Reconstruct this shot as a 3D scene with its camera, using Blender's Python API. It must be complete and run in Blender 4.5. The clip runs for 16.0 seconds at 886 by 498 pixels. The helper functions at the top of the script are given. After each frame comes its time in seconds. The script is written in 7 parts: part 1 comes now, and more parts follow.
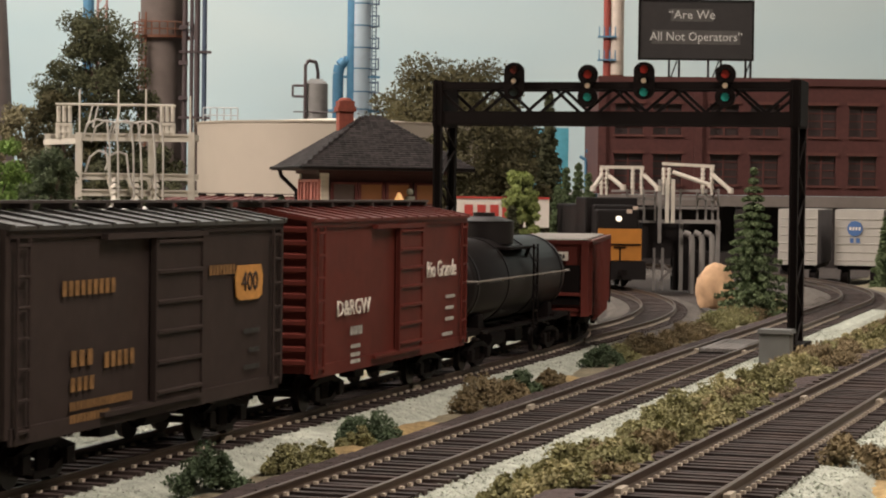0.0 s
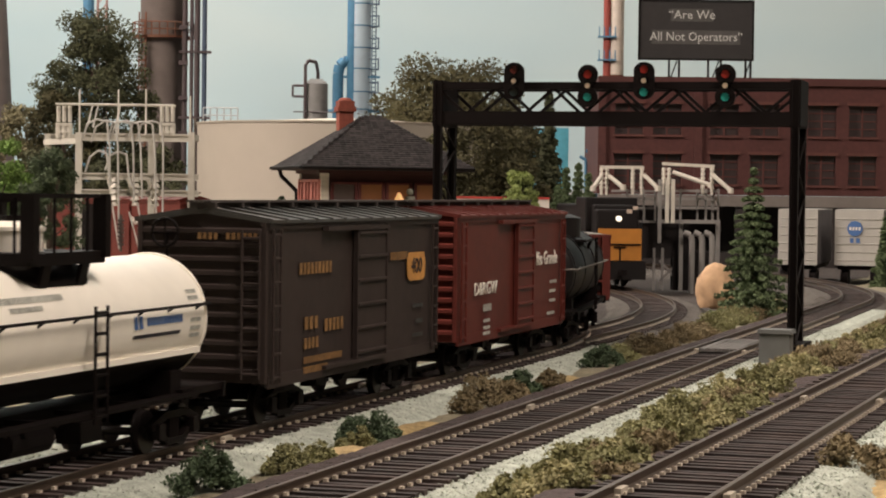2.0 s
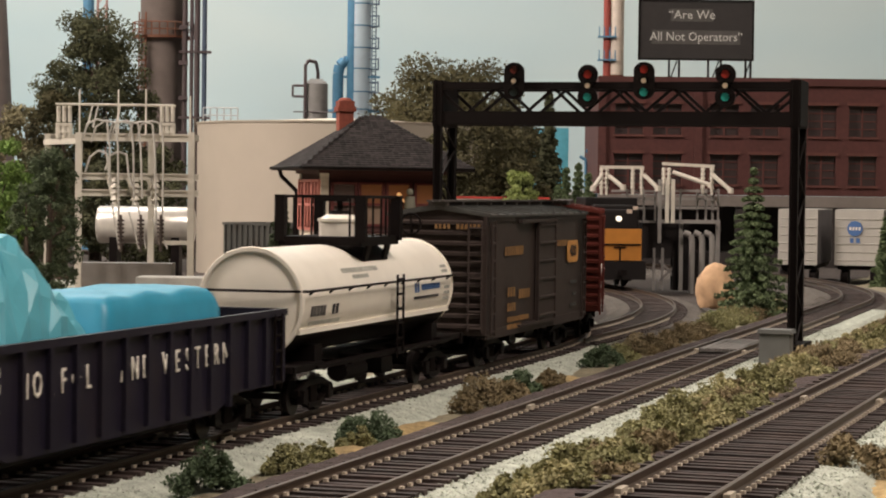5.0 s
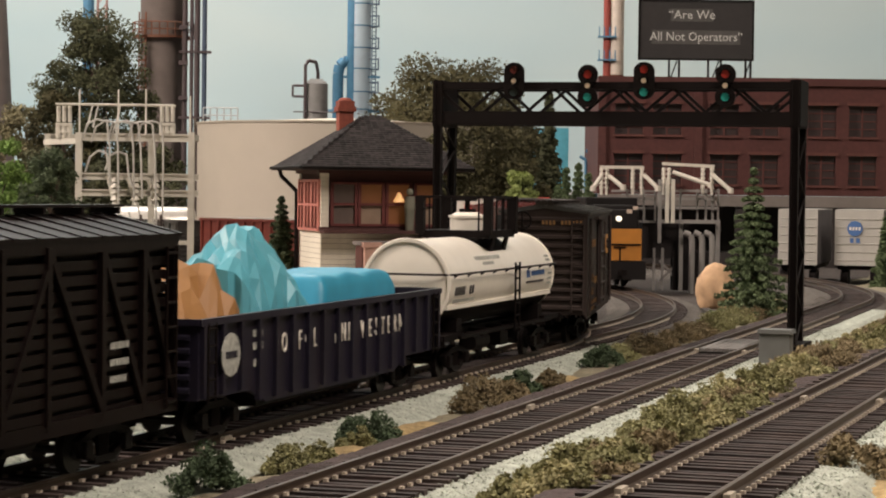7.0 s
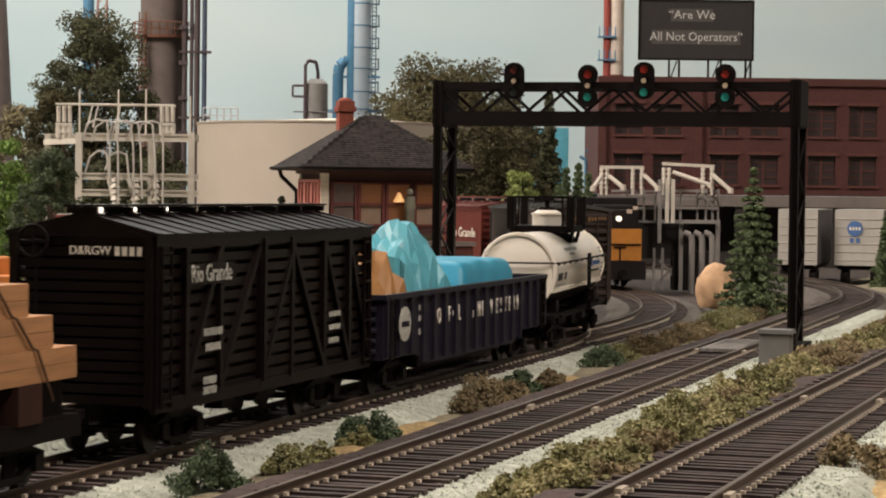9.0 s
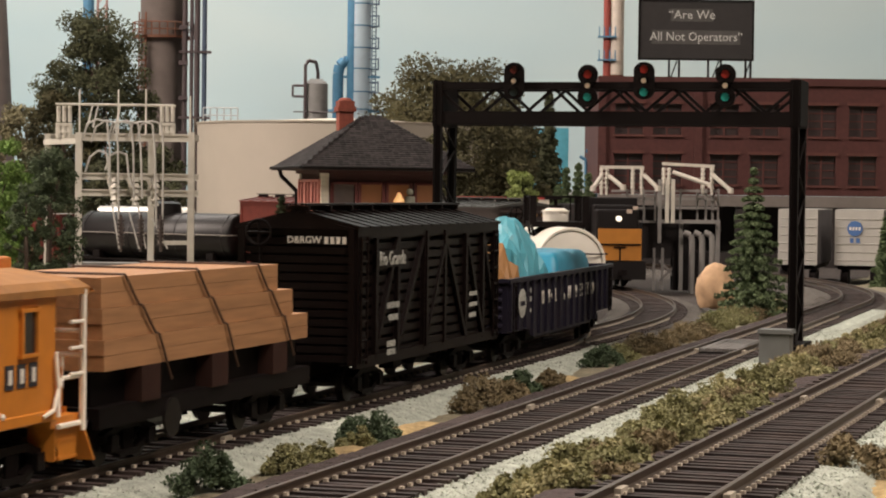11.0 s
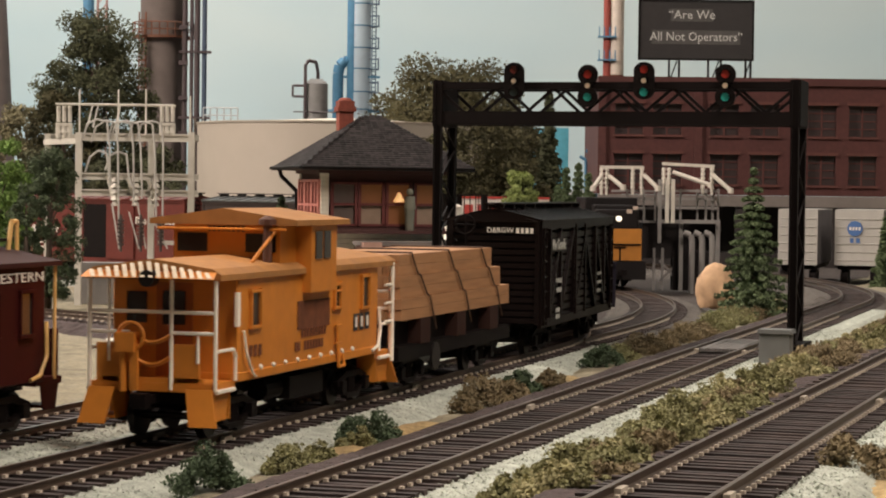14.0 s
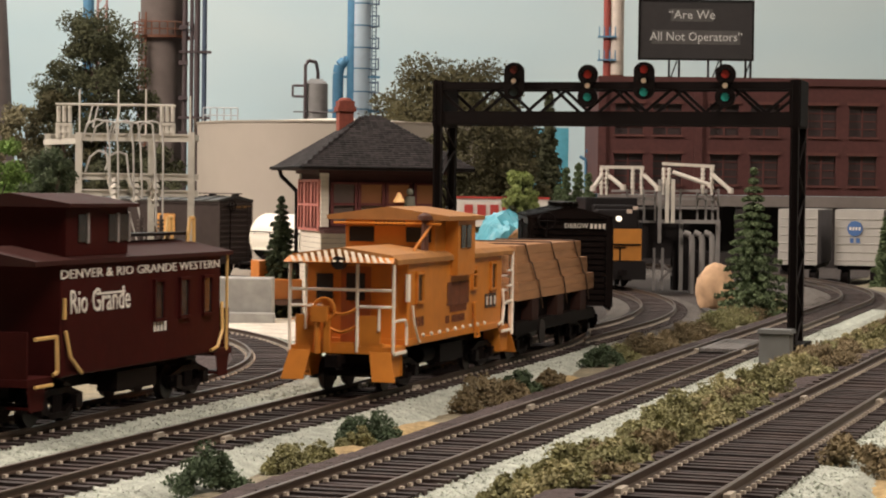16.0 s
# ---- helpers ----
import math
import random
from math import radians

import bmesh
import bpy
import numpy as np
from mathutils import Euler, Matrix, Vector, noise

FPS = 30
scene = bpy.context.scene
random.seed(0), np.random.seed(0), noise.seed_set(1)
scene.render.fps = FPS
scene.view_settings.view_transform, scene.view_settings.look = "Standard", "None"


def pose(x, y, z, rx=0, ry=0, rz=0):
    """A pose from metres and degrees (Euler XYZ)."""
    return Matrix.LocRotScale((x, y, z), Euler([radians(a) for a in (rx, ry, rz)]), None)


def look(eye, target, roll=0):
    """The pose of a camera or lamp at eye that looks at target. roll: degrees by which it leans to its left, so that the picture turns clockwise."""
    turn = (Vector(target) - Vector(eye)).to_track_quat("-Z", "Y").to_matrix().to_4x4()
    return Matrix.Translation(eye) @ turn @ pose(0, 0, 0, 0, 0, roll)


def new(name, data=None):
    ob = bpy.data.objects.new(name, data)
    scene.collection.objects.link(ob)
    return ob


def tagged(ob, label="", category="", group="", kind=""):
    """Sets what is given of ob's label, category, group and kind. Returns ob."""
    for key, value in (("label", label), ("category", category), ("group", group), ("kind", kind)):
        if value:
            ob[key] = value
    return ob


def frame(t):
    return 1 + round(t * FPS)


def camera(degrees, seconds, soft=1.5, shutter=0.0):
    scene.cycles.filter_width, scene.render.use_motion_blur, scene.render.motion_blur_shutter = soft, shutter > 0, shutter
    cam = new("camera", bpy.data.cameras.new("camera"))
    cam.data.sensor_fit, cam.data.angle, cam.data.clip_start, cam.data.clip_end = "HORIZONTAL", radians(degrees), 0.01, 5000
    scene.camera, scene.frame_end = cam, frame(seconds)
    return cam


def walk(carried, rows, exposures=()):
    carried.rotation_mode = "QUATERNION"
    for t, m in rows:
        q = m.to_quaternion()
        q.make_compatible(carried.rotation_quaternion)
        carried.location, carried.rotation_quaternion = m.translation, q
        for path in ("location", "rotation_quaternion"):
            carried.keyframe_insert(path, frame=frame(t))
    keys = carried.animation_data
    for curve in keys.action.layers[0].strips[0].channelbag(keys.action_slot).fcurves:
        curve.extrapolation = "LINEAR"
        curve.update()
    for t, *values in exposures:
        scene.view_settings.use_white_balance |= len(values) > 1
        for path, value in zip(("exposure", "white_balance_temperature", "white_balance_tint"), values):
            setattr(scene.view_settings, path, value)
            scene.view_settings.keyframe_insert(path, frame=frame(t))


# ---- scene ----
# A model railway at 1:87. All sizes below are in full-size metres and are scaled by K.
K = 1 / 87.1
EYE = (0.0, -18.53, 5.13)
AHEAD = (0.95874, 0.28313, -0.02563)


def small(x, y, z, rx=0, ry=0, rz=0):
    return pose(x * K, y * K, z * K, rx, ry, rz)


cam = camera(22.196, 16.0, soft=2.0, shutter=0.5)
eye = Vector(EYE) * K
stand = look(eye, eye + Vector(AHEAD), 0.729)
walk(cam, [(0.0, stand), (16.0, stand)], [(0.0, 0.0, 6500, 10), (16.0, 0.0, 6500, 10)])

# ---- light: a room with ceiling lamps over the layout ----
world = bpy.data.worlds.new("world")
scene.world = world
world.use_nodes = True
world.node_tree.nodes["Background"].inputs[0].default_value = (0.85, 0.92, 1.0, 1)
world.node_tree.nodes["Background"].inputs[1].default_value = 0.012


def ceiling_lamp(x, y, z, wide, long, watts, colour, aim):
    data = bpy.data.lights.new("ceiling_light", "AREA")
    data.shape, data.size, data.size_y = "RECTANGLE", wide, long
    data.energy, data.color = watts, colour
    ob = new("ceiling_light_lamp", data)
    ob.matrix_basis = look((x * K, y * K, z * K), [c * K for c in aim])
    return ob


WARM = (1.0, 0.845, 0.735)
ceiling_lamp(44, 122, 108, 0.3, 1.3, 66.0, WARM, (80, 30, 0))
ceiling_lamp(178, 62, 122, 0.3, 1.3, 27.0, (1.0, 0.9, 0.82), (190, 45, 0))
ceiling_lamp(22, -50, 121, 0.3, 1.3, 38.0, WARM, (48, -8, 0))

# ---- materials ----
MATS = {}


def mat(name, colour, rough=0.6, metal=0.0, vary=0.18, grain=2.0, bump=0.15, dirt=0.0, dirt_colour=(0.05, 0.035, 0.025), random_by=None, spread=0.25, emit=None, stretch=(1, 1, 1), shine=0.5):
    """A painted or natural surface: fine grain, broad stains and relief; grain in marks per full-size metre."""
    if name in MATS:
        return MATS[name]
    m = bpy.data.materials.new(name)
    m.use_nodes = True
    nt = m.node_tree
    bsdf = nt.nodes["Principled BSDF"]
    coord = nt.nodes.new("ShaderNodeTexCoord")
    size = nt.nodes.new("ShaderNodeMapping")
    size.inputs["Scale"].default_value = [87.1 * s for s in stretch]
    nt.links.new(coord.outputs["Object"], size.inputs["Vector"])
    fine = nt.nodes.new("ShaderNodeTexNoise")
    fine.inputs["Scale"].default_value, fine.inputs["Detail"].default_value = grain, 6
    broad = nt.nodes.new("ShaderNodeTexNoise")
    broad.inputs["Scale"].default_value, broad.inputs["Detail"].default_value = grain * 0.12, 3
    for n in (fine, broad):
        nt.links.new(size.outputs["Vector"], n.inputs["Vector"])
    total = nt.nodes.new("ShaderNodeMath")
    total.operation = "MULTIPLY_ADD"
    nt.links.new(broad.outputs["Fac"], total.inputs[0])
    total.inputs[1].default_value = 0.9
    nt.links.new(fine.outputs["Fac"], total.inputs[2])
    span = nt.nodes.new("ShaderNodeMapRange")
    span.inputs["From Min"].default_value, span.inputs["From Max"].default_value = 0.6, 1.3
    span.inputs["To Min"].default_value, span.inputs["To Max"].default_value = 1 - vary, 1 + vary
    nt.links.new(total.outputs[0], span.inputs["Value"])
    value = span.outputs["Result"]
    if random_by:
        info = nt.nodes.new("ShaderNodeObjectInfo" if random_by == "object" else "ShaderNodeNewGeometry")
        rng = nt.nodes.new("ShaderNodeMapRange")
        rng.inputs["To Min"].default_value, rng.inputs["To Max"].default_value = 1 - spread, 1 + spread
        nt.links.new(info.outputs["Random" if random_by == "object" else "Random Per Island"], rng.inputs["Value"])
        mul = nt.nodes.new("ShaderNodeMath")
        mul.operation = "MULTIPLY"
        nt.links.new(value, mul.inputs[0])
        nt.links.new(rng.outputs["Result"], mul.inputs[1])
        value = mul.outputs[0]
    tint = nt.nodes.new("ShaderNodeVectorMath")
    tint.operation = "SCALE"
    tint.inputs[0].default_value = colour
    nt.links.new(value, tint.inputs["Scale"])
    out = tint.outputs["Vector"]
    if dirt:
        spots = nt.nodes.new("ShaderNodeTexNoise")
        spots.inputs["Scale"].default_value, spots.inputs["Detail"].default_value = grain * 0.4, 8
        nt.links.new(size.outputs["Vector"], spots.inputs["Vector"])
        gate = nt.nodes.new("ShaderNodeMapRange")
        gate.inputs["From Min"].default_value, gate.inputs["From Max"].default_value = 0.5, 0.72
        gate.inputs["To Max"].default_value = dirt
        nt.links.new(spots.outputs["Fac"], gate.inputs["Value"])
        mix = nt.nodes.new("ShaderNodeMix")
        mix.data_type = "RGBA"
        nt.links.new(gate.outputs["Result"], mix.inputs["Factor"])
        nt.links.new(out, mix.inputs[6])
        mix.inputs[7].default_value = (*dirt_colour, 1)
        out = mix.outputs[2]
    nt.links.new(out, bsdf.inputs["Base Color"])
    bsdf.inputs["Roughness"].default_value, bsdf.inputs["Metallic"].default_value = rough, metal
    bsdf.inputs["Specular IOR Level"].default_value = shine
    if emit:
        bsdf.inputs["Emission Color"].default_value = (*emit[0], 1)
        bsdf.inputs["Emission Strength"].default_value = emit[1]
    if bump:
        b = nt.nodes.new("ShaderNodeBump")
        b.inputs["Strength"].default_value, b.inputs["Distance"].default_value = bump, 0.03 * K
        nt.links.new(fine.outputs["Fac"], b.inputs["Height"])
        nt.links.new(b.outputs["Normal"], bsdf.inputs["Normal"])
    MATS[name] = m
    return m


def sky_paint():
    """Painted sky on the back wall: pale blue-grey with soft cloud, paler low down as painted."""
    m = bpy.data.materials.new("sky_paint")
    m.use_nodes = True
    nt = m.node_tree
    bsdf = nt.nodes["Principled BSDF"]
    coord = nt.nodes.new("ShaderNodeTexCoord")
    size = nt.nodes.new("ShaderNodeMapping")
    size.inputs["Scale"].default_value = (1.0, 1.0, 2.6)
    cloud = nt.nodes.new("ShaderNodeTexNoise")
    cloud.inputs["Scale"].default_value, cloud.inputs["Detail"].default_value = 1.3, 3
    ramp = nt.nodes.new("ShaderNodeValToRGB")
    ramp.color_ramp.elements[0].position, ramp.color_ramp.elements[0].color = 0.35, (0.41, 0.58, 0.645, 1)
    ramp.color_ramp.elements[1].position, ramp.color_ramp.elements[1].color = 0.7, (0.60, 0.695, 0.69, 1)
    nt.links.new(coord.outputs["Object"], size.inputs["Vector"])
    nt.links.new(size.outputs["Vector"], cloud.inputs["Vector"])
    nt.links.new(cloud.outputs["Fac"], ramp.inputs["Fac"])
    nt.links.new(ramp.outputs["Color"], bsdf.inputs["Base Color"])
    bsdf.inputs["Roughness"].default_value = 0.9
    return m


M_TIE = mat("tie_wood", (0.036, 0.024, 0.021), 0.8, vary=0.35, grain=6, random_by="object", spread=0.4)
M_TIE_FAR = mat("tie_wood_far", (0.045, 0.032, 0.028), 0.8, vary=0.35, grain=6, random_by="island", spread=0.4)
M_RAIL = mat("rusty_rail", (0.085, 0.060, 0.044), 0.42, 0.35, grain=4)
M_SPIKE = mat("tie_plate", (0.60, 0.53, 0.43), 0.6, vary=0.3, grain=8)
M_BALLAST = mat("ballast", (0.40, 0.435, 0.375), 0.95, vary=0.45, grain=24, bump=1.0)
M_ROADBED = mat("dark_roadbed", (0.052, 0.037, 0.035), 0.95, vary=0.6, grain=22, bump=1.0)
M_SOIL = mat("soil", (0.22, 0.195, 0.13), 0.95, vary=0.55, grain=12, bump=1.0, dirt=0.6, dirt_colour=(0.30, 0.285, 0.22))
M_BLACK = mat("black_iron", (0.0055, 0.0036, 0.0034), 0.6, vary=0.3, shine=0.12)
M_STEEL = mat("wheel_steel", (0.011, 0.008, 0.0075), 0.42, 0.3)
M_GREY_BOX = mat("weathered_dark_grey_paint", (0.041, 0.0305, 0.0275), 0.55, shine=0.2, dirt=0.25, dirt_colour=(0.025, 0.018, 0.016), grain=3)
M_ROOF_GREY = mat("dull_galvanized_roof", (0.060, 0.062, 0.059), 0.5, 0.2, dirt=0.5, grain=2)
M_RED_BOX = mat("oxide_red_paint", (0.112, 0.023, 0.017), 0.5, shine=0.3, dirt=0.2, dirt_colour=(0.03, 0.01, 0.008), grain=3)
M_MAROON = mat("dark_maroon_paint", (0.040, 0.0062, 0.0052), 0.6, shine=0.09, dirt=0.15, dirt_colour=(0.02, 0.006, 0.005), grain=3)
M_STOCK = mat("black_brown_wood", (0.0058, 0.0030, 0.0027), 0.45, vary=0.35, grain=5, shine=0.17)
M_NAVY = mat("navy_paint", (0.0115, 0.0095, 0.020), 0.5, shine=0.3, dirt=0.15, grain=3)
M_WHITE = mat("cream_white_enamel", (0.90, 0.86, 0.765), 0.28, vary=0.06, grain=1.5, bump=0.05)
M_LETTER = mat("white_lettering", (0.75, 0.72, 0.64), 0.6, vary=0.2, grain=9, bump=0)
M_WORN = mat("worn_white_lettering", (0.42, 0.43, 0.39), 0.7, vary=0.5, grain=7, bump=0)
M_GOLD_WORN = mat("worn_gold_lettering", (0.23, 0.125, 0.045), 0.7, vary=0.5, grain=7, bump=0)
M_GOLD = mat("gold_lettering", (0.55, 0.27, 0.07), 0.6, vary=0.25, grain=9, bump=0)
M_BLUE_INK = mat("blue_lettering", (0.06, 0.14, 0.34), 0.6, bump=0)
M_BLACK_INK = mat("black_lettering", (0.03, 0.03, 0.035), 0.6, bump=0)
M_ORANGE_ROOF = mat("dusty_orange_roof_paint", (0.36, 0.165, 0.045), 0.8, vary=0.2, dirt=0.5, dirt_colour=(0.24, 0.12, 0.05), grain=3)
M_ORANGE = mat("caboose_orange_paint", (0.58, 0.205, 0.024), 0.5, vary=0.12, dirt=0.12, dirt_colour=(0.22, 0.07, 0.02), grain=3)
M_TARP = mat("light_blue_plastic_sheet", (0.095, 0.365, 0.455), 0.45, vary=0.14, grain=1.5)
M_TARP_DEEP = mat("blue_plastic_sheet", (0.03, 0.27, 0.42), 0.45, vary=0.14, grain=1.5)
M_TARP_TAN = mat("tan_canvas", (0.33, 0.165, 0.055), 0.6, vary=0.2, grain=1.5)
M_LUMBER = mat("sawn_lumber", (0.37, 0.19, 0.085), 0.7, vary=0.3, grain=5, stretch=(0.12, 1, 1.6))
M_CHAIN = mat("dark_chain", (0.07, 0.035, 0.02), 0.6)
M_GLASS = mat("dull_glazing", (0.025, 0.022, 0.020), 0.2, bump=0)
M_HANDRAIL = mat("cream_handrail", (0.88, 0.82, 0.70), 0.5, bump=0)
M_STRIPE = mat("cream_stripe_paint", (0.58, 0.50, 0.37), 0.6, vary=0.2, grain=4, bump=0)
M_YELLOW_RAIL = mat("yellow_handrail", (0.70, 0.45, 0.16), 0.5, bump=0)

# ---- building helpers ----
def box(bm, x, y, z, sx, sy, sz, m=None):
    t = Matrix.Translation((x, y, z)) @ Matrix.Diagonal((sx, sy, sz, 1))
    return bmesh.ops.create_cube(bm, size=1, matrix=(m @ t) if m else t)["verts"]


def rod(bm, a, b, r, seg=8, r2=None):
    a, b = Vector(a), Vector(b)
    d = b - a
    m = Matrix.Translation((a + b) / 2) @ d.to_track_quat("Z", "Y").to_matrix().to_4x4()
    return bmesh.ops.create_cone(bm, cap_ends=True, segments=seg, radius1=r, radius2=r if r2 is None else r2, depth=d.length, matrix=m)["verts"]


def chain_rod(bm, points, r, seg=6):
    for a, b in zip(points, points[1:]):
        rod(bm, a, b, r, seg)


def beam(bm, a, b, w, h):
    """A square bar from a to b."""
    a, b = Vector(a), Vector(b)
    d = b - a
    m = Matrix.Translation((a + b) / 2) @ d.to_track_quat("X", "Z").to_matrix().to_4x4() @ Matrix.Diagonal((d.length, w, h, 1))
    return bmesh.ops.create_cube(bm, size=1, matrix=m)["verts"]


def profile(bm, points, x0, x1, caps=True):
    """A section of (y, z) points drawn out along x."""
    one = [bm.verts.new((x0, y, z)) for y, z in points]
    two = [bm.verts.new((x1, y, z)) for y, z in points]
    n = len(points)
    for i in range(n):
        bm.faces.new((one[i], one[(i + 1) % n], two[(i + 1) % n], two[i]))
    if caps:
        bm.faces.new(one[::-1])
        bm.faces.new(two)


def bevel(bm, w, seg=1):
    bmesh.ops.bevel(bm, geom=bm.edges[:], offset=w, segments=seg, affect="EDGES", profile=0.6)


def part(name, bm, material, parent=None, label="", smooth=False, m=None):
    bmesh.ops.scale(bm, vec=(K, K, K), verts=bm.verts)
    bmesh.ops.recalc_face_normals(bm, faces=bm.faces)
    me = bpy.data.meshes.new(name)
    bm.to_mesh(me)
    bm.free()
    if smooth:
        me.polygons.foreach_set("use_smooth", [True] * len(me.polygons))
        try:
            me.set_sharp_from_angle(angle=radians(40))
        except AttributeError:
            pass
    me.materials.append(material)
    ob = new(name, me)
    ob.parent = parent
    if m is not None:
        ob.matrix_basis = m
    if label:
        ob["label"] = label
    return ob


def made(name, material, parent=None, label="", smooth=False, m=None):
    """For a part drawn by a function: with made(...) as bm."""
    class Maker:
        def __enter__(self):
            self.bm = bmesh.new()
            return self.bm

        def __exit__(self, *problem):
            if problem[0] is None:
                self.ob = part(name, self.bm, material, parent, label, smooth, m)
    return Maker()


def shared(name, mesh, parent, m, label=""):
    ob = new(name, mesh)
    ob.parent, ob.matrix_basis = parent, m
    if label:
        ob["label"] = label
    return ob


def thing(name, label, category, m=None, group="", kind=""):
    ob = new(name)
    ob.empty_display_size = 0.01
    if m is not None:
        ob.matrix_basis = m
    return tagged(ob, label, category, group, kind)


def writing(text, size, material, parent, m, name="lettering", label="", align="CENTER", squeeze=1.0):
    cu = bpy.data.curves.new(name, "FONT")
    cu.body, cu.size, cu.align_x, cu.align_y, cu.extrude = text, size * K, align, "CENTER", 0.012 * K
    cu.resolution_u = 2
    tmp = bpy.data.objects.new(name, cu)
    me = bpy.data.meshes.new_from_object(tmp)
    bpy.data.objects.remove(tmp)
    me.name = name
    me.transform(Matrix.Diagonal((squeeze, 1, 1, 1)))
    me.materials.clear()
    me.materials.append(material)
    ob = new(name, me)
    ob.parent, ob.matrix_basis = parent, m
    if label:
        ob["label"] = label
    return ob


# the plan of the background: a metres to the right of the view's axis, d metres away
def back(a, d):
    return (0.28322 * a + 0.95905 * d, EYE[1] - 0.95905 * a + 0.28322 * d)


def at_back(a, d, z=0.0, turn=0.0):
    """A pose whose x runs along the backdrop to the right and whose y runs away into it."""
    x, y = back(a, d)
    return small(x, y, z, 0, 0, -73.55 + turn)


# ---- the tracks' lines ----
def line_a(s):
    """The loop: straight, then a curve of 46.5 m to the left."""
    if s < 73:
        return s, 0.0, 0.0
    q = (s - 73) / 46.5
    return 73 + 46.5 * math.sin(q), 46.5 * (1 - math.cos(q)), q


def line_d(s):
    if s < 54:
        return s, 4.2, 0.0
    q = (s - 54) / 34
    return 54 + 34 * math.sin(q), 4.2 + 34 * (1 - math.cos(q)), q


def line_e(s):
    if s < 88:
        return s, 0.0, 0.0
    q = (s - 88) / 78
    return 88 + 78 * math.sin(q), 78 * (1 - math.cos(q)), q


def line_b(s):
    y0, k = -5.84, -0.0105
    if s < 106:
        return s, y0 + k * s, k
    q = (s - 106) / 70
    return 106 + 70 * math.sin(q), y0 + k * 106 + 70 * (1 - math.cos(q)), q


def line_c(s):
    return s, -11.62 - 0.0348 * s, -0.0348


Z_B, Z_C = 0.25, 1.07


def ground_height(x, y):
    yb, yc = line_b(min(x, 106))[1], line_c(x)[1]
    spots = [(-200, 0.3), (yc - 5, 0.35), (yc - 2.2, 0.5), (yc + 2.2, 0.5), (yb - 2.6, -0.15), (yb + 2.2, -0.28), (-2.4, -0.55), (400, -0.55)]
    return float(np.interp(y, [p[0] for p in spots], [p[1] for p in spots]))


def sweep(bm, line, s0, s1, step, section, z):
    """A closed section of (across, up) points carried along a line; across is positive to the left."""
    rings, n = [], max(2, int(math.ceil((s1 - s0) / step)) + 1)
    for i in range(n):
        x, y, q = line(s0 + (s1 - s0) * i / (n - 1))
        rings.append([bm.verts.new((x - math.sin(q) * a, y + math.cos(q) * a, z + h)) for a, h in section])
    k = len(section)
    for one, two in zip(rings, rings[1:]):
        for j in range(k):
            bm.faces.new((one[j], one[(j + 1) % k], two[(j + 1) % k], two[j]))
    bm.faces.new(rings[0][::-1])
    bm.faces.new(rings[-1])


def ballast(shoulder, bed, line, s0, s1, z, wide, low, seed, dark_left=False):
    """A bank of crushed stone: pale uneven shoulders and a dark oiled bed between them."""
    r = random.Random(seed)
    across = [-wide - 1.0, -wide - 0.5, -wide, -1.16, -0.6, 0, 0.6, 1.16, wide, wide + 0.5, wide + 1.0]
    high = [low, (low - 0.24) / 2, -0.27, -0.23, -0.24, -0.24, -0.24, -0.23, -0.27, (low - 0.24) / 2, low]
    rows, n = [], int((s1 - s0) / 0.22)
    for i in range(n + 1):
        x, y, q = line(s0 + (s1 - s0) * i / n)
        row = []
        for a, h in zip(across, high):
            edge = abs(a) > 1.1
            a2 = a + (r.uniform(-0.06, 0.06) if edge else 0)
            row.append((x - math.sin(q) * a2, y + math.cos(q) * a2, z + h + r.uniform(-0.03, 0.03) * (1 if edge else 0.5)))
        rows.append(row)
    for bm, strips in ((shoulder, (0, 1, 2) if dark_left else (0, 1, 2, 7, 8, 9)), (bed, (3, 4, 5, 6, 7, 8, 9) if dark_left else (3, 4, 5, 6))):
        made_rows = [{k: bm.verts.new(row[k]) for k in set(v for t in strips for v in (t, t + 1))} for row in rows]
        for one, two in zip(made_rows, made_rows[1:]):
            for t in strips:
                bm.faces.new((one[t], one[t + 1], two[t + 1], two[t]))


RAIL_SECTION = [(-0.07, -0.17), (0.07, -0.17), (0.07, -0.15), (0.018, -0.12), (0.018, -0.05), (0.042, -0.035), (0.042, 0.0), (-0.042, 0.0), (-0.042, -0.035), (-0.018, -0.05), (-0.018, -0.12), (-0.07, -0.15)]


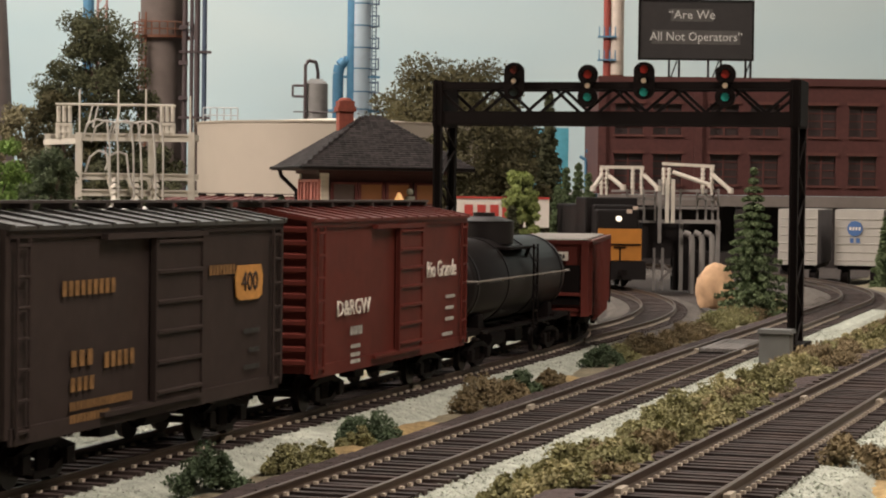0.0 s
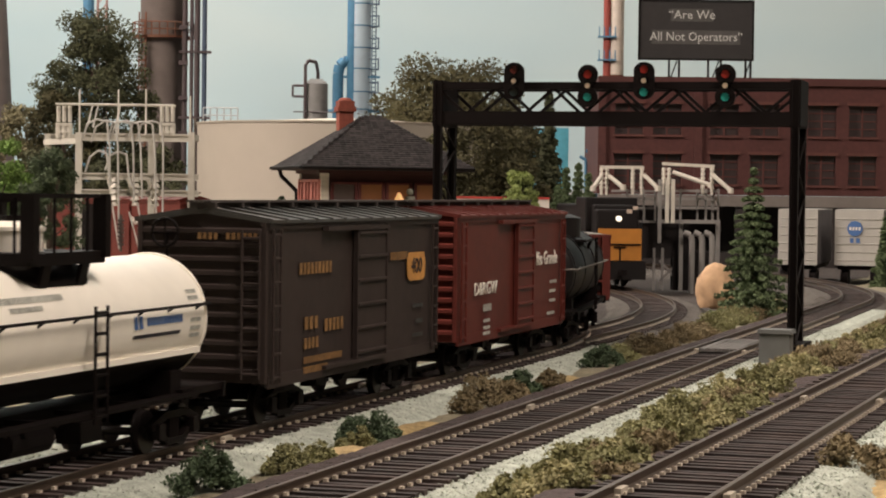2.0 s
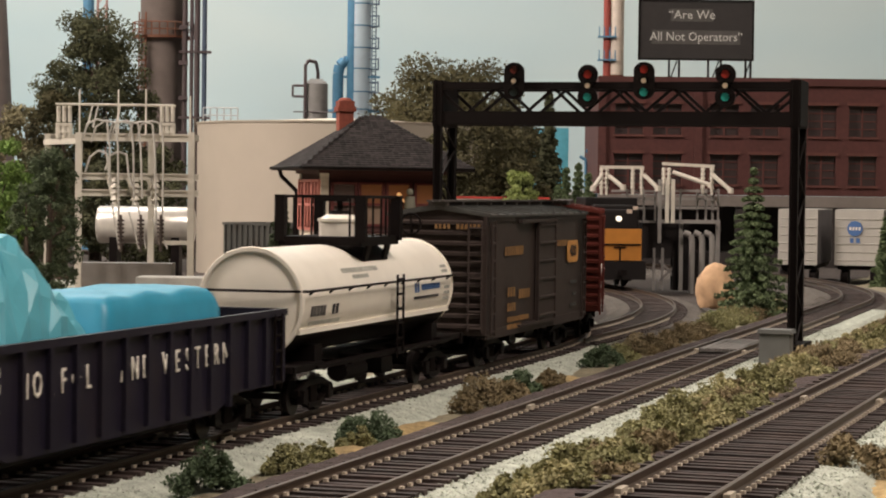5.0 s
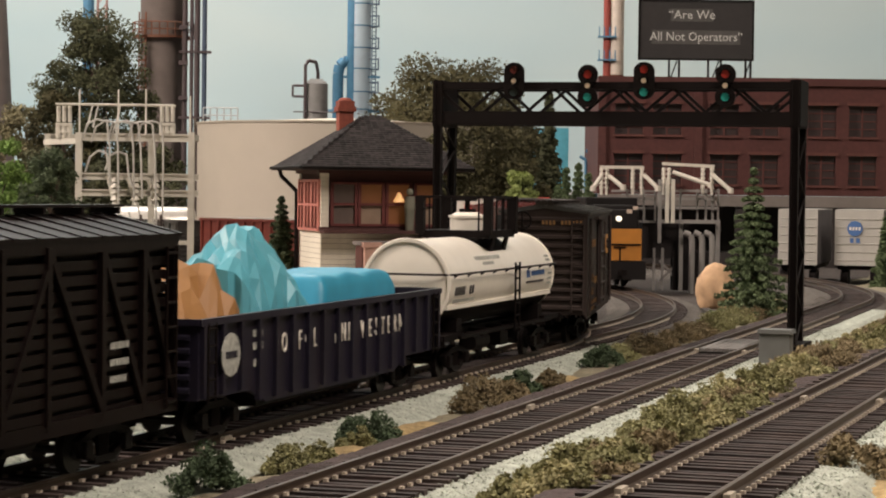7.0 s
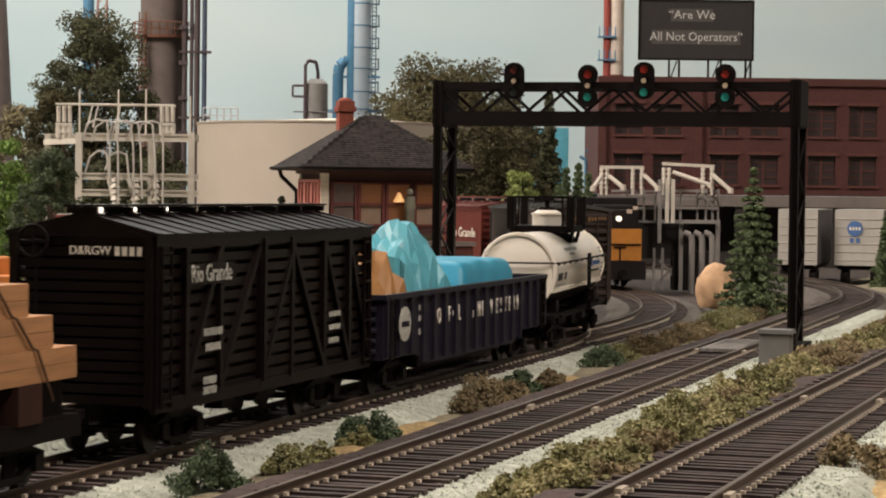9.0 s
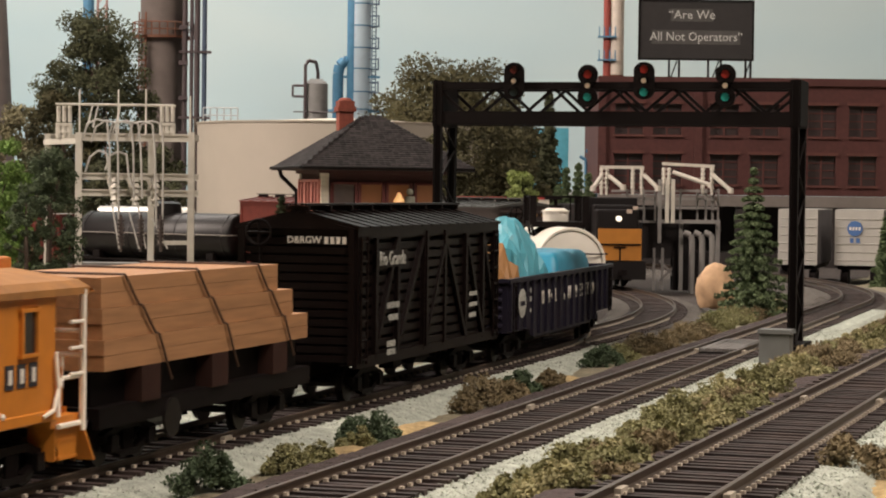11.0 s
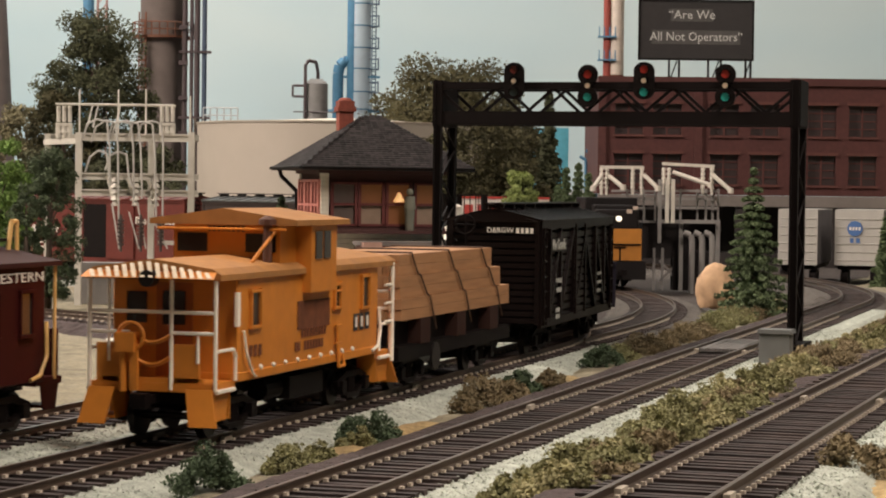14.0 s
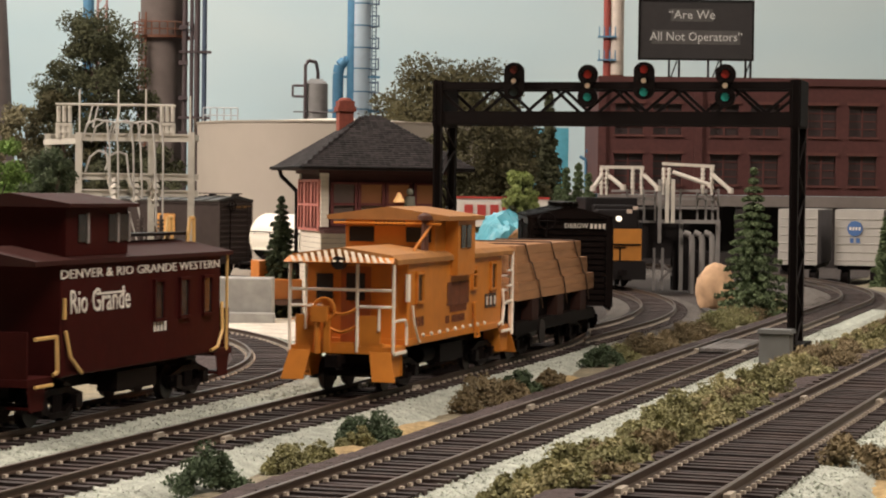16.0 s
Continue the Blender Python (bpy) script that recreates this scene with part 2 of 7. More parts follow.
def track(name, label, line, s0, s1, z, near0, near1, wide=1.95, low=-0.72, step=1.2, seed=1, pitch=0.56, tie_wide=0.25, joints=(), stone_mat=None, dark_left=False):
    """Two rails on ties in a ballast bank; ties between near0 and near1 are pieces of their own."""
    tr = thing(name, label, "railway track", kind="structure")
    stone, bed = bmesh.new(), bmesh.new()
    ballast(stone, bed, line, s0, s1, z, wide, low, seed, dark_left)
    part("ballast", stone, stone_mat or M_BALLAST, tr)
    part("roadbed", bed, M_ROADBED, tr)
    # loose stones on the shoulders
    rng = np.random.default_rng(seed)
    count = 9000 if near1 < 110 else 2500
    ss = rng.uniform(near0, min(near1, max(88, near0 + 12)), count)
    aa = rng.uniform(1.2, wide + 0.75, count) * rng.choice((-1, -1) if dark_left else (-1, 1), count)
    hh = np.interp(np.abs(aa), [0, 1.16, wide, wide + 1.0], [-0.24, -0.23, -0.27, low])
    base = np.array([line(q) for q in ss])
    mid = np.stack((base[:, 0] - np.sin(base[:, 2]) * aa, base[:, 1] + np.cos(base[:, 2]) * aa, z + hh + 0.01), axis=1)
    tips = rng.normal(size=(count, 4, 3))
    tips = tips / np.linalg.norm(tips, axis=2)[:, :, None] * rng.uniform(0.015, 0.042, (count, 1, 1)) + mid[:, None, :]
    me = bpy.data.meshes.new("stones")
    me.from_pydata((tips.reshape(-1, 3) * K).tolist(), [], [(4 * i + a, 4 * i + b, 4 * i + c) for i in range(count) for a, b, c in ((0, 1, 2), (0, 3, 1), (1, 3, 2), (2, 3, 0))])
    me.materials.append(stone_mat or mat("loose_stone", (0.40, 0.435, 0.375), 0.95, vary=0.2, grain=9, bump=0, random_by="island", spread=0.25))
    stones = new("stones", me)
    stones.parent, stones["kind"] = tr, "stuff"
    for side in (-0.7675, 0.7675):
        with made("rail", M_RAIL, tr) as bm:
            sweep(bm, line, s0, s1, step, [(a + side, h) for a, h in RAIL_SECTION], z)
    bm = bmesh.new()
    box(bm, 0, 0, -0.245, tie_wide, 2.65, 0.15)
    one = part("tie_pattern", bm, M_TIE)
    tie = one.data
    bpy.data.objects.remove(one)
    rest, plates = bmesh.new(), bmesh.new()
    r = random.Random(seed + 50)
    n = int((s1 - s0) / pitch)
    for i in range(n):
        s = s0 + pitch * i
        x, y, q = line(s)
        q += r.uniform(-0.02, 0.02)
        if near0 < s < near1:
            shared("tie", tie, tr, small(x, y, z + r.uniform(-0.02, 0.01), 0, 0, math.degrees(q)))
        else:
            box(rest, 0, 0, -0.245, tie_wide, 2.65, 0.15, Matrix.LocRotScale((x, y, z), Euler((0, 0, q)), None))
        if s < 95:
            for side in (-0.7675, 0.7675):
                for e in (-0.13, 0.13):
                    box(plates, 0, side + e, -0.15, 0.115, 0.07, 0.06, Matrix.LocRotScale((x, y, z), Euler((0, 0, q)), None))
    for s in joints:
        x, y, q = line(s)
        for side in (-0.7675, 0.7675):
            with made("rail_joiner", mat("pale_joiner", (0.45, 0.40, 0.32), 0.6, vary=0.3), tr) as bm:
                box(bm, 0, side - 0.09, -0.1, 0.42, 0.1, 0.09, Matrix.LocRotScale((x, y, z), Euler((0, 0, q)), None))
                box(bm, 0.1, side + 0.1, -0.12, 0.3, 0.1, 0.07, Matrix.LocRotScale((x, y, z), Euler((0, 0, q)), None))
    part("tie_rows", rest, M_TIE_FAR, tr)["kind"] = "stuff"
    part("tie_plates", plates, M_SPIKE, tr)["kind"] = "stuff"
    return tr


# ---- ground, room ----
def ground():
    bm = bmesh.new()
    xs = list(np.arange(-100, 20, 12)) + list(np.arange(20, 130, 1.5)) + list(np.arange(130, 300, 8))
    ys = list(np.arange(-60, -22, 4)) + list(np.arange(-22, 12, 0.6)) + list(np.arange(12, 140, 5))
    r = random.Random(4)
    grid = [[bm.verts.new((x, y, ground_height(x, y) + r.uniform(-0.07, 0.07))) for y in ys] for x in xs]
    for a, b in zip(grid, grid[1:]):
        for j in range(len(ys) - 1):
            bm.faces.new((a[j], b[j], b[j + 1], a[j + 1]))
    g = part("ground", bm, M_SOIL, smooth=True)
    tagged(g, "tan scenic soil with fine gravel scatter on the layout", "ground", kind="structure")


def cinders():
    """Dark cinder ground outside the curves, below the factory and the refinery."""
    bm = bmesh.new()
    r = random.Random(9)
    step = 2.0
    spots = {}

    def corner(i, j):
        if (i, j) not in spots:
            spots[i, j] = bm.verts.new((i * step + r.uniform(-0.6, 0.6), j * step + r.uniform(-0.6, 0.6), -0.44 + r.uniform(-0.03, 0.05)))
        return spots[i, j]
    for i in range(42, 130):
        for j in range(-1, 55):
            x, y = i * step + 1, j * step + 1
            if math.hypot(x - 73, y - 46.5) > 48.4 + noise.noise(Vector((x * 0.2, y * 0.2, 0))) * 0.8:
                bm.faces.new((corner(i, j), corner(i + 1, j), corner(i + 1, j + 1), corner(i, j + 1)))
    ob = part("ground_cinders", bm, mat("dark_cinders", (0.050, 0.040, 0.035), 0.95, vary=0.5, grain=10, bump=1.0), smooth=True)
    tagged(ob, "dark brown cinder ground outside the curved tracks", "ground", kind="structure")


def room():
    plaster = mat("room_plaster", (0.28, 0.26, 0.23), 0.9, grain=0.2)
    dark = mat("room_floor_carpet", (0.12, 0.10, 0.09), 0.95, grain=0.5)
    with made("backdrop", sky_paint(), m=at_back(0, 236, 0)) as bm:
        box(bm, 0, 1, 40, 400, 2, 110)
    tagged(bpy.data.objects["backdrop"], "pale blue-grey painted sky backdrop with soft clouds", "backdrop", kind="structure")
    for name, x, y, z, sx, sy, sz, m in (("floor", 120, 0, -97, 640, 520, 2, dark), ("ceiling", 120, 0, 128, 640, 520, 2, plaster),
                                         ("wall_west", -190, 0, 15, 4, 520, 230, plaster), ("wall_south", 120, -250, 15, 640, 4, 230, plaster),
                                         ("wall_north", 120, 250, 15, 640, 4, 230, plaster), ("wall_east", 432, 0, 15, 4, 520, 230, plaster)):
        with made(name, m) as bm:
            box(bm, x, y, z, sx, sy, sz)
        tagged(bpy.data.objects[name], "plain painted room " + name.split("_")[0] + " around the layout", name.split("_")[0], kind="structure")


def benchwork():
    """The plywood fascia and legs that carry the layout."""
    ply = mat("plywood", (0.42, 0.30, 0.18), 0.7, vary=0.2, grain=0.6)
    t = thing("layout_table", "plywood layout table with fascia boards and square legs", "table")
    part_raw = (("tabletop", 97, 35, -5, 394, 188, 4), ("fascia", 97, -59, -8, 394, 2, 16), ("fascia", 97, 129, -8, 394, 2, 16), ("fascia", -101, 35, -8, 2, 190, 16))
    for name, x, y, z, sx, sy, sz in part_raw:
        with made(name, ply, t) as bm:
            box(bm, x, y, z, sx, sy, sz)
    for x in (-90, 97, 280):
        for y in (-50, 120):
            with made("leg", ply, t) as bm:
                box(bm, x, y, -51.5, 8, 8, 89)


ground()
cinders()
room()
benchwork()

# ---- rolling stock: a car's x runs forwards, its base lies on the rail tops ----
SPEED, SPEED_D = 5.855, 4.85


def truck(parent, x, name="truck"):
    """A four-wheel truck: two side frames with springs, a bolster and two wheelsets."""
    t = new(name)
    t.parent, t.matrix_basis = parent, small(x, 0, 0)
    t.empty_display_size = 0.01
    t["label"] = "black cast four-wheel truck"
    for side in (-1, 1):
        with made("side_frame", M_BLACK, t) as bm:
            y = side * 1.0
            beam(bm, (-1.15, y, 0.52), (-0.45, y, 0.72), 0.16, 0.16)
            beam(bm, (1.15, y, 0.52), (0.45, y, 0.72), 0.16, 0.16)
            beam(bm, (-0.55, y, 0.72), (0.55, y, 0.72), 0.16, 0.14)
            beam(bm, (-0.95, y, 0.42), (-0.35, y, 0.22), 0.14, 0.12)
            beam(bm, (0.95, y, 0.42), (0.35, y, 0.22), 0.14, 0.12)
            beam(bm, (-0.45, y, 0.2), (0.45, y, 0.2), 0.16, 0.12)
            for a in (-0.84, 0.84):
                box(bm, a, y + side * 0.06, 0.44, 0.3, 0.2, 0.3)
            for a in (-0.15, 0.0, 0.15):
                rod(bm, (a, y, 0.26), (a, y, 0.66), 0.07, 6)
    with made("bolster", M_BLACK, t) as bm:
        box(bm, 0, 0, 0.62, 0.36, 2.0, 0.24)
        rod(bm, (0, 0, 0.7), (0, 0, 0.98), 0.3, 10)
    wheels = []
    for a in (-0.84, 0.84):
        with made("wheelset", M_STEEL, t, "steel wheels on an axle", m=small(a, 0, 0.42)) as bm:
            rod(bm, (0, -1.05, 0), (0, 1.05, 0), 0.08, 8)
            for side in (-1, 1):
                rod(bm, (0, side * 0.70, 0), (0, side * 0.83, 0), 0.42, 20)
                rod(bm, (0, side * 0.67, 0), (0, side * 0.70, 0), 0.46, 20)
                rod(bm, (0, side * 0.83, 0), (0, side * 0.86, 0), 0.16, 10)
        wheels.append(t.children[-1])
    return t, wheels


def coupler(parent, x, way):
    with made("coupler", M_BLACK, parent) as bm:
        box(bm, x + way * 0.3, 0, 0.85, 0.6, 0.16, 0.18)
        box(bm, x + way * 0.62, 0.05, 0.85, 0.3, 0.34, 0.3)


RUNNING = []


def running_gear(car, half, gap=2.2, line=line_a, u=0.0, speed=SPEED):
    """Trucks and couplers; the car is then driven along its line, its middle u metres on at 8 s."""
    rear, front = -half + gap, half - gap
    t1, w1 = truck(car, rear)
    t2, w2 = truck(car, front)
    coupler(car, half, 1)
    coupler(car, -half, -1)
    RUNNING.append((car, line, u, rear, front, ((t1, rear), (t2, front)), w1 + w2, speed))


def bars(parent, m, rows, material, height=0.2, gap=0.12, name="lettering_bar"):
    """Lines of unreadable lettering as plain bars: rows of (x, y, width)."""
    bm = bmesh.new()
    for x, y, w in rows:
        k = max(2, int(w / (height * 0.85)))
        for i in range(k):
            box(bm, x + (i + 0.5) * w / k, y, 0, w / k * 0.62, height, 0.012)
    return part(name, bm, material, parent, m=m)


def side_pose(x, z, y=-1.5):
    """On the car's right-hand side: x runs forwards, y up, z out of the wall."""
    return small(x, y, z, 90, 0, 0)


def ladder(parent, x0, x1, y, z0, z1, n, material=M_BLACK, r=0.025, rails=True):
    with made("ladder", material, parent) as bm:
        for i in range(n):
            z = z0 + (z1 - z0) * i / (n - 1)
            rod(bm, (x0, y, z), (x1, y, z), r * 1.3, 6)
        if rails:
            for x in (x0, x1):
                rod(bm, (x, y, z0 - 0.12), (x, y, z1 + 0.12), r * 1.3, 6)


def brake_wheel(parent, x, y, z):
    with made("brake_wheel", M_BLACK, parent, smooth=True) as bm:
        m = Matrix.Translation((x, y, z)) @ Matrix.Rotation(radians(90), 4, "Y")
        ring = []
        for i in range(20):
            a = 2 * math.pi * i / 20
            ring.append(m @ Vector((0.3 * math.cos(a), 0.3 * math.sin(a), 0)))
        for a, b in zip(ring, ring[1:] + ring[:1]):
            rod(bm, a, b, 0.035, 6)
        for i in range(0, 20, 5):
            rod(bm, m @ Vector((0, 0, 0)), ring[i], 0.03, 6)
        rod(bm, (x, y, z), (x + 0.3, y, z), 0.05, 8)
        rod(bm, (x + 0.12, y, z), (x + 0.12, y, 1.1), 0.03, 6)


def boxcar_shell(car, half, body, roof_mat, eave=4.42, sill=1.0, peak=4.7):
    """Body, ribbed ends, roof panels with seams, running board."""
    with made("body", body, car) as bm:
        box(bm, 0, 0, (eave + sill) / 2, 2 * half - 0.12, 2.84, eave - sill)
    for side in (-1, 1):
        part_box("side_sill", body, car, 0, side * 1.44, sill + 0.02, 2 * half - 0.3, 0.06, 0.28)
        part_box("eave_strip", body, car, 0, side * 1.44, eave - 0.08, 2 * half - 0.1, 0.08, 0.14)
    for way in (-1, 1):
        bm = bmesh.new()
        rod(bm, (0, -1.36, 0), (0, 1.36, 0), 0.085, 6)
        one = part("rib_pattern", bm, body)
        rib = one.data
        bpy.data.objects.remove(one)
        wall = new("end_wall")
        wall.parent, wall.empty_display_size = car, 0.01
        for i in range(11):
            shared("rib", rib, wall, small(way * half, 0, sill + 0.25 + (eave - sill - 0.45) * i / 10))
        with made("panel", body, wall) as bm:
            box(bm, way * (half - 0.06), 0, (eave + sill) / 2, 0.1, 2.9, eave - sill)
        for side in (-1, 1):
            part_box("corner_post", body, wall, way * half, side * 1.42, (eave + sill) / 2, 0.14, 0.1, eave - sill)
        with made("gable", body, wall) as bm:
            bm2 = [(-1.46, eave), (1.46, eave), (0, peak - 0.02)]
            v = [[bm.verts.new((way * (half - 0.11 + e), y, z)) for y, z in bm2] for e in (0, 0.1)]
            bm.faces.new(v[0]), bm.faces.new(v[1][::-1])
            for i in range(3):
                bm.faces.new((v[0][i], v[0][(i + 1) % 3], v[1][(i + 1) % 3], v[1][i]))
    with made("roof", roof_mat, car) as bm:
        profile(bm, [(-1.54, eave - 0.02), (-1.54, eave + 0.05), (0, peak), (1.54, eave + 0.05), (1.54, eave - 0.02), (0, peak - 0.1)], -half - 0.06, half + 0.06)
        n = 13
        for i in range(n + 1):
            x = -half + 0.02 + (2 * half - 0.04) * i / n
            for side in (-1, 1):
                beam(bm, (x, side * 1.56, eave + 0.045), (x, side * 0.1, peak + 0.01), 0.13, 0.07)
    with made("running_board", mat("roofwalk_dark", (0.05, 0.042, 0.038), 0.7), car) as bm:
        for y in (-0.2, 0.0, 0.2):
            box(bm, 0, y, peak + 0.15, 2 * half + 0.5, 0.17, 0.05)
        for i in range(9):
            box(bm, -half + 2 * half * i / 8, 0, peak + 0.07, 0.1, 0.6, 0.12)
    with made("underframe", M_BLACK, car) as bm:
        box(bm, 0, 0, 0.82, 2 * half - 0.6, 0.5, 0.36)
        for x in (-half * 0.45, -half * 0.15, half * 0.15, half * 0.45):
            box(bm, x, 0, 0.9, 0.2, 2.6, 0.18)
        rod(bm, (0.7, -0.6, 0.72), (1.9, -0.6, 0.72), 0.22, 10)
        box(bm, -1.2, -0.7, 0.7, 0.7, 0.4, 0.3)


def sliding_door(car, x, w, eave, sill, body, ribs=6, y=-1.46):
    d = part_box("door", body, car, x, y - 0.04, (eave + sill) / 2 - 0.02, w, 0.08, eave - sill - 0.22)
    with made("door_rib", body, d) as bm:
        for i in range(ribs):
            z = sill + 0.3 + (eave - sill - 0.6) * i / (ribs - 1)
            rod(bm, (x - w / 2 + 0.08, y - 0.1, z), (x + w / 2 - 0.08, y - 0.1, z), 0.05, 6)
        for e in (-1, 1):
            box(bm, x + e * (w / 2 - 0.04), y - 0.09, (eave + sill) / 2, 0.08, 0.06, eave - sill - 0.22)
    part_box("door_track", body, car, x - w * 0.45, y - 0.08, eave - 0.17, w * 2.0, 0.14, 0.1)
    part_box("door_track", body, car, x - w * 0.45, y - 0.06, sill + 0.1, w * 2.0, 0.12, 0.08)
    return d


def part_box(name, material, parent, x, y, z, sx, sy, sz, label="", soft=0.0):
    with made(name, material, parent, label) as bm:
        box(bm, x, y, z, sx, sy, sz)
        if soft:
            bevel(bm, soft, 2)
    return parent.children[-1]


def grey_boxcar():
    half = 6.3
    car = thing("boxcar", "weathered dark grey steel boxcar with gold lettering", "freight car")
    boxcar_shell(car, half, M_GREY_BOX, M_ROOF_GREY)
    sliding_door(car, 0.55, 2.3, 4.42, 1.0, M_GREY_BOX)
    part_box("door", M_GREY_BOX, car, -0.55, 1.5, 2.65, 2.3, 0.08, 3.1)
    for x in (-half + 0.45, half - 0.45):
        ladder(car, x - 0.22, x + 0.22, -1.53, 1.1, 4.15, 7, M_GREY_BOX)
    with made("ladder", M_GREY_BOX, car) as bm:
        for y in (-1.35, -0.95):
            rod(bm, (-half - 0.12, y, 1.1), (-half - 0.12, y, 4.25), 0.03, 6)
        for i in range(7):
            rod(bm, (-half - 0.12, -1.35, 1.2 + 0.48 * i), (-half - 0.12, -0.95, 1.2 + 0.48 * i), 0.03, 6)
    brake_wheel(car, -half - 0.35, 0.72, 4.18)
    s = -1.475
    bars(car, side_pose(-4.7, 3.38, s), [(0.35, 0, 2.2)], M_GOLD_WORN, 0.26)
    bars(car, side_pose(-4.4, 2.16, s), [(0.4, 0.0, 0.95), (1.75, -0.1, 1.35)], M_GOLD_WORN, 0.28)
    bars(car, side_pose(-4.0, 1.71, s), [(0, 0, 1.0)], M_GOLD_WORN, 0.24)
    bars(car, side_pose(-4.0, 1.24, s), [(0, 0.1, 2.6), (0, -0.12, 1.6)], M_GOLD_WORN, 0.15)
    bars(car, side_pose(2.1, 3.50, s), [(0.1, 0, 1.4)], M_GOLD_WORN, 0.2)
    with made("emblem", M_GOLD, car, "gold shield emblem") as bm:
        profile_flat(bm, [(-0.72, -0.28), (-0.78, 0.1), (-0.66, 0.36), (0.66, 0.36), (0.78, 0.1), (0.72, -0.28), (0.5, -0.36), (-0.5, -0.36)], 4.35, s, 3.2)
    writing("400", 0.56, M_GREY_BOX, car, side_pose(4.35, 3.2, s - 0.025), squeeze=1.1)
    bars(car, side_pose(3.9, 1.69, s), [(0.2, 0.5, 0.9), (0.5, 0.1, 0.6), (0.2, -0.25, 0.9)], M_ROOF_GREY, 0.1)
    bars(car, small(-half - 0.1, 0.2, 4.12, 90, 0, -90), [(0.1, 0, 0.5), (0.75, 0, 0.75)], M_GOLD_WORN, 0.14)
    with made("emblem", M_GOLD, car, "gold shield emblem") as bm:
        box(bm, -2.6, 1.47, 3.2, 1.3, 0.03, 1.0)
    running_gear(car, half, u=86.1)


def profile_flat(bm, pts, x, y, z):
    v = [[bm.verts.new((x + a, y - e, z + b)) for a, b in pts] for e in (0, 0.015)]
    bm.faces.new(v[0]), bm.faces.new(v[1][::-1])
    for i in range(len(pts)):
        j = (i + 1) % len(pts)
        bm.faces.new((v[0][i], v[0][j], v[1][j], v[1][i]))


def red_boxcar(u=100.6):
    half = 6.3
    car = thing("boxcar", "oxide red steel boxcar with white lettering", "freight car")
    boxcar_shell(car, half, M_RED_BOX, M_RED_BOX)
    sliding_door(car, 0.9, 2.0, 4.42, 1.0, M_RED_BOX, 7)
    # Black panel on the closed wall stands for the shade inside a doorway.
    part_box("door", M_BLACK, car, -0.2, 1.46, 2.65, 1.6, 0.06, 3.0, "flat black panel for the shaded open doorway")
    part_box("door", M_RED_BOX, car, -2.0, 1.5, 2.65, 1.9, 0.08, 3.1)
    for x in (-half + 0.45, half - 0.45):
        ladder(car, x - 0.22, x + 0.22, -1.53, 1.1, 4.15, 7, M_RED_BOX)
    brake_wheel(car, -half - 0.35, 0.72, 4.18)
    s = -1.475
    writing("D&RGW", 0.52, M_LETTER, car, side_pose(-3.35, 2.36, s), squeeze=1.25)
    bars(car, side_pose(-3.7, 1.82, s), [(0.1, 0, 0.9)], M_WORN, 0.2)
    bars(car, side_pose(-3.7, 1.45, s), [(0.15, 0, 0.7), (0.15, -0.2, 0.7), (0.15, -0.36, 0.7)], M_WORN, 0.09)
    writing("Rio Grande", 0.62, M_LETTER, car, side_pose(3.9, 3.05, s), squeeze=0.95)
    bars(car, side_pose(4.0, 2.3, s), [(0.3, 0, 0.9), (0.3, -0.3, 0.8), (0.3, -0.6, 0.8), (0.0, -1.0, 1.0)], M_WORN, 0.09)
    for x, z, w in ((3.6, 2.5, 2.4),):
        writing("D&RGW", 0.62, M_LETTER, car, small(x, 1.475, z + 0.2, 90, 0, 180), squeeze=1.1)
    bars(car, small(4.1, 1.475, 1.95, 90, 0, 180), [(0, 0, 1.0), (0, -0.3, 0.9), (0, -0.55, 0.8)], M_LETTER, 0.14)
    writing("Rio Grande", 0.62, M_LETTER, car, small(-4.4, 1.475, 3.25, 90, 0, 180), squeeze=0.95)
    running_gear(car, half, u=u)


def tank_barrel(car, name, material, x0, x1, zc, r, label=""):
    """A tank with dished ends."""
    with made(name, material, car, label, smooth=True) as bm:
        prof = [(x0, 0.0), (x0 + 0.02, r * 0.35), (x0 + 0.06, r * 0.65), (x0 + 0.12, r * 0.88), (x0 + 0.17, r * 0.96), (x0 + 0.25, r), (x1 - 0.25, r), (x1 - 0.17, r * 0.96), (x1 - 0.12, r * 0.88), (x1 - 0.06, r * 0.65), (x1 - 0.02, r * 0.35), (x1, 0.0)]
        seg, rows = 40, []
        for x, q in prof:
            if q == 0:
                rows.append([bm.verts.new((x, 0, zc))])
            else:
                rows.append([bm.verts.new((x, q * math.cos(2 * math.pi * i / seg), zc + q * math.sin(2 * math.pi * i / seg))) for i in range(seg)])
        for a, b in zip(rows, rows[1:]):
            for i in range(seg):
                j = (i + 1) % seg
                if len(a) == 1:
                    bm.faces.new((a[0], b[i], b[j]))
                elif len(b) == 1:
                    bm.faces.new((a[i], a[j], b[0]))
                else:
                    bm.faces.new((a[i], a[j], b[j], b[i]))
    return car.children[-1]


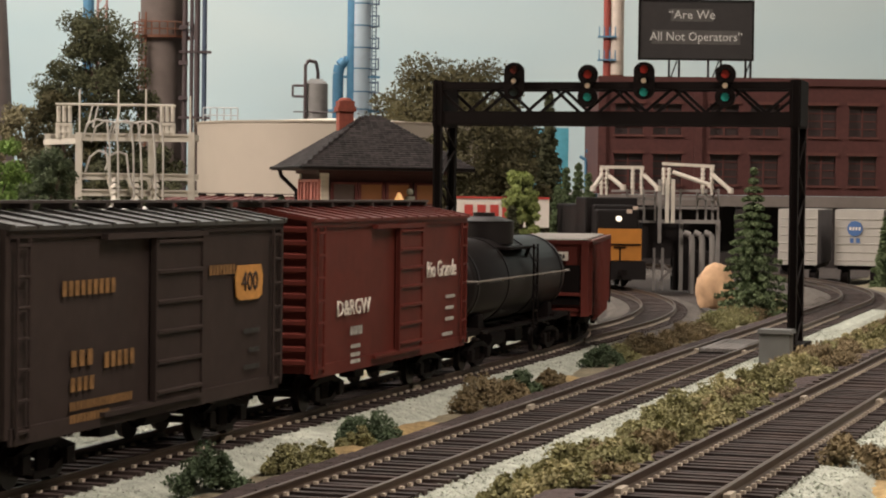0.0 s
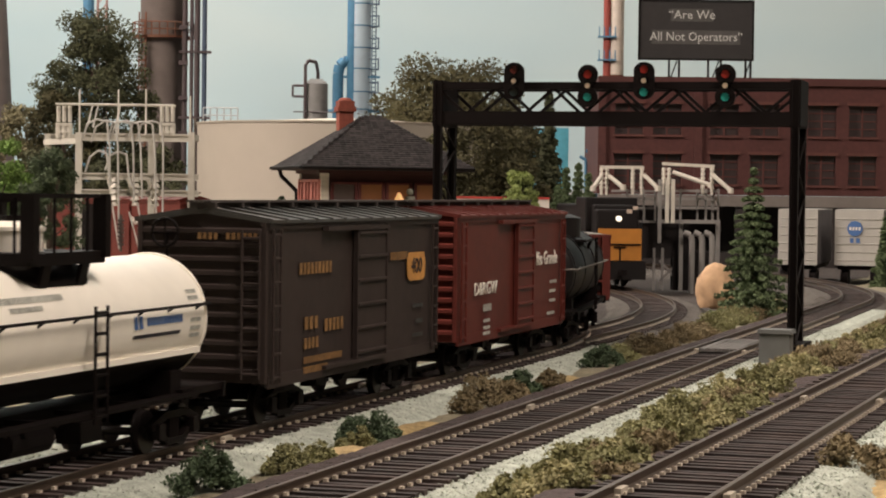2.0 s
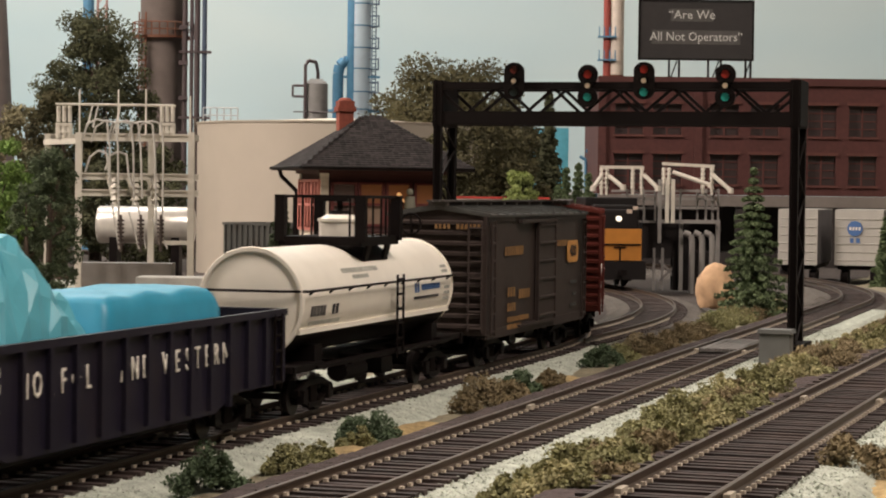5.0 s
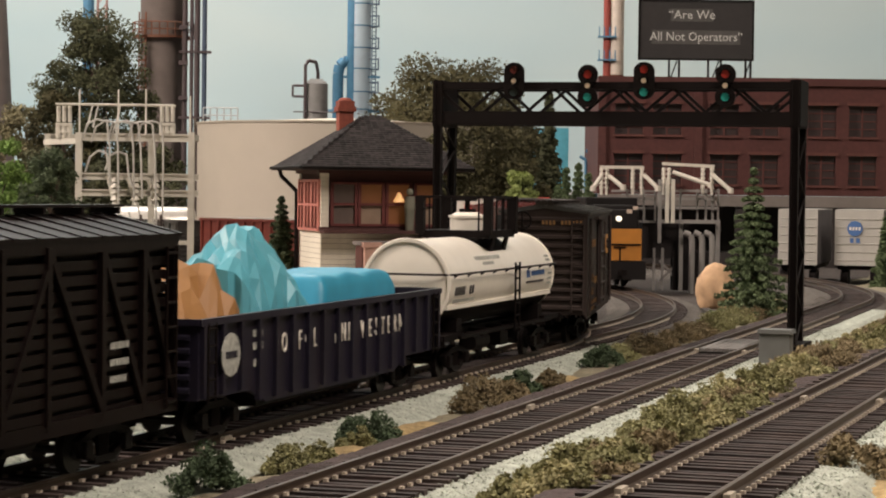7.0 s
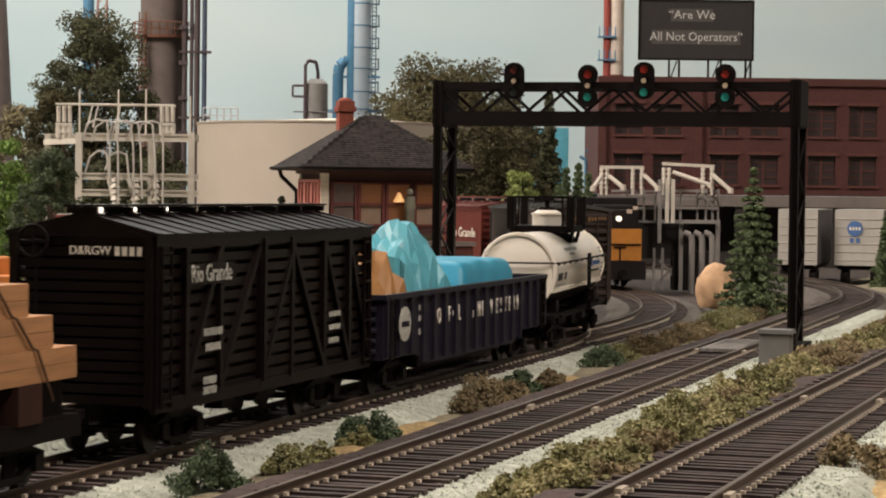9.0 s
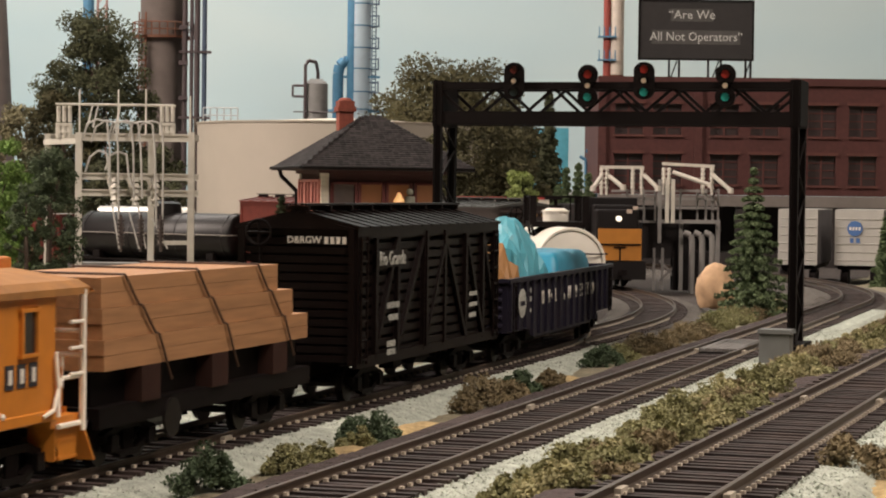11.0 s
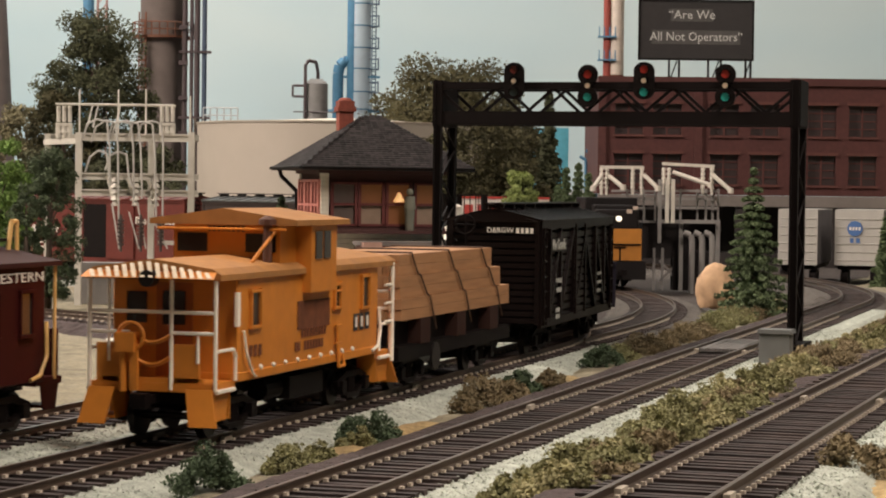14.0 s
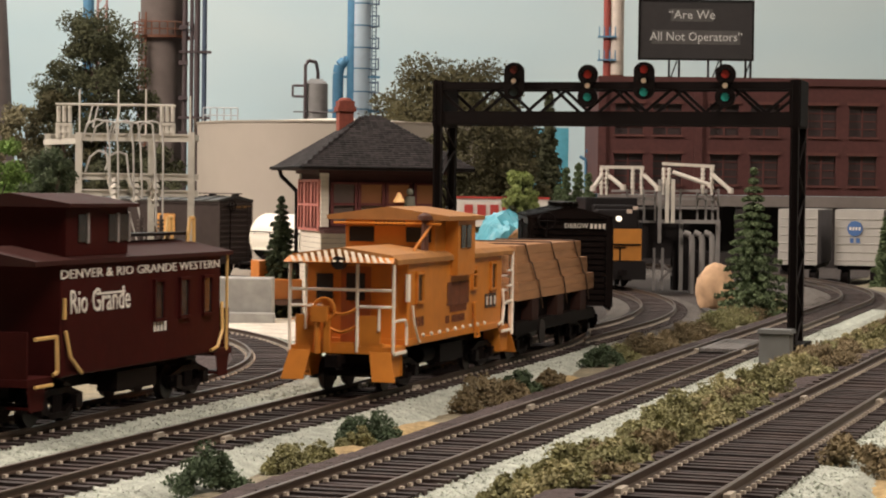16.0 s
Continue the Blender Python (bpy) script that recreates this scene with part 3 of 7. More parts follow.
def tank_frame(car, half, r, zc, x0, x1, rail=0.05, rail_mat=None):
    with made("underframe", M_BLACK, car) as bm:
        box(bm, 0, 0, 0.98, 2 * half, 0.7, 0.34)
        for e in (-1, 1):
            box(bm, e * (half - 1.0), 0, 1.12, 2.2, 2.5, 0.14)
            box(bm, e * (half - 2.1), 0, 1.32, 0.5, 2.2, 0.5)
            box(bm, e * (half - 0.05), 0, 1.05, 0.12, 2.6, 0.3)
        for y in (-1.2, 1.2):
            box(bm, 0, y, 1.08, 2 * half - 3.0, 0.3, 0.08)
            for i in range(6):
                box(bm, -half + 2 + (2 * half - 4) * i / 5, y * 0.6, 1.05, 0.12, 1.2, 0.1)
        rod(bm, (-1.3, -0.4, 0.68), (0.3, -0.4, 0.68), 0.27, 10)
        box(bm, 1.6, -0.5, 0.66, 0.9, 0.5, 0.4)
    with made("handrail", rail_mat or M_BLACK, car) as bm:
        rr = r + 0.12
        loop = [(x0 + 0.1, -rr), (x1 - 0.1, -rr), (x1 + 0.15, -rr * 0.6), (x1 + 0.15, rr * 0.6), (x1 - 0.1, rr), (x0 + 0.1, rr), (x0 - 0.15, rr * 0.6), (x0 - 0.15, -rr * 0.6), (x0 + 0.1, -rr)]
        chain_rod(bm, [(x, y, zc + rail) for x, y in loop], 0.03)
        for i in range(9):
            x = x0 + 0.5 + (x1 - x0 - 1) * i / 8
            for e in (-1, 1):
                rod(bm, (x, e * r * 0.95, zc + rail - 0.12), (x, e * rr, zc + rail), 0.025, 5)


def white_tank_car():
    half, zc, r = 6.75, 2.54, 1.25
    car = thing("tank_car", "cream-white tank car with dark railed platform round its dome", "freight car")
    x0, x1 = -6.15, 5.8
    # a barrel whose ends are shallow dishes inside a sharp rim
    with made("tank", M_WHITE, car, smooth=True) as bm:
        prof = [(x0 - 0.03, 0.0), (x0 - 0.01, r * 0.5), (x0 + 0.05, r * 0.86), (x0 + 0.08, r * 0.93), (x0, r * 0.95), (x0, r), (x1, r), (x1, r * 0.95), (x1 - 0.08, r * 0.93), (x1 - 0.05, r * 0.86), (x1 + 0.01, r * 0.5), (x1 + 0.03, 0.0)]
        seg, rows = 48, []
        for x, q in prof:
            rows.append([bm.verts.new((x, q * math.cos(2 * math.pi * i / seg), zc + q * math.sin(2 * math.pi * i / seg))) for i in range(seg)] if q else [bm.verts.new((x, 0, zc))])
        for a, b in zip(rows, rows[1:]):
            for i in range(seg):
                j = (i + 1) % seg
                bm.faces.new((a[0], b[i], b[j]) if len(a) == 1 else (a[i], a[j], b[0]) if len(b) == 1 else (a[i], a[j], b[j], b[i]))
    for x in (x0 + 0.03, x1 - 0.03):
        with made("rim", M_WHITE, car) as bm:
            for i in range(48):
                p, q = 2 * math.pi * i / 48, 2 * math.pi * (i + 1) / 48
                rod(bm, (x, (r + 0.01) * math.cos(p), zc + (r + 0.01) * math.sin(p)), (x, (r + 0.01) * math.cos(q), zc + (r + 0.01) * math.sin(q)), 0.03, 5)
    for e in (-1, 1):
        with made("skirt", M_WHITE, car) as bm:
            beam(bm, (x0 + 0.1, e * 1.11, zc - 0.62), (x1 - 0.1, e * 1.11, zc - 0.62), 0.12, 0.11)
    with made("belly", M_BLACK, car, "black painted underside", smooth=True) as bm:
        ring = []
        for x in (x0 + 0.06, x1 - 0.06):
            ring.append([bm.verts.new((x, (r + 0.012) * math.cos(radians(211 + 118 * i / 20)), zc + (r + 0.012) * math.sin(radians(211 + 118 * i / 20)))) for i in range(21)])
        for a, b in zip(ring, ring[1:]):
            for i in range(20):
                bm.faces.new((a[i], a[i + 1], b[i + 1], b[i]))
    tank_frame(car, half, r, zc, x0, x1, 0.3)
    xc = -0.06
    with made("saddle", M_BLACK, car, "black drip saddle under the platform") as bm:
        seg, ring = 24, []
        for i in range(seg + 1):
            a = radians(42 + 96 * i / seg)
            w = 1.0 + 0.55 * math.sin(math.pi * i / seg) ** 0.6
            ring.append([bm.verts.new((xc + e * w, q * math.cos(a), zc + q * math.sin(a))) for e, q in ((-1, r + 0.01), (1, r + 0.01), (1, r + 0.04), (-1, r + 0.04))])
        for a, b in zip(ring, ring[1:]):
            for i in range(4):
                bm.faces.new((a[i], a[(i + 1) % 4], b[(i + 1) % 4], b[i]))
    top = zc + r
    with made("dome", M_WHITE, car, smooth=True) as bm:
        rod(bm, (xc, 0, top - 0.1), (xc, 0, top + 0.55), 0.52, 28)
        rod(bm, (xc, 0, top + 0.55), (xc, 0, top + 0.62), 0.56, 28)
        rod(bm, (xc, 0, top + 0.62), (xc, 0, top + 0.72), 0.5, 28, 0.34)
    z = top + 0.14
    hx, hy = 1.42, 1.04
    for e in (-1, 1):
        part_box("platform_deck", M_BLACK, car, xc, e * (hy - 0.27), z, 2 * hx, 0.55, 0.1)
        part_box("platform_deck", M_BLACK, car, xc + e * (hx - 0.3), 0, z, 0.6, 2 * hy - 1.1, 0.1)
        part_box("platform_edge", M_BLACK, car, xc, e * hy, z - 0.06, 2 * hx + 0.1, 0.08, 0.22)
        part_box("platform_edge", M_BLACK, car, xc + e * hx, 0, z - 0.06, 0.08, 2 * hy - 0.08, 0.22)
        for f in (-0.75, 0.75):
            with made("platform_bracket", M_BLACK, car) as bm:
                beam(bm, (xc + f, e * hy, z - 0.1), (xc + f, e * 0.92, zc + 0.85), 0.3, 0.08)
    for ex in (-1, 1):
        for ey in (-1, 1):
            part_box("platform_post", M_BLACK, car, xc + ex * hx, ey * hy, z + 0.5, 0.22, 0.26, 1.14)
    with made("platform_rail", M_BLACK, car) as bm:
        for e in (-1, 1):
            box(bm, xc, e * hy, z + 1.03, 2 * hx, 0.07, 0.07)
            box(bm, xc + e * hx, 0, z + 1.03, 0.07, 2 * hy, 0.07)
            for f in (-0.5, 0.15, 0.8):
                rod(bm, (xc + f, e * hy, z), (xc + f, e * hy, z + 1.03), 0.03, 6)
            for f in (-0.75,):
                rod(bm, (xc + e * hx, f, z), (xc + e * hx, f, z + 1.03), 0.03, 6)
    with made("valve", M_BLACK, car) as bm:
        rod(bm, (xc, 0, top + 0.7), (xc, 0, top + 0.82), 0.26, 12)
        rod(bm, (xc, 0, top + 0.8), (xc, 0, top + 1.12), 0.08, 8)
        box(bm, xc, 0.1, top + 1.1, 0.3, 0.7, 0.1)
    ladder(car, 0.3, 0.8, -r - 0.18, 1.05, zc + 0.36, 6)

    def skin(x, deg, out=0.012):
        """On the barrel's right-hand skin, deg degrees above its middle."""
        a = radians(deg)
        return small(x, -(r + out) * math.cos(a), zc + (r + out) * math.sin(a), 90 - deg, 0, 0)
    bars(car, skin(-5.6, -8), [(0, 0, 1.05), (1.45, 0, 0.5)], M_BLACK_INK, 0.24)
    bars(car, skin(-5.6, -21), [(0, 0, 2.2)], M_WORN, 0.1)
    bars(car, skin(-3.0, 32), [(0, 0, 2.7)], M_WORN, 0.12)
    bars(car, skin(-2.4, 24), [(0, 0, 1.2)], M_WORN, 0.09)
    bars(car, skin(2.9, 3), [(0, 0, 1.7)], M_BLUE_INK, 0.15)
    bars(car, skin(2.3, -9), [(0, 0, 2.2)], M_BLACK_INK, 0.07)
    bars(car, skin(2.3, 3), [(0, 0, 0.45)], M_BLUE_INK, 0.24, name="emblem")
    for deg in (26, 20, 0, -7, -14):
        bars(car, skin(5.0, deg), [(0, 0, 0.5)], M_WORN, 0.08)
    running_gear(car, half, 2.0, u=71.2)


def black_tank_car():
    half, zc, r = 6.3, 2.45, 1.28
    tankp = mat("black_tank_paint", (0.011, 0.0095, 0.010), 0.42, shine=0.3, dirt=0.3, dirt_colour=(0.02, 0.017, 0.015))
    car = thing("tank_car", "weathered black tank car with a tall dome", "freight car")
    x0, x1 = -5.7, 5.7
    tank_barrel(car, "tank", tankp, x0, x1, zc, r)
    tank_frame(car, half, r, zc, x0, x1, 0.12, mat("worn_pale_rail", (0.20, 0.18, 0.16), 0.5))
    for x in (-5.1, -1.7, 1.7, 5.1):
        with made("band", tankp, car) as bm:
            rod(bm, (x - 0.06, 0, zc), (x + 0.06, 0, zc), r + 0.03, 40)
    with made("dome", tankp, car, smooth=True) as bm:
        rod(bm, (0, 0, zc + r - 0.2), (0, 0, zc + r + 0.5), 0.92, 24)
        rod(bm, (0, 0, zc + r + 0.5), (0, 0, zc + r + 0.64), 0.95, 24, 0.5)
        rod(bm, (0, 0, zc + r + 0.64), (0, 0, zc + r + 0.76), 0.35, 12)
    with made("walkway", M_BLACK, car) as bm:
        box(bm, 0.0, -0.98, zc + r - 0.3, 3.0, 0.55, 0.07)
        beam(bm, (1.0, -1.2, zc + r - 0.32), (1.0, -1.05, zc + 0.6), 0.1, 0.1)
    ladder(car, 0.8, 1.3, -r - 0.12, 1.05, zc + 0.95, 7)
    bars(car, small(-4.0, -r - 0.015, zc, 90, 0, 0), [(0, 0.1, 1.3), (5.2, 0.1, 1.1)], M_ROOF_GREY, 0.14)
    running_gear(car, half, 2.0, u=114.0)


def gondola(u, half, body, label, top=2.55, letters=True):
    car = thing("gondola", label, "freight car")
    sill = 0.95
    for y in (-1.42, 1.42):
        o = 0.09 if y > 0 else -0.09
        part_box("side_wall", body, car, 0, y, (top + sill) / 2, 2 * half, 0.1, top - sill)
        part_box("top_rail", body, car, 0, y + o, top - 0.06, 2 * half + 0.1, 0.12, 0.14)
        with made("side_sill", body, car) as bm:
            w, d = half * 0.66, half * 0.54
            v = [[bm.verts.new((a, y + f, b)) for a, b in ((-w, sill), (w, sill), (d, sill - 0.32), (-d, sill - 0.32))] for f in (-0.05, 0.05)]
            bm.faces.new(v[0]), bm.faces.new(v[1][::-1])
            for k in range(4):
                bm.faces.new((v[0][k], v[0][(k + 1) % 4], v[1][(k + 1) % 4], v[1][k]))
        n = 17
        for i in range(n):
            x = -half + 0.15 + (2 * half - 0.3) * i / (n - 1)
            low = sill - (0.28 if abs(x) < half * 0.62 else 0.0)
            part_box("side_rib", body, car, x, y + o, (top + low) / 2, 0.13, 0.12, top - low - 0.1)
    for way in (-1, 1):
        with made("end_wall", body, car) as bm:
            box(bm, way * (half - 0.05), 0, (top + sill) / 2, 0.1, 2.75, top - sill)
            box(bm, way * half, 0, top - 0.05, 0.14, 3.0, 0.12)
        for i in range(6):
            with made("end_rib", body, car) as bm:
                rod(bm, (way * half, -1.3, sill + 0.2 + 0.26 * i), (way * half, 1.3, sill + 0.2 + 0.26 * i), 0.07, 6)
        ladder(car, way * (half - 0.5) - 0.2, way * (half - 0.5) + 0.2, -1.56, 1.0, 2.35, 5)
    with made("floor", M_BLACK, car) as bm:
        box(bm, 0, 0, sill + 0.08, 2 * half - 0.15, 2.74, 0.12)
        box(bm, 0, 0, 0.8, 2 * half - 0.6, 0.5, 0.34)
        # Wide box added to block light and darken the space under the car.
        box(bm, 0, 0, 0.62, 2 * half * 0.5, 2.2, 0.3)
    if letters:
        s = -1.485
        with made("emblem", M_WORN, car, "worn white oval emblem") as bm:
            profile_flat(bm, [(0.5 * math.cos(a * math.pi / 10), 0.44 * math.sin(a * math.pi / 10)) for a in range(20)], -6.75, s - 0.09, 1.78)
        bars(car, side_pose(-7.07, 1.78, s - 0.115), [(0, 0.0, 0.64)], M_NAVY, 0.14)
        bars(car, side_pose(-5.3, 2.0, s), [(0, 0.12, 0.6), (0, -0.15, 0.6), (0.05, -0.5, 0.5)], M_WORN, 0.15)
        word = "NORFOLK AND WESTERN"
        for i, ch in enumerate(word):
            if ch != " ":
                writing(ch, 0.62, M_LETTER, car, side_pose(-3.9 + 0.49 * i, 1.8, s), squeeze=0.7)
    running_gear(car, half, 2.0, u=u)
    return car


def draped(name, label, x0, x1, w, z0, top, material, u, seed, sharp=0.0, cells=24, smooth=True):
    """A sheet drawn over cargo: a mesh hung on a rough form, folded down its sides."""
    r = random.Random(seed)
    bm = bmesh.new()
    nx, ny = cells, cells
    rows = []
    off = Vector((r.uniform(0, 50), r.uniform(0, 50), 0))
    for i in range(nx + 1):
        row = []
        for j in range(ny + 1):
            p, q = i / nx, j / ny
            x, y = x0 + (x1 - x0) * p, -w + 2 * w * q
            h = top(p, q)
            crease = (0.22 - abs(noise.noise(Vector((x * 1.6 + h, y * 1.6 - h, h * 1.3)) + off))) * 0.3 * max(0.0, 1 + sharp * 0.6)
            fold = crease + noise.noise(Vector((x * 1.1, y * 1.1, 0)) + off) * 0.2 + (0.3 - abs(noise.noise(Vector((x * 0.9, y * 0.9, 3)) + off))) * 0.3 * (1 + sharp)
            fold *= 0.3 if sharp < 0 else 1.0
            side = min(p, q, 1 - p, 1 - q)
            if side == 0:
                h = z0
                fold = 0
            if side > 0 and sharp > 0:
                x, y = x + r.uniform(-0.13, 0.13), y + r.uniform(-0.07, 0.07)
            row.append(bm.verts.new((x + noise.noise(Vector((h * 2, y, x)) + off) * 0.1 * (side > 0), y, max(z0, h + fold))))
        rows.append(row)
    for a, b in zip(rows, rows[1:]):
        for j in range(ny):
            bm.faces.new((a[j], b[j], b[j + 1], a[j + 1])).smooth = smooth
    ob = part(name, bm, material)
    tagged(ob, label, "covered cargo")
    RUNNING.append((ob, line_a, u, -6.0, 6.0, (), (), SPEED))


def navy_gondola():
    u = 55.0
    gondola(u, 8.2, M_NAVY, "navy blue gondola with white lettering, loaded with covered cargo")

    def mound(p, q):
        c = max(0.0, 1 - abs(2 * q - 1) ** 1.8)
        ridge = np.interp(p, [0, 0.1, 0.26, 0.56, 0.7, 0.86, 1], [3.0, 3.6, 4.1, 4.1, 3.45, 2.8, 2.2])
        return 1.2 + (ridge - 1.2) * c ** 0.45

    def low(p, q):
        c = max(0.0, 1 - abs(2 * q - 1) ** 12)
        return 1.2 + 1.95 * c ** 0.3 * max(0, 1 - abs(2 * p - 1) ** 24) ** 0.4

    def tan(p, q):
        c = max(0.0, 1 - abs(2 * q - 1) ** 2)
        return 1.2 + (np.interp(p, [0, 0.25, 0.66, 1], [2.6, 2.9, 3.55, 1.9]) - 1.2) * c ** 0.6
    draped("tarpaulin_load", "crumpled light blue plastic sheet over a tall load in the gondola", -4.4, 0.3, 1.3, 1.2, mound, M_TARP, u, 11, 1.2, 15, False)
    draped("tarpaulin_load", "smooth blue plastic sheet over a low load in the gondola", -0.3, 5.4, 1.3, 1.2, low, M_TARP_DEEP, u, 5, -0.65, 30)
    draped("tarpaulin_load", "crumpled tan canvas over a load in the gondola", -8.0, -3.9, 1.3, 1.2, tan, M_TARP_TAN, u, 8, 2.0, 11, False)


def stock_car():
    half, eave, sill = 6.35, 4.2, 1.0
    car = thing("stock_car", "black-brown slatted wooden stock car with white lettering", "freight car")
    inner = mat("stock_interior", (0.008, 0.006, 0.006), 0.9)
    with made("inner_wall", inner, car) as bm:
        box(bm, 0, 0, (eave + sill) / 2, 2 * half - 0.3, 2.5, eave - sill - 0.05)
    bm = bmesh.new()
    box(bm, 0, 0, 0, 2 * half - 0.2, 0.07, 0.17)
    one = part("slat_pattern", bm, M_STOCK)
    slat = one.data
    bpy.data.objects.remove(one)
    for side in (-1, 1):
        for i in range(12):
            shared("slat", slat, car, small(0, side * 1.38, sill + 0.14 + 0.262 * i))
        with made("side_frame", M_STOCK, car) as bm:
            y = side * 1.46
            box(bm, 0, y, sill + 0.02, 2 * half, 0.12, 0.26)
            box(bm, 0, y, eave - 0.1, 2 * half, 0.14, 0.24)
            for x in (-half + 0.1, -half + 1.5, -3.1, -0.85, 0.95, 3.1, half - 1.5, half - 0.1):
                box(bm, x, y, (eave + sill) / 2, 0.17, 0.13, eave - sill)
            for a, b in ((-half + 1.5, -3.1), (-3.1, -0.9), (3.1, 1.0), (half - 1.5, 3.1), (half - 0.1, half - 1.5)):
                beam(bm, (a, y, sill + 0.15), (b, y, eave - 0.2), 0.13, 0.15)
        with made("door", M_STOCK, car) as bm:
            y = side * 1.53
            for x in (-0.8, 0.85):
                box(bm, x, y, (eave + sill) / 2, 0.16, 0.1, eave - sill - 0.2)
            beam(bm, (-0.75, y, sill + 0.3), (0.8, y, eave - 0.5), 0.1, 0.12)
        for i in range(11):
            with made("door_slat", M_STOCK, car) as bm:
                box(bm, 0.03, y - side * 0.03, sill + 0.25 + 0.25 * i, 1.6, 0.06, 0.17)
    for way in (-1, 1):
        bm = bmesh.new()
        box(bm, 0, 0, 0, 0.12, 2.86, 0.16)
        one = part("board_pattern", bm, M_STOCK)
        board = one.data
        bpy.data.objects.remove(one)
        wall = new("end_wall")
        wall.parent, wall.empty_display_size = car, 0.01
        for i in range(15):
            shared("board", board, wall, small(way * (half - 0.06), 0, sill + 0.12 + 0.214 * i))
        with made("frame", M_STOCK, wall) as bm:
            for y in (-1.38, 1.38):
                box(bm, way * half, y, (eave + sill) / 2, 0.16, 0.14, eave - sill)
            profile(bm, [(-1.46, eave), (1.46, eave), (0, eave + 0.36)], way * half - 0.08, way * half + 0.03)
    with made("roof", M_STOCK, car) as bm:
        profile(bm, [(-1.56, eave), (-1.56, eave + 0.06), (0, eave + 0.42), (1.56, eave + 0.06), (1.56, eave), (0, eave + 0.32)], -half - 0.08, half + 0.08)
    for i in range(16):
        x = -half + 0.02 + (2 * half - 0.04) * i / 15
        for side in (-1, 1):
            with made("batten", M_STOCK, car) as bm:
                beam(bm, (x, side * 1.58, eave + 0.05), (x, side * 0.1, eave + 0.41), 0.16, 0.05)
    with made("running_board", M_STOCK, car) as bm:
        for y in (-0.2, 0.0, 0.2):
            box(bm, 0, y, eave + 0.57, 2 * half + 0.5, 0.17, 0.05)
        for i in range(9):
            box(bm, -half + 2 * half * i / 8, 0, eave + 0.48, 0.1, 0.6, 0.12)
    with made("underframe", M_BLACK, car) as bm:
        box(bm, 0, 0, 0.85, 2 * half - 0.6, 0.5, 0.34)
        rod(bm, (0.7, -0.6, 0.72), (1.9, -0.6, 0.72), 0.22, 10)
        box(bm, -1.2, -0.7, 0.7, 0.7, 0.4, 0.3)
    brake_wheel(car, -half - 0.35, 0.85, 4.1)
    ladder(car, -half + 0.15, -half + 0.6, -1.56, 1.1, 3.9, 7, M_STOCK)
    ladder(car, half - 0.6, half - 0.15, -1.56, 1.1, 3.9, 7, M_STOCK)
    s = -1.54
    part_box("signboard", M_STOCK, car, -3.75, -1.535, 3.45, 2.5, 0.04, 0.42)
    writing("Rio Grande", 0.5, M_WORN, car, side_pose(-3.75, 3.45, -1.56), squeeze=0.9)
    writing("D&RGW", 0.24, M_LETTER, car, small(-half - 0.14, -0.22, 3.93, 90, 0, -90), squeeze=0.95)
    bars(car, small(-half - 0.14, -0.7, 3.93, 90, 0, -90), [(0, 0, 0.6)], M_LETTER, 0.17)
    bars(car, side_pose(-4.1, 2.2, s), [(0, 0.1, 1.0), (0.1, -0.2, 0.8), (0, -1.05, 0.7), (0, -0.85, 0.7)], M_WORN, 0.15)
    bars(car, side_pose(3.2, 2.3, s), [(0.1, 0, 0.8), (0.1, -0.3, 0.8), (0.1, -0.6, 0.7)], M_WORN, 0.12)
    running_gear(car, half, 2.2, u=39.3)


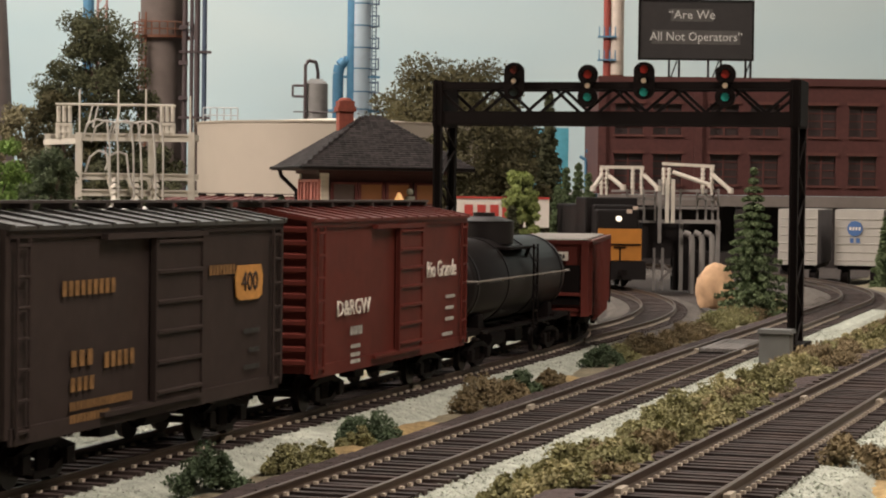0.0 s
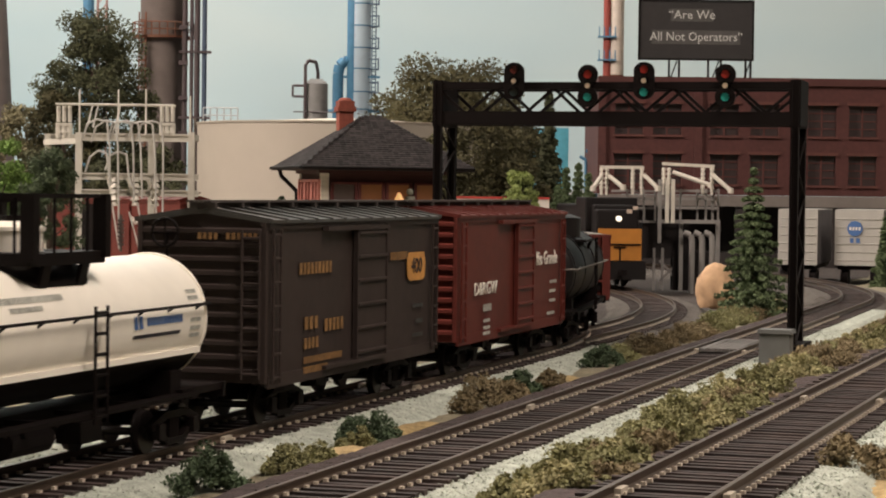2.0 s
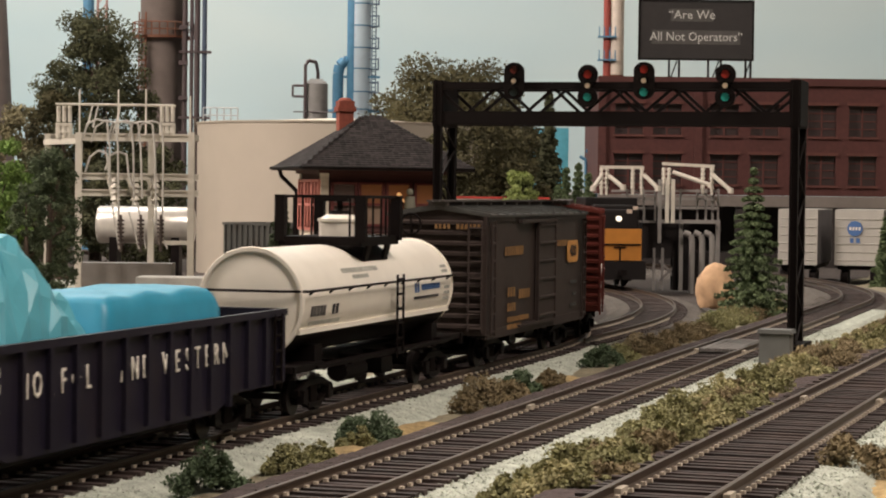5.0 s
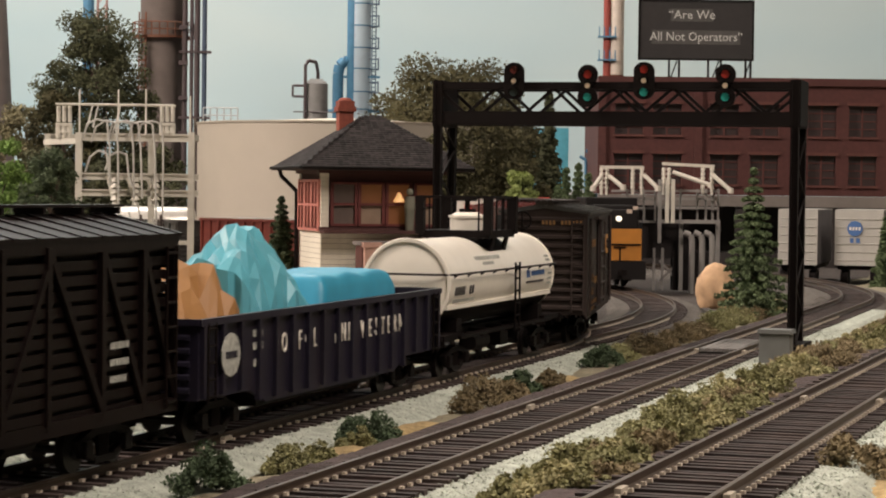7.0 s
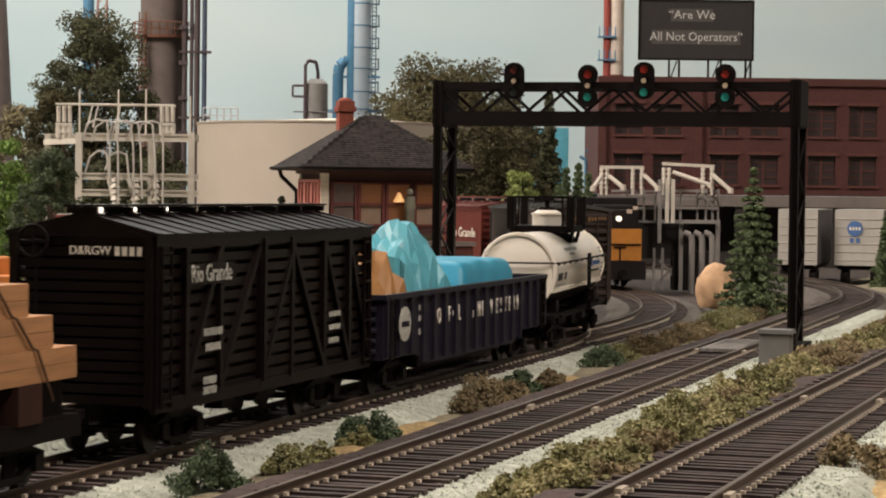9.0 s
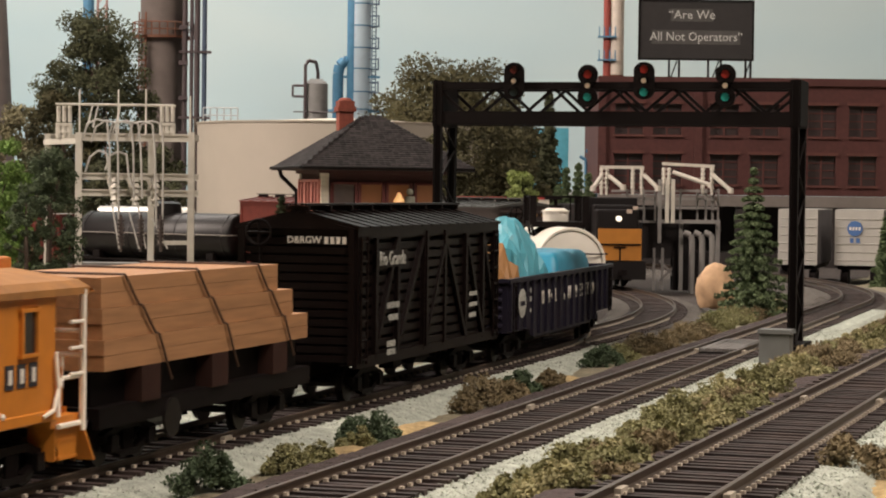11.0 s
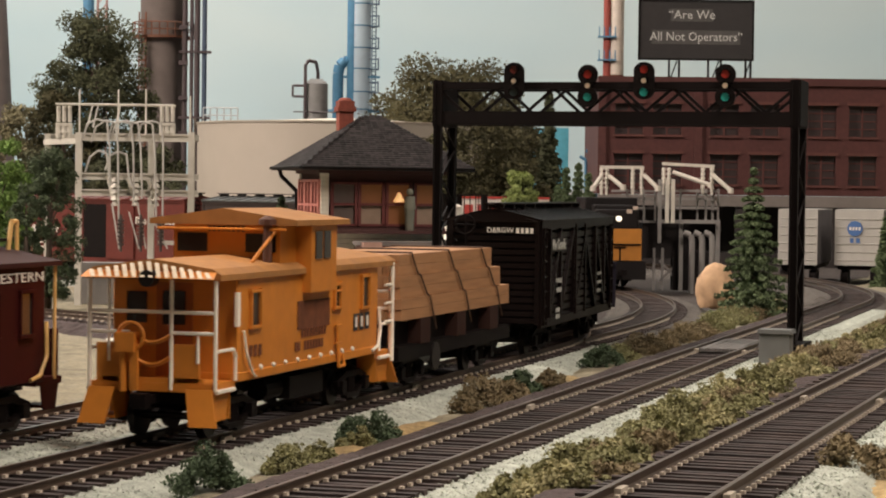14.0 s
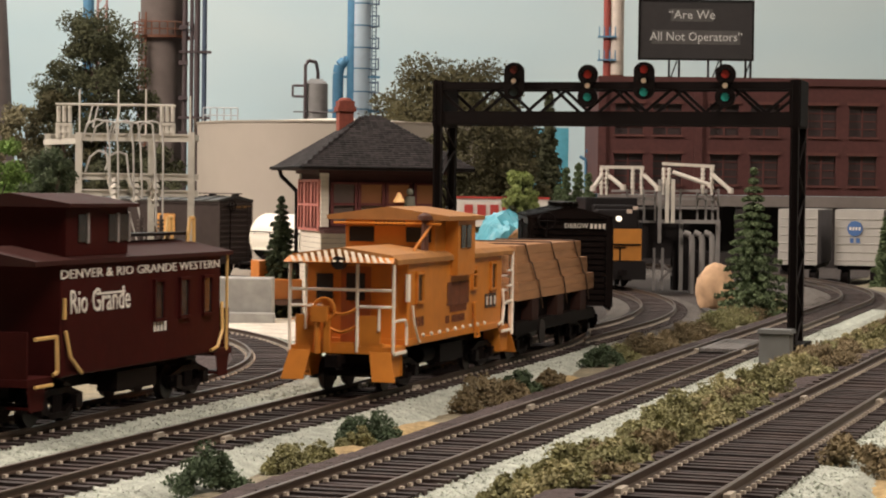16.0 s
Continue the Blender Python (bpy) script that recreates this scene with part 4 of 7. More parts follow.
def lumber_car():
    half, u = 5.5, 24.6
    car = thing("flatcar", "short black flatcar with side stakes under a lumber load", "freight car")
    with made("deck", M_BLACK, car) as bm:
        box(bm, 0, 0, 1.08, 2 * half, 2.7, 0.2)
        box(bm, 0, 0, 0.85, 2 * half - 0.8, 0.5, 0.34)
        for y in (-1.3, 1.3):
            box(bm, 0, y, 0.98, 2 * half, 0.14, 0.36)
    brown = mat("brown_stake", (0.035, 0.015, 0.011), 0.7, shine=0.2)
    for x in (-3.4, 0.0, 3.4):
        for y in (-1.2, 1.2):
            part_box("bolster_block", brown, car, x, y, 1.5, 0.85, 0.5, 0.66)
        part_box("bolster", brown, car, x, 0, 1.75, 0.5, 2.7, 0.14)
    # Black block added under the stack to keep its shaded gap dark.
    with made("load_bed", M_BLACK, car) as bm:
        box(bm, 0, 0, 1.48, 2 * half - 0.4, 2.2, 0.64)
    with made("brake_wheel", M_STEEL, car) as bm:
        rod(bm, (-2.3, -1.42, 0.75), (-2.3, -1.36, 0.75), 0.38, 18)
        rod(bm, (-2.9, -0.8, 0.75), (-1.4, -0.8, 0.75), 0.25, 12)
    running_gear(car, half, 2.0, u=u)
    load = thing("lumber_stack", "stepped stack of sawn tan lumber bound with dark chains", "lumber")
    levels = ((1.42, 0.56, -5.4, 5.2), (1.36, 0.56, -5.35, 4.4), (1.30, 0.56, -5.3, 3.6))
    z = 1.83
    for w, h, x0, x1 in levels:
        n, rowsn = 6, 2
        for k in range(rowsn):
            for i in range(n):
                y = -w + (i + 0.5) * 2 * w / n
                hh = h / rowsn
                r = random.Random(i * 7 + k * 31 + int(w * 100))
                with made("plank", M_LUMBER, load) as bm:
                    box(bm, (x0 + x1) / 2 + r.uniform(-0.03, 0.03), y, z + hh * (k + 0.5), x1 - x0, 2 * w / n - 0.012, hh - 0.008)
        z += h
    for x in (-3.4, 0.0, 3.3):
        with made("chain", M_CHAIN, load) as bm:
            pts = [(x + 0.9, -1.47, 1.5), (x + 0.3, -1.47, 2.39), (x + 0.25, -1.41, 2.42), (x - 0.35, -1.41, 2.95), (x - 0.4, -1.35, 2.98), (x - 1.0, -1.35, 3.54), (x - 1.0, 1.35, 3.54), (x - 0.4, 1.35, 2.98)]
            chain_rod(bm, pts, 0.026, 5)
    RUNNING.append((load, line_a, u, -half + 2, half - 2, (), (), SPEED))


def caboose_orange():
    half, eave, sill = 5.75, 3.35, 1.15
    car = thing("caboose", "orange wide-cupola caboose with cream handrails and end platforms", "caboose")
    b0, b1 = -4.55, 4.65
    with made("body", M_ORANGE, car) as bm:
        box(bm, (b0 + b1) / 2, 0, (eave + sill) / 2, b1 - b0, 2.8, eave - sill)
        box(bm, (b0 + b1) / 2, 0, sill + 0.1, b1 - b0 + 0.02, 2.86, 0.2)
        bevel(bm, 0.025, 1)
    with made("roof", M_ORANGE_ROOF, car) as bm:
        sec = [(-1.5, eave - 0.08), (-1.5, eave + 0.04), (-1.3, eave + 0.16), (0, eave + 0.34), (1.3, eave + 0.16), (1.5, eave + 0.04), (1.5, eave - 0.08)]
        profile(bm, sec, -half, half)
    # cupola, wider than the body
    c0, c1, ct = -1.75, 1.35, 4.5
    cup = part_box("cupola", M_ORANGE, car, (c0 + c1) / 2, 0, (ct + eave) / 2 + 0.0, c1 - c0, 2.5, ct - eave - 0.05)
    for e in (-1, 1):
        with made("bay", M_ORANGE, cup) as bm:
            box(bm, 0.1, e * 1.43, (ct + sill + 1.45) / 2 + 0.1, 1.7, 0.36, ct - sill - 1.45 - 0.3)
    with made("cupola_roof", M_ORANGE_ROOF, cup) as bm:
        profile(bm, [(-1.72, ct - 0.16), (-1.72, ct - 0.04), (0, ct + 0.2), (1.72, ct - 0.04), (1.72, ct - 0.16)], c0 - 0.25, c1 + 0.2)
    glass = M_GLASS
    for x in (-0.3, 0.25):
        part_box("cupola_window", glass, cup, x, -1.63, 3.9, 0.42, 0.03, 0.62)
    for y in (-0.8, 0.8):
        part_box("cupola_window", glass, cup, c0 - 0.02, y, 3.95, 0.03, 0.7, 0.4)
    bars(cup, small(c0 - 0.03, 0.45, 4.25, 90, 0, -90), [(0, 0, 0.9)], M_BLACK_INK, 0.12)
    with made("cupola_rail", M_ORANGE, cup) as bm:
        chain_rod(bm, [(c0 - 0.3, -1.5, ct - 0.25), (c0 - 0.3, 1.5, ct - 0.25)], 0.03)
        rod(bm, (c0 - 0.95, -0.95, eave + 0.2), (c0 + 0.1, -1.25, ct - 0.1), 0.04, 6)
    with made("smokestack", mat("sooty_brown", (0.09, 0.035, 0.02), 0.7), car) as bm:
        rod(bm, (-2.0, -1.05, eave + 0.1), (-2.0, -1.05, ct - 0.1), 0.1, 12)
        rod(bm, (-2.0, -1.05, ct - 0.15), (-2.0, -1.05, ct - 0.03), 0.2, 12)
        rod(bm, (-2.0, -1.05, ct - 0.03), (-2.0, -1.05, ct + 0.05), 0.2, 12, 0.05)
    # windows on the side
    for x, z, w, h in ((-3.65, 2.62, 0.55, 0.75), (1.55, 2.68, 0.4, 0.55), (3.6, 2.7, 0.55, 0.75)):
        win = part_box("window", M_GLASS, car, x, -1.405, z, w, 0.03, h)
        with made("window_frame", M_ORANGE, win) as bm:
            for e in (-1, 1):
                box(bm, x + e * w / 2, -1.44, z, 0.07, 0.07, h + 0.1)
                box(bm, x, -1.44, z + e * h / 2, w + 0.16, 0.09, 0.06)
    brownpatch = mat("rust_brown_panel", (0.16, 0.05, 0.018), 0.8, vary=0.4, grain=4)
    part_box("emblem", brownpatch, car, 0.0, -1.41, 2.35, 2.1, 0.03, 0.62, "worn brown emblem panel")
    bars(car, side_pose(-0.85, 1.95, -1.42), [(0, 0, 1.7), (-0.4, -0.28, 0.4), (0.2, -0.28, 1.3)], brownpatch, 0.2)
    bars(car, side_pose(-4.0, 1.75, -1.42), [(0, 0, 0.8)], brownpatch, 0.24)
    with made("number_plate", M_BLACK_INK, car) as bm:
        for i in range(3):
            box(bm, 2.95 + 0.42 * i, -1.41, 2.0, 0.3, 0.02, 0.4)
    with made("number_bar", M_LETTER, car) as bm:
        for i in range(3):
            box(bm, 2.95 + 0.42 * i, -1.425, 2.0, 0.12, 0.02, 0.24)
    with made("rivet", M_LETTER, car) as bm:
        for i in range(9):
            bmesh.ops.create_uvsphere(bm, u_segments=6, v_segments=4, radius=0.06, matrix=Matrix.Translation((-3.3 + 0.75 * i, -1.42, 1.38)))
    with made("side_step", M_ORANGE, car) as bm:
        chain_rod(bm, [(1.5, -1.45, 2.0), (1.5, -1.5, 1.05), (1.9, -1.5, 1.05), (1.9, -1.45, 1.3)], 0.04)
        for z in (1.6, 2.0, 2.4, 2.8):
            rod(bm, (1.35, -1.47, z), (1.75, -1.47, z), 0.03, 6)
    with made("underframe", M_BLACK, car) as bm:
        box(bm, 0, 0, 0.92, 2 * half - 1.2, 1.2, 0.4)
        box(bm, 0.3, -0.9, 0.72, 2.2, 0.5, 0.5)
        rod(bm, (-1.9, -0.8, 0.75), (-0.9, -0.8, 0.75), 0.25, 12)
    for way in (-1, 1):
        plat = part_box("platform", M_ORANGE, car, way * (half - 0.6), 0, sill - 0.05, 1.15, 2.7, 0.18)
        with made("end_panel", M_ORANGE, plat) as bm:
            x = way * (half - 0.08)
            box(bm, x, -0.72, sill + 0.4, 0.08, 0.6, 0.85)
            box(bm, x, 0.95, sill + 0.4, 0.08, 0.55, 0.85)
            box(bm, x, 0, sill + 0.06, 0.08, 2.2, 0.16)
        for e in (-1, 1):
            with made("step", M_ORANGE, plat) as bm:
                xx = way * (half - 0.45)
                profile_flat(bm, [(-0.5, 0.62), (0.5, 0.62), (0.32, 0), (-0.32, 0)], xx, e * 1.3, 0.42)
                profile_flat(bm, [(-0.5, 0.62), (0.5, 0.62), (0.32, 0), (-0.32, 0)], xx, e * 0.86, 0.42)
                box(bm, xx, e * 1.08, 0.46, 0.7, 0.5, 0.06)
                box(bm, xx, e * 1.08, 0.76, 0.7, 0.5, 0.06)
                box(bm, way * (half - 0.95), e * 1.08, 0.75, 0.05, 0.5, 0.65)
            with made("step_panel", M_ORANGE, plat, "flared orange step side") as bm:
                pts = ((0.78, 1.08), (1.34, 1.08), (1.52, 0.34), (0.92, 0.34))
                v = [[bm.verts.new((way * (half + 0.02 + f + (0.16 if z < 1 else 0)), e * y, z)) for y, z in pts] for f in (0, 0.05)]
                bm.faces.new(v[0]), bm.faces.new(v[1][::-1])
                for k in range(4):
                    bm.faces.new((v[0][k], v[0][(k + 1) % 4], v[1][(k + 1) % 4], v[1][k]))
        with made("handrail", M_HANDRAIL, plat, "cream wire handrail") as bm:
            x = way * (half - 0.04)
            for y in (-1.38, -0.42, 1.38):
                rod(bm, (x, y, sill - 0.1), (x, y, eave - 0.05), 0.045, 6)
            rod(bm, (x, -1.38, 2.62), (x, 1.38, 2.62), 0.04, 6)
            rod(bm, (x, -1.38, 2.2), (x, -0.42, 2.2), 0.04, 6)
            rod(bm, (x, 0.5, 2.2), (x, 1.38, 2.2), 0.04, 6)
            rod(bm, (x, -1.0, 2.2), (x, -1.0, 1.6), 0.035, 6)
            rod(bm, (x, 0.95, 1.6), (x, 0.95, eave - 0.1), 0.035, 6)
            for y in (-1.42, 1.42):
                chain_rod(bm, [(x - way * 0.05, y, 1.85), (x - way * 0.85, y, 1.85), (x - way * 0.98, y, 1.7), (x - way * 0.98, y, 1.2)], 0.04)
                rod(bm, (x, y * 0.99, sill - 0.12), (x - way * 0.95, y * 0.99, sill - 0.12), 0.05, 6)
        with made("chain", M_ORANGE, plat) as bm:
            x = way * (half - 0.02)
            for z0 in (2.15, 1.7):
                pts = [(x, -0.4 + 0.8 * i / 8, z0 - 0.16 * math.sin(math.pi * i / 8)) for i in range(9)]
                chain_rod(bm, pts, 0.045, 5)
        with made("brake_stand", M_ORANGE, plat) as bm:
            x = way * (half + 0.05)
            box(bm, x, 0.52, 2.0, 0.25, 0.42, 0.4)
            rod(bm, (x, 0.6, 2.0), (x, 0.6, 1.0), 0.08, 8)
            box(bm, x, 0.35, 1.5, 0.1, 0.16, 0.95)
            ring = [(x + way * 0.02, 0.42 + 0.28 * math.cos(a * math.pi / 8), 2.12 + 0.28 * math.sin(a * math.pi / 8)) for a in range(16)]
            chain_rod(bm, ring + ring[:1], 0.04)
        # Darker orange paints the porch's shade onto the end door.
        door = part_box("end_door", mat("porch_shaded_orange", (0.36, 0.10, 0.018), 0.6), car, b0 - 0.02 if way < 0 else b1 + 0.02, 0, 2.2, 0.05, 0.8, 1.95)
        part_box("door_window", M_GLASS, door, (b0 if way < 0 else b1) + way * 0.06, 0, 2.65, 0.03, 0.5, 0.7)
        part_box("end_window", M_GLASS, car, (b0 if way < 0 else b1) + way * 0.02, 0.85, 2.65, 0.03, 0.45, 0.65)
        with made("end_hood", M_ORANGE, car) as bm:
            pts = [(-1.46, eave - 0.04), (1.46, eave - 0.04), (1.4, eave + 0.1), (0, eave + 0.3), (-1.4, eave + 0.1)]
            v = [bm.verts.new((way * (half + (0.29 if i < 2 else -0.01)), yy, zz)) for i, (yy, zz) in enumerate(pts)]
            u = [bm.verts.new((way * (half - 0.05), yy, eave - 0.06)) for yy in (-1.46, 1.46)]
            bm.faces.new(v), bm.faces.new((v[0], v[1], u[1], u[0]))
        x = way * (half + 0.02)
        for i in range(15):
            y = -1.42 + 0.18 * i
            top = eave + 0.3 - 0.16 * abs(y + 0.1) 
            with made("cornice_stripe", M_STRIPE, car) as bm:
                v = [bm.verts.new((x + e + dx * way, yy, zz)) for e in (0, way * 0.02) for yy, zz, dx in ((y, eave - 0.02, 0.3), (y + 0.09, eave - 0.02, 0.3), (y + 0.27, top + 0.0, 0.0), (y + 0.18, top + 0.0, 0.0))]
                bm.faces.new(v[:4]), bm.faces.new(v[4:][::-1])
                for k in range(4):
                    bm.faces.new((v[k], v[(k + 1) % 4], v[4 + (k + 1) % 4], v[4 + k]))
        with made("marker_lamp", M_STEEL, car, smooth=True) as bm:
            rod(bm, (way * (half + 0.02), 0.0, eave - 0.05), (way * (half + 0.3), 0.0, eave - 0.05), 0.17, 14)
    with made("corner_ladder", M_HANDRAIL, car) as bm:
        for x in (half - 0.15,):
            rod(bm, (x, -1.47, 0.9), (x, -1.47, eave), 0.05, 6)
            for z in (1.9, 2.35, 2.8):
                rod(bm, (x - 0.5, -1.45, z), (x, -1.47, z), 0.035, 6)
    with made("grab_rail", M_HANDRAIL, car) as bm:
        chain_rod(bm, [(b1 - 0.12, -1.47, 2.3), (b1 - 0.08, -1.5, 1.7), (b1 - 0.25, -1.5, 1.35), (b1 - 0.55, -1.45, 1.25)], 0.04)
    with made("grab_rail", M_HANDRAIL, car) as bm:
        chain_rod(bm, [(b0 + 0.15, -1.47, 2.2), (b0 + 0.25, -1.5, 1.7), (b0 + 0.6, -1.5, 1.3), (b0 + 0.9, -1.45, 1.22)], 0.03)
    with made("grab_rail", M_HANDRAIL, car) as bm:
        rod(bm, (b0 - 0.1, -1.42, 2.3), (b0 - 0.1, -1.42, 3.0), 0.07, 6)
    running_gear(car, half - 0.2, 1.75, u=12.65)


def open_hopper():
    gondola(139.4, 3.9, M_ROOF_GREY, "short dull grey gondola", top=3.3, letters=False)
    car = gondola(127.4, 6.1, M_RED_BOX, "oxide red open hopper with ribbed sides", top=3.5, letters=False)
    # Flat black panel paints the shade of the open end bay.
    part_box("end_recess", M_BLACK, car, -6.2, 0.0, 2.0, 0.04, 2.3, 1.35, "flat black panel for the shade of the open bay under the slope sheet")
    for y in (-1.32, 1.32):
        part_box("corner_post", M_RED_BOX, car, -6.2, y, 2.2, 0.2, 0.24, 2.5)
    with made("slope_brace", M_RED_BOX, car) as bm:
        beam(bm, (-6.26, 0.0, 1.1), (-6.26, 0.0, 2.7), 0.12, 0.16)
        beam(bm, (-6.26, -1.2, 1.7), (-6.26, 1.2, 1.7), 0.1, 0.1)
    part_box("placard", M_LETTER, car, -6.2, -0.1, 2.98, 0.04, 1.3, 0.3, "white lettered placard")
    bars(car, small(-6.235, 0.45, 2.98, 90, 0, -90), [(0, 0, 1.1)], M_BLACK_INK, 0.12)
    part_box("coal_load", mat("grey_cinder_load", (0.22, 0.21, 0.19), 0.9, vary=0.4, grain=6, bump=0.8), car, 0, 0, 3.3, 11.8, 2.6, 0.5, "grey mineral load", 0.08)


def caboose_maroon():
    half, eave, sill = 5.6, 3.52, 1.05
    car = thing("caboose", "dark maroon caboose with cupola and yellow handrails, white lettering", "caboose")
    b0, b1 = -4.2, 4.75
    with made("body", M_MAROON, car) as bm:
        box(bm, (b0 + b1) / 2, 0, (eave + sill) / 2, b1 - b0, 2.8, eave - sill)
        bevel(bm, 0.03, 1)
    with made("roof", mat("maroon_roof", (0.040, 0.013, 0.011), 0.7, shine=0.15, dirt=0.3), car) as bm:
        profile(bm, [(-1.5, eave - 0.06), (-1.5, eave + 0.04), (0, eave + 0.32), (1.5, eave + 0.04), (1.5, eave - 0.06)], -half, half - 0.25)
    with made("running_board", M_BLACK, car) as bm:
        box(bm, 2.9, 0, eave + 0.46, 4.6, 0.6, 0.07)
    cup = part_box("cupola", M_MAROON, car, -2.1, 0, eave + 0.65, 3.2, 2.5, 1.1)
    with made("cupola_roof", mat("maroon_roof", (0.040, 0.013, 0.011), 0.7, shine=0.15), cup) as bm:
        profile(bm, [(-1.45, eave + 1.16), (-1.45, eave + 1.24), (0, eave + 1.46), (1.45, eave + 1.24), (1.45, eave + 1.16)], -3.9, -0.3)
    for x in (-2.9, -1.35, -0.75):
        w = part_box("cupola_window", M_GLASS, cup, x, -1.26, eave + 0.7, 0.42, 0.04, 0.6)
        with made("window_frame", mat("grey_trim", (0.30, 0.27, 0.25), 0.6), w) as bm:
            box(bm, x + 0.25, -1.28, eave + 0.7, 0.07, 0.05, 0.66)
    for x in (0.9, 2.4, 3.85):
        w = part_box("window", M_GLASS, car, x, -1.405, 2.5, 0.5, 0.03, 0.85)
        with made("window_frame", M_MAROON, w) as bm:
            for e in (-1, 1):
                box(bm, x + e * 0.27, -1.43, 2.5, 0.06, 0.06, 0.95)
                box(bm, x, -1.44, 2.5 + e * 0.46, 0.66, 0.09, 0.07)
    s = -1.41
    writing("DENVER & RIO GRANDE WESTERN", 0.28, M_LETTER, car, side_pose(0.2, 3.24, s), squeeze=2.04)
    writing("Rio Grande", 0.74, M_LETTER, car, side_pose(-2.25, 2.62, s), squeeze=0.9)
    part_box("lettering_underline", M_LETTER, car, -1.75, s - 0.012, 2.78, 1.5, 0.014, 0.05)
    bars(car, side_pose(0.6, 1.88, s), [(0, 0, 0.8)], M_LETTER, 0.22)
    for way in (-1, 1):
        plat = part_box("platform", M_MAROON, car, way * (half - 0.55), 0, sill - 0.02, 1.2, 2.7, 0.16)
        with made("step", M_MAROON, plat) as bm:
            for e in (-1, 1):
                profile_flat(bm, [(-0.45, 0.6), (0.45, 0.6), (0.3, 0), (-0.3, 0)], way * (half - 0.45), e * 1.3, 0.42)
                box(bm, way * (half - 0.45), e * 1.05, 0.5, 0.7, 0.5, 0.06)
        with made("end_panel", M_MAROON, plat) as bm:
            box(bm, way * (half - 0.05), 0, sill + 0.55, 0.07, 2.6, 1.0)
        with made("handrail", M_YELLOW_RAIL, plat, "yellow wire handrail") as bm:
            x = way * half
            if way < 0:
                chain_rod(bm, [(x + 0.1, -1.45, 1.95), (x + 1.1, -1.45, 1.95), (x + 1.15, -1.45, 1.2), (x + 0.95, -1.45, 1.15)], 0.045)
                chain_rod(bm, [(b0 + 0.1, -1.46, 2.05), (b0 + 0.25, -1.5, 1.5), (b0 + 0.9, -1.46, 1.1)], 0.045)
                rod(bm, (b0 + 0.05, -1.46, 2.3), (b0 + 0.05, -1.46, 2.75), 0.045, 6)
                rod(bm, (x + 0.1, -1.45, 0.95), (x + 0.9, -1.45, 0.95), 0.04, 6)
            else:
                chain_rod(bm, [(b1 - 0.05, -1.46, 2.3), (b1 - 0.1, -1.5, 1.6), (b1 - 0.4, -1.5, 1.2), (b1 - 0.75, -1.46, 1.12)], 0.045)
                for y in (-0.35, 0.25):
                    chain_rod(bm, [(x - 0.5, y, eave + 0.2), (x - 0.35, y, eave + 0.85), (x - 0.1, y, eave + 0.85), (x - 0.1, y, eave - 0.1)], 0.05)
                for y in (-1.35, 1.35):
                    rod(bm, (x - 0.3, y, sill), (x - 0.3, y, eave), 0.04, 6)
    with made("underframe", M_BLACK, car) as bm:
        box(bm, 0, 0, 0.85, 2 * half - 1.2, 1.2, 0.36)
        box(bm, 0.3, -0.9, 0.7, 2.2, 0.5, 0.45)
    with made("smokestack", M_BLACK, car) as bm:
        rod(bm, (0.6, 0.5, eave + 0.2), (0.6, 0.5, eave + 0.95), 0.12, 10)
        rod(bm, (0.6, 0.5, eave + 0.9), (0.6, 0.5, eave + 1.0), 0.2, 10)
    running_gear(car, half - 0.1, 1.9, line_d, 52.4 - 4.55 - 8 * SPEED_D, SPEED_D)

# ---- foliage ----
def leaf_mesh(name, clumps, leaves, size, material, seed, parent=None, m=None):
    """Many small leaf tufts on the skins of clumps: clumps are (x, y, z, radius)."""
    rng = np.random.default_rng(seed)
    verts, faces, n = [], [], 0
    for cx, cy, cz, r in clumps:
        d = rng.normal(size=(leaves, 3))
        d /= np.linalg.norm(d, axis=1)[:, None]
        p = np.array((cx, cy, cz)) + d * r * rng.uniform(0.55, 1.08, (leaves, 1)) * np.array((1, 1, 0.85))
        a = rng.normal(size=(leaves, 3))
        a /= np.linalg.norm(a, axis=1)[:, None]
        b = np.cross(a, d + 0.6 * rng.normal(size=(leaves, 3)))
        b /= np.linalg.norm(b, axis=1)[:, None] + 1e-9
        s = size * rng.uniform(0.6, 1.4, (leaves, 1))
        quad = np.stack((p - a * s, p - b * s * 0.7, p + a * s, p + b * s * 0.7), axis=1).reshape(-1, 3)
        verts.append(quad)
        faces += [(n + 4 * i, n + 4 * i + 1, n + 4 * i + 2, n + 4 * i + 3) for i in range(leaves)]
        n += 4 * leaves
    me = bpy.data.meshes.new(name)
    me.from_pydata((np.concatenate(verts) * K).tolist(), [], faces)
    me.materials.append(material)
    ob = new(name, me)
    ob.parent = parent
    if m is not None:
        ob.matrix_basis = m
    return ob


def leaf_mat(name, colour, spread=0.3):
    return mat(name, colour, 0.9, vary=0.35, grain=1.2, bump=0, random_by="island", spread=spread)


L_DARK = leaf_mat("dark_green_foam", (0.066, 0.072, 0.034), 0.22)
L_OLIVE = leaf_mat("olive_foam", (0.20, 0.18, 0.10))
L_OLIVE_TREE = leaf_mat("olive_tree_foam", (0.072, 0.066, 0.028), 0.22)
L_GREEN = leaf_mat("fresh_green_foam", (0.13, 0.22, 0.05))
L_LIME = leaf_mat("lime_green_foam", (0.22, 0.27, 0.085))
L_SPRUCE = leaf_mat("spruce_needles", (0.12, 0.165, 0.08))
L_PINE = leaf_mat("dark_pine_foam", (0.060, 0.085, 0.042))
L_BUSH = leaf_mat("bush_dark_green", (0.07, 0.105, 0.055), 0.25)
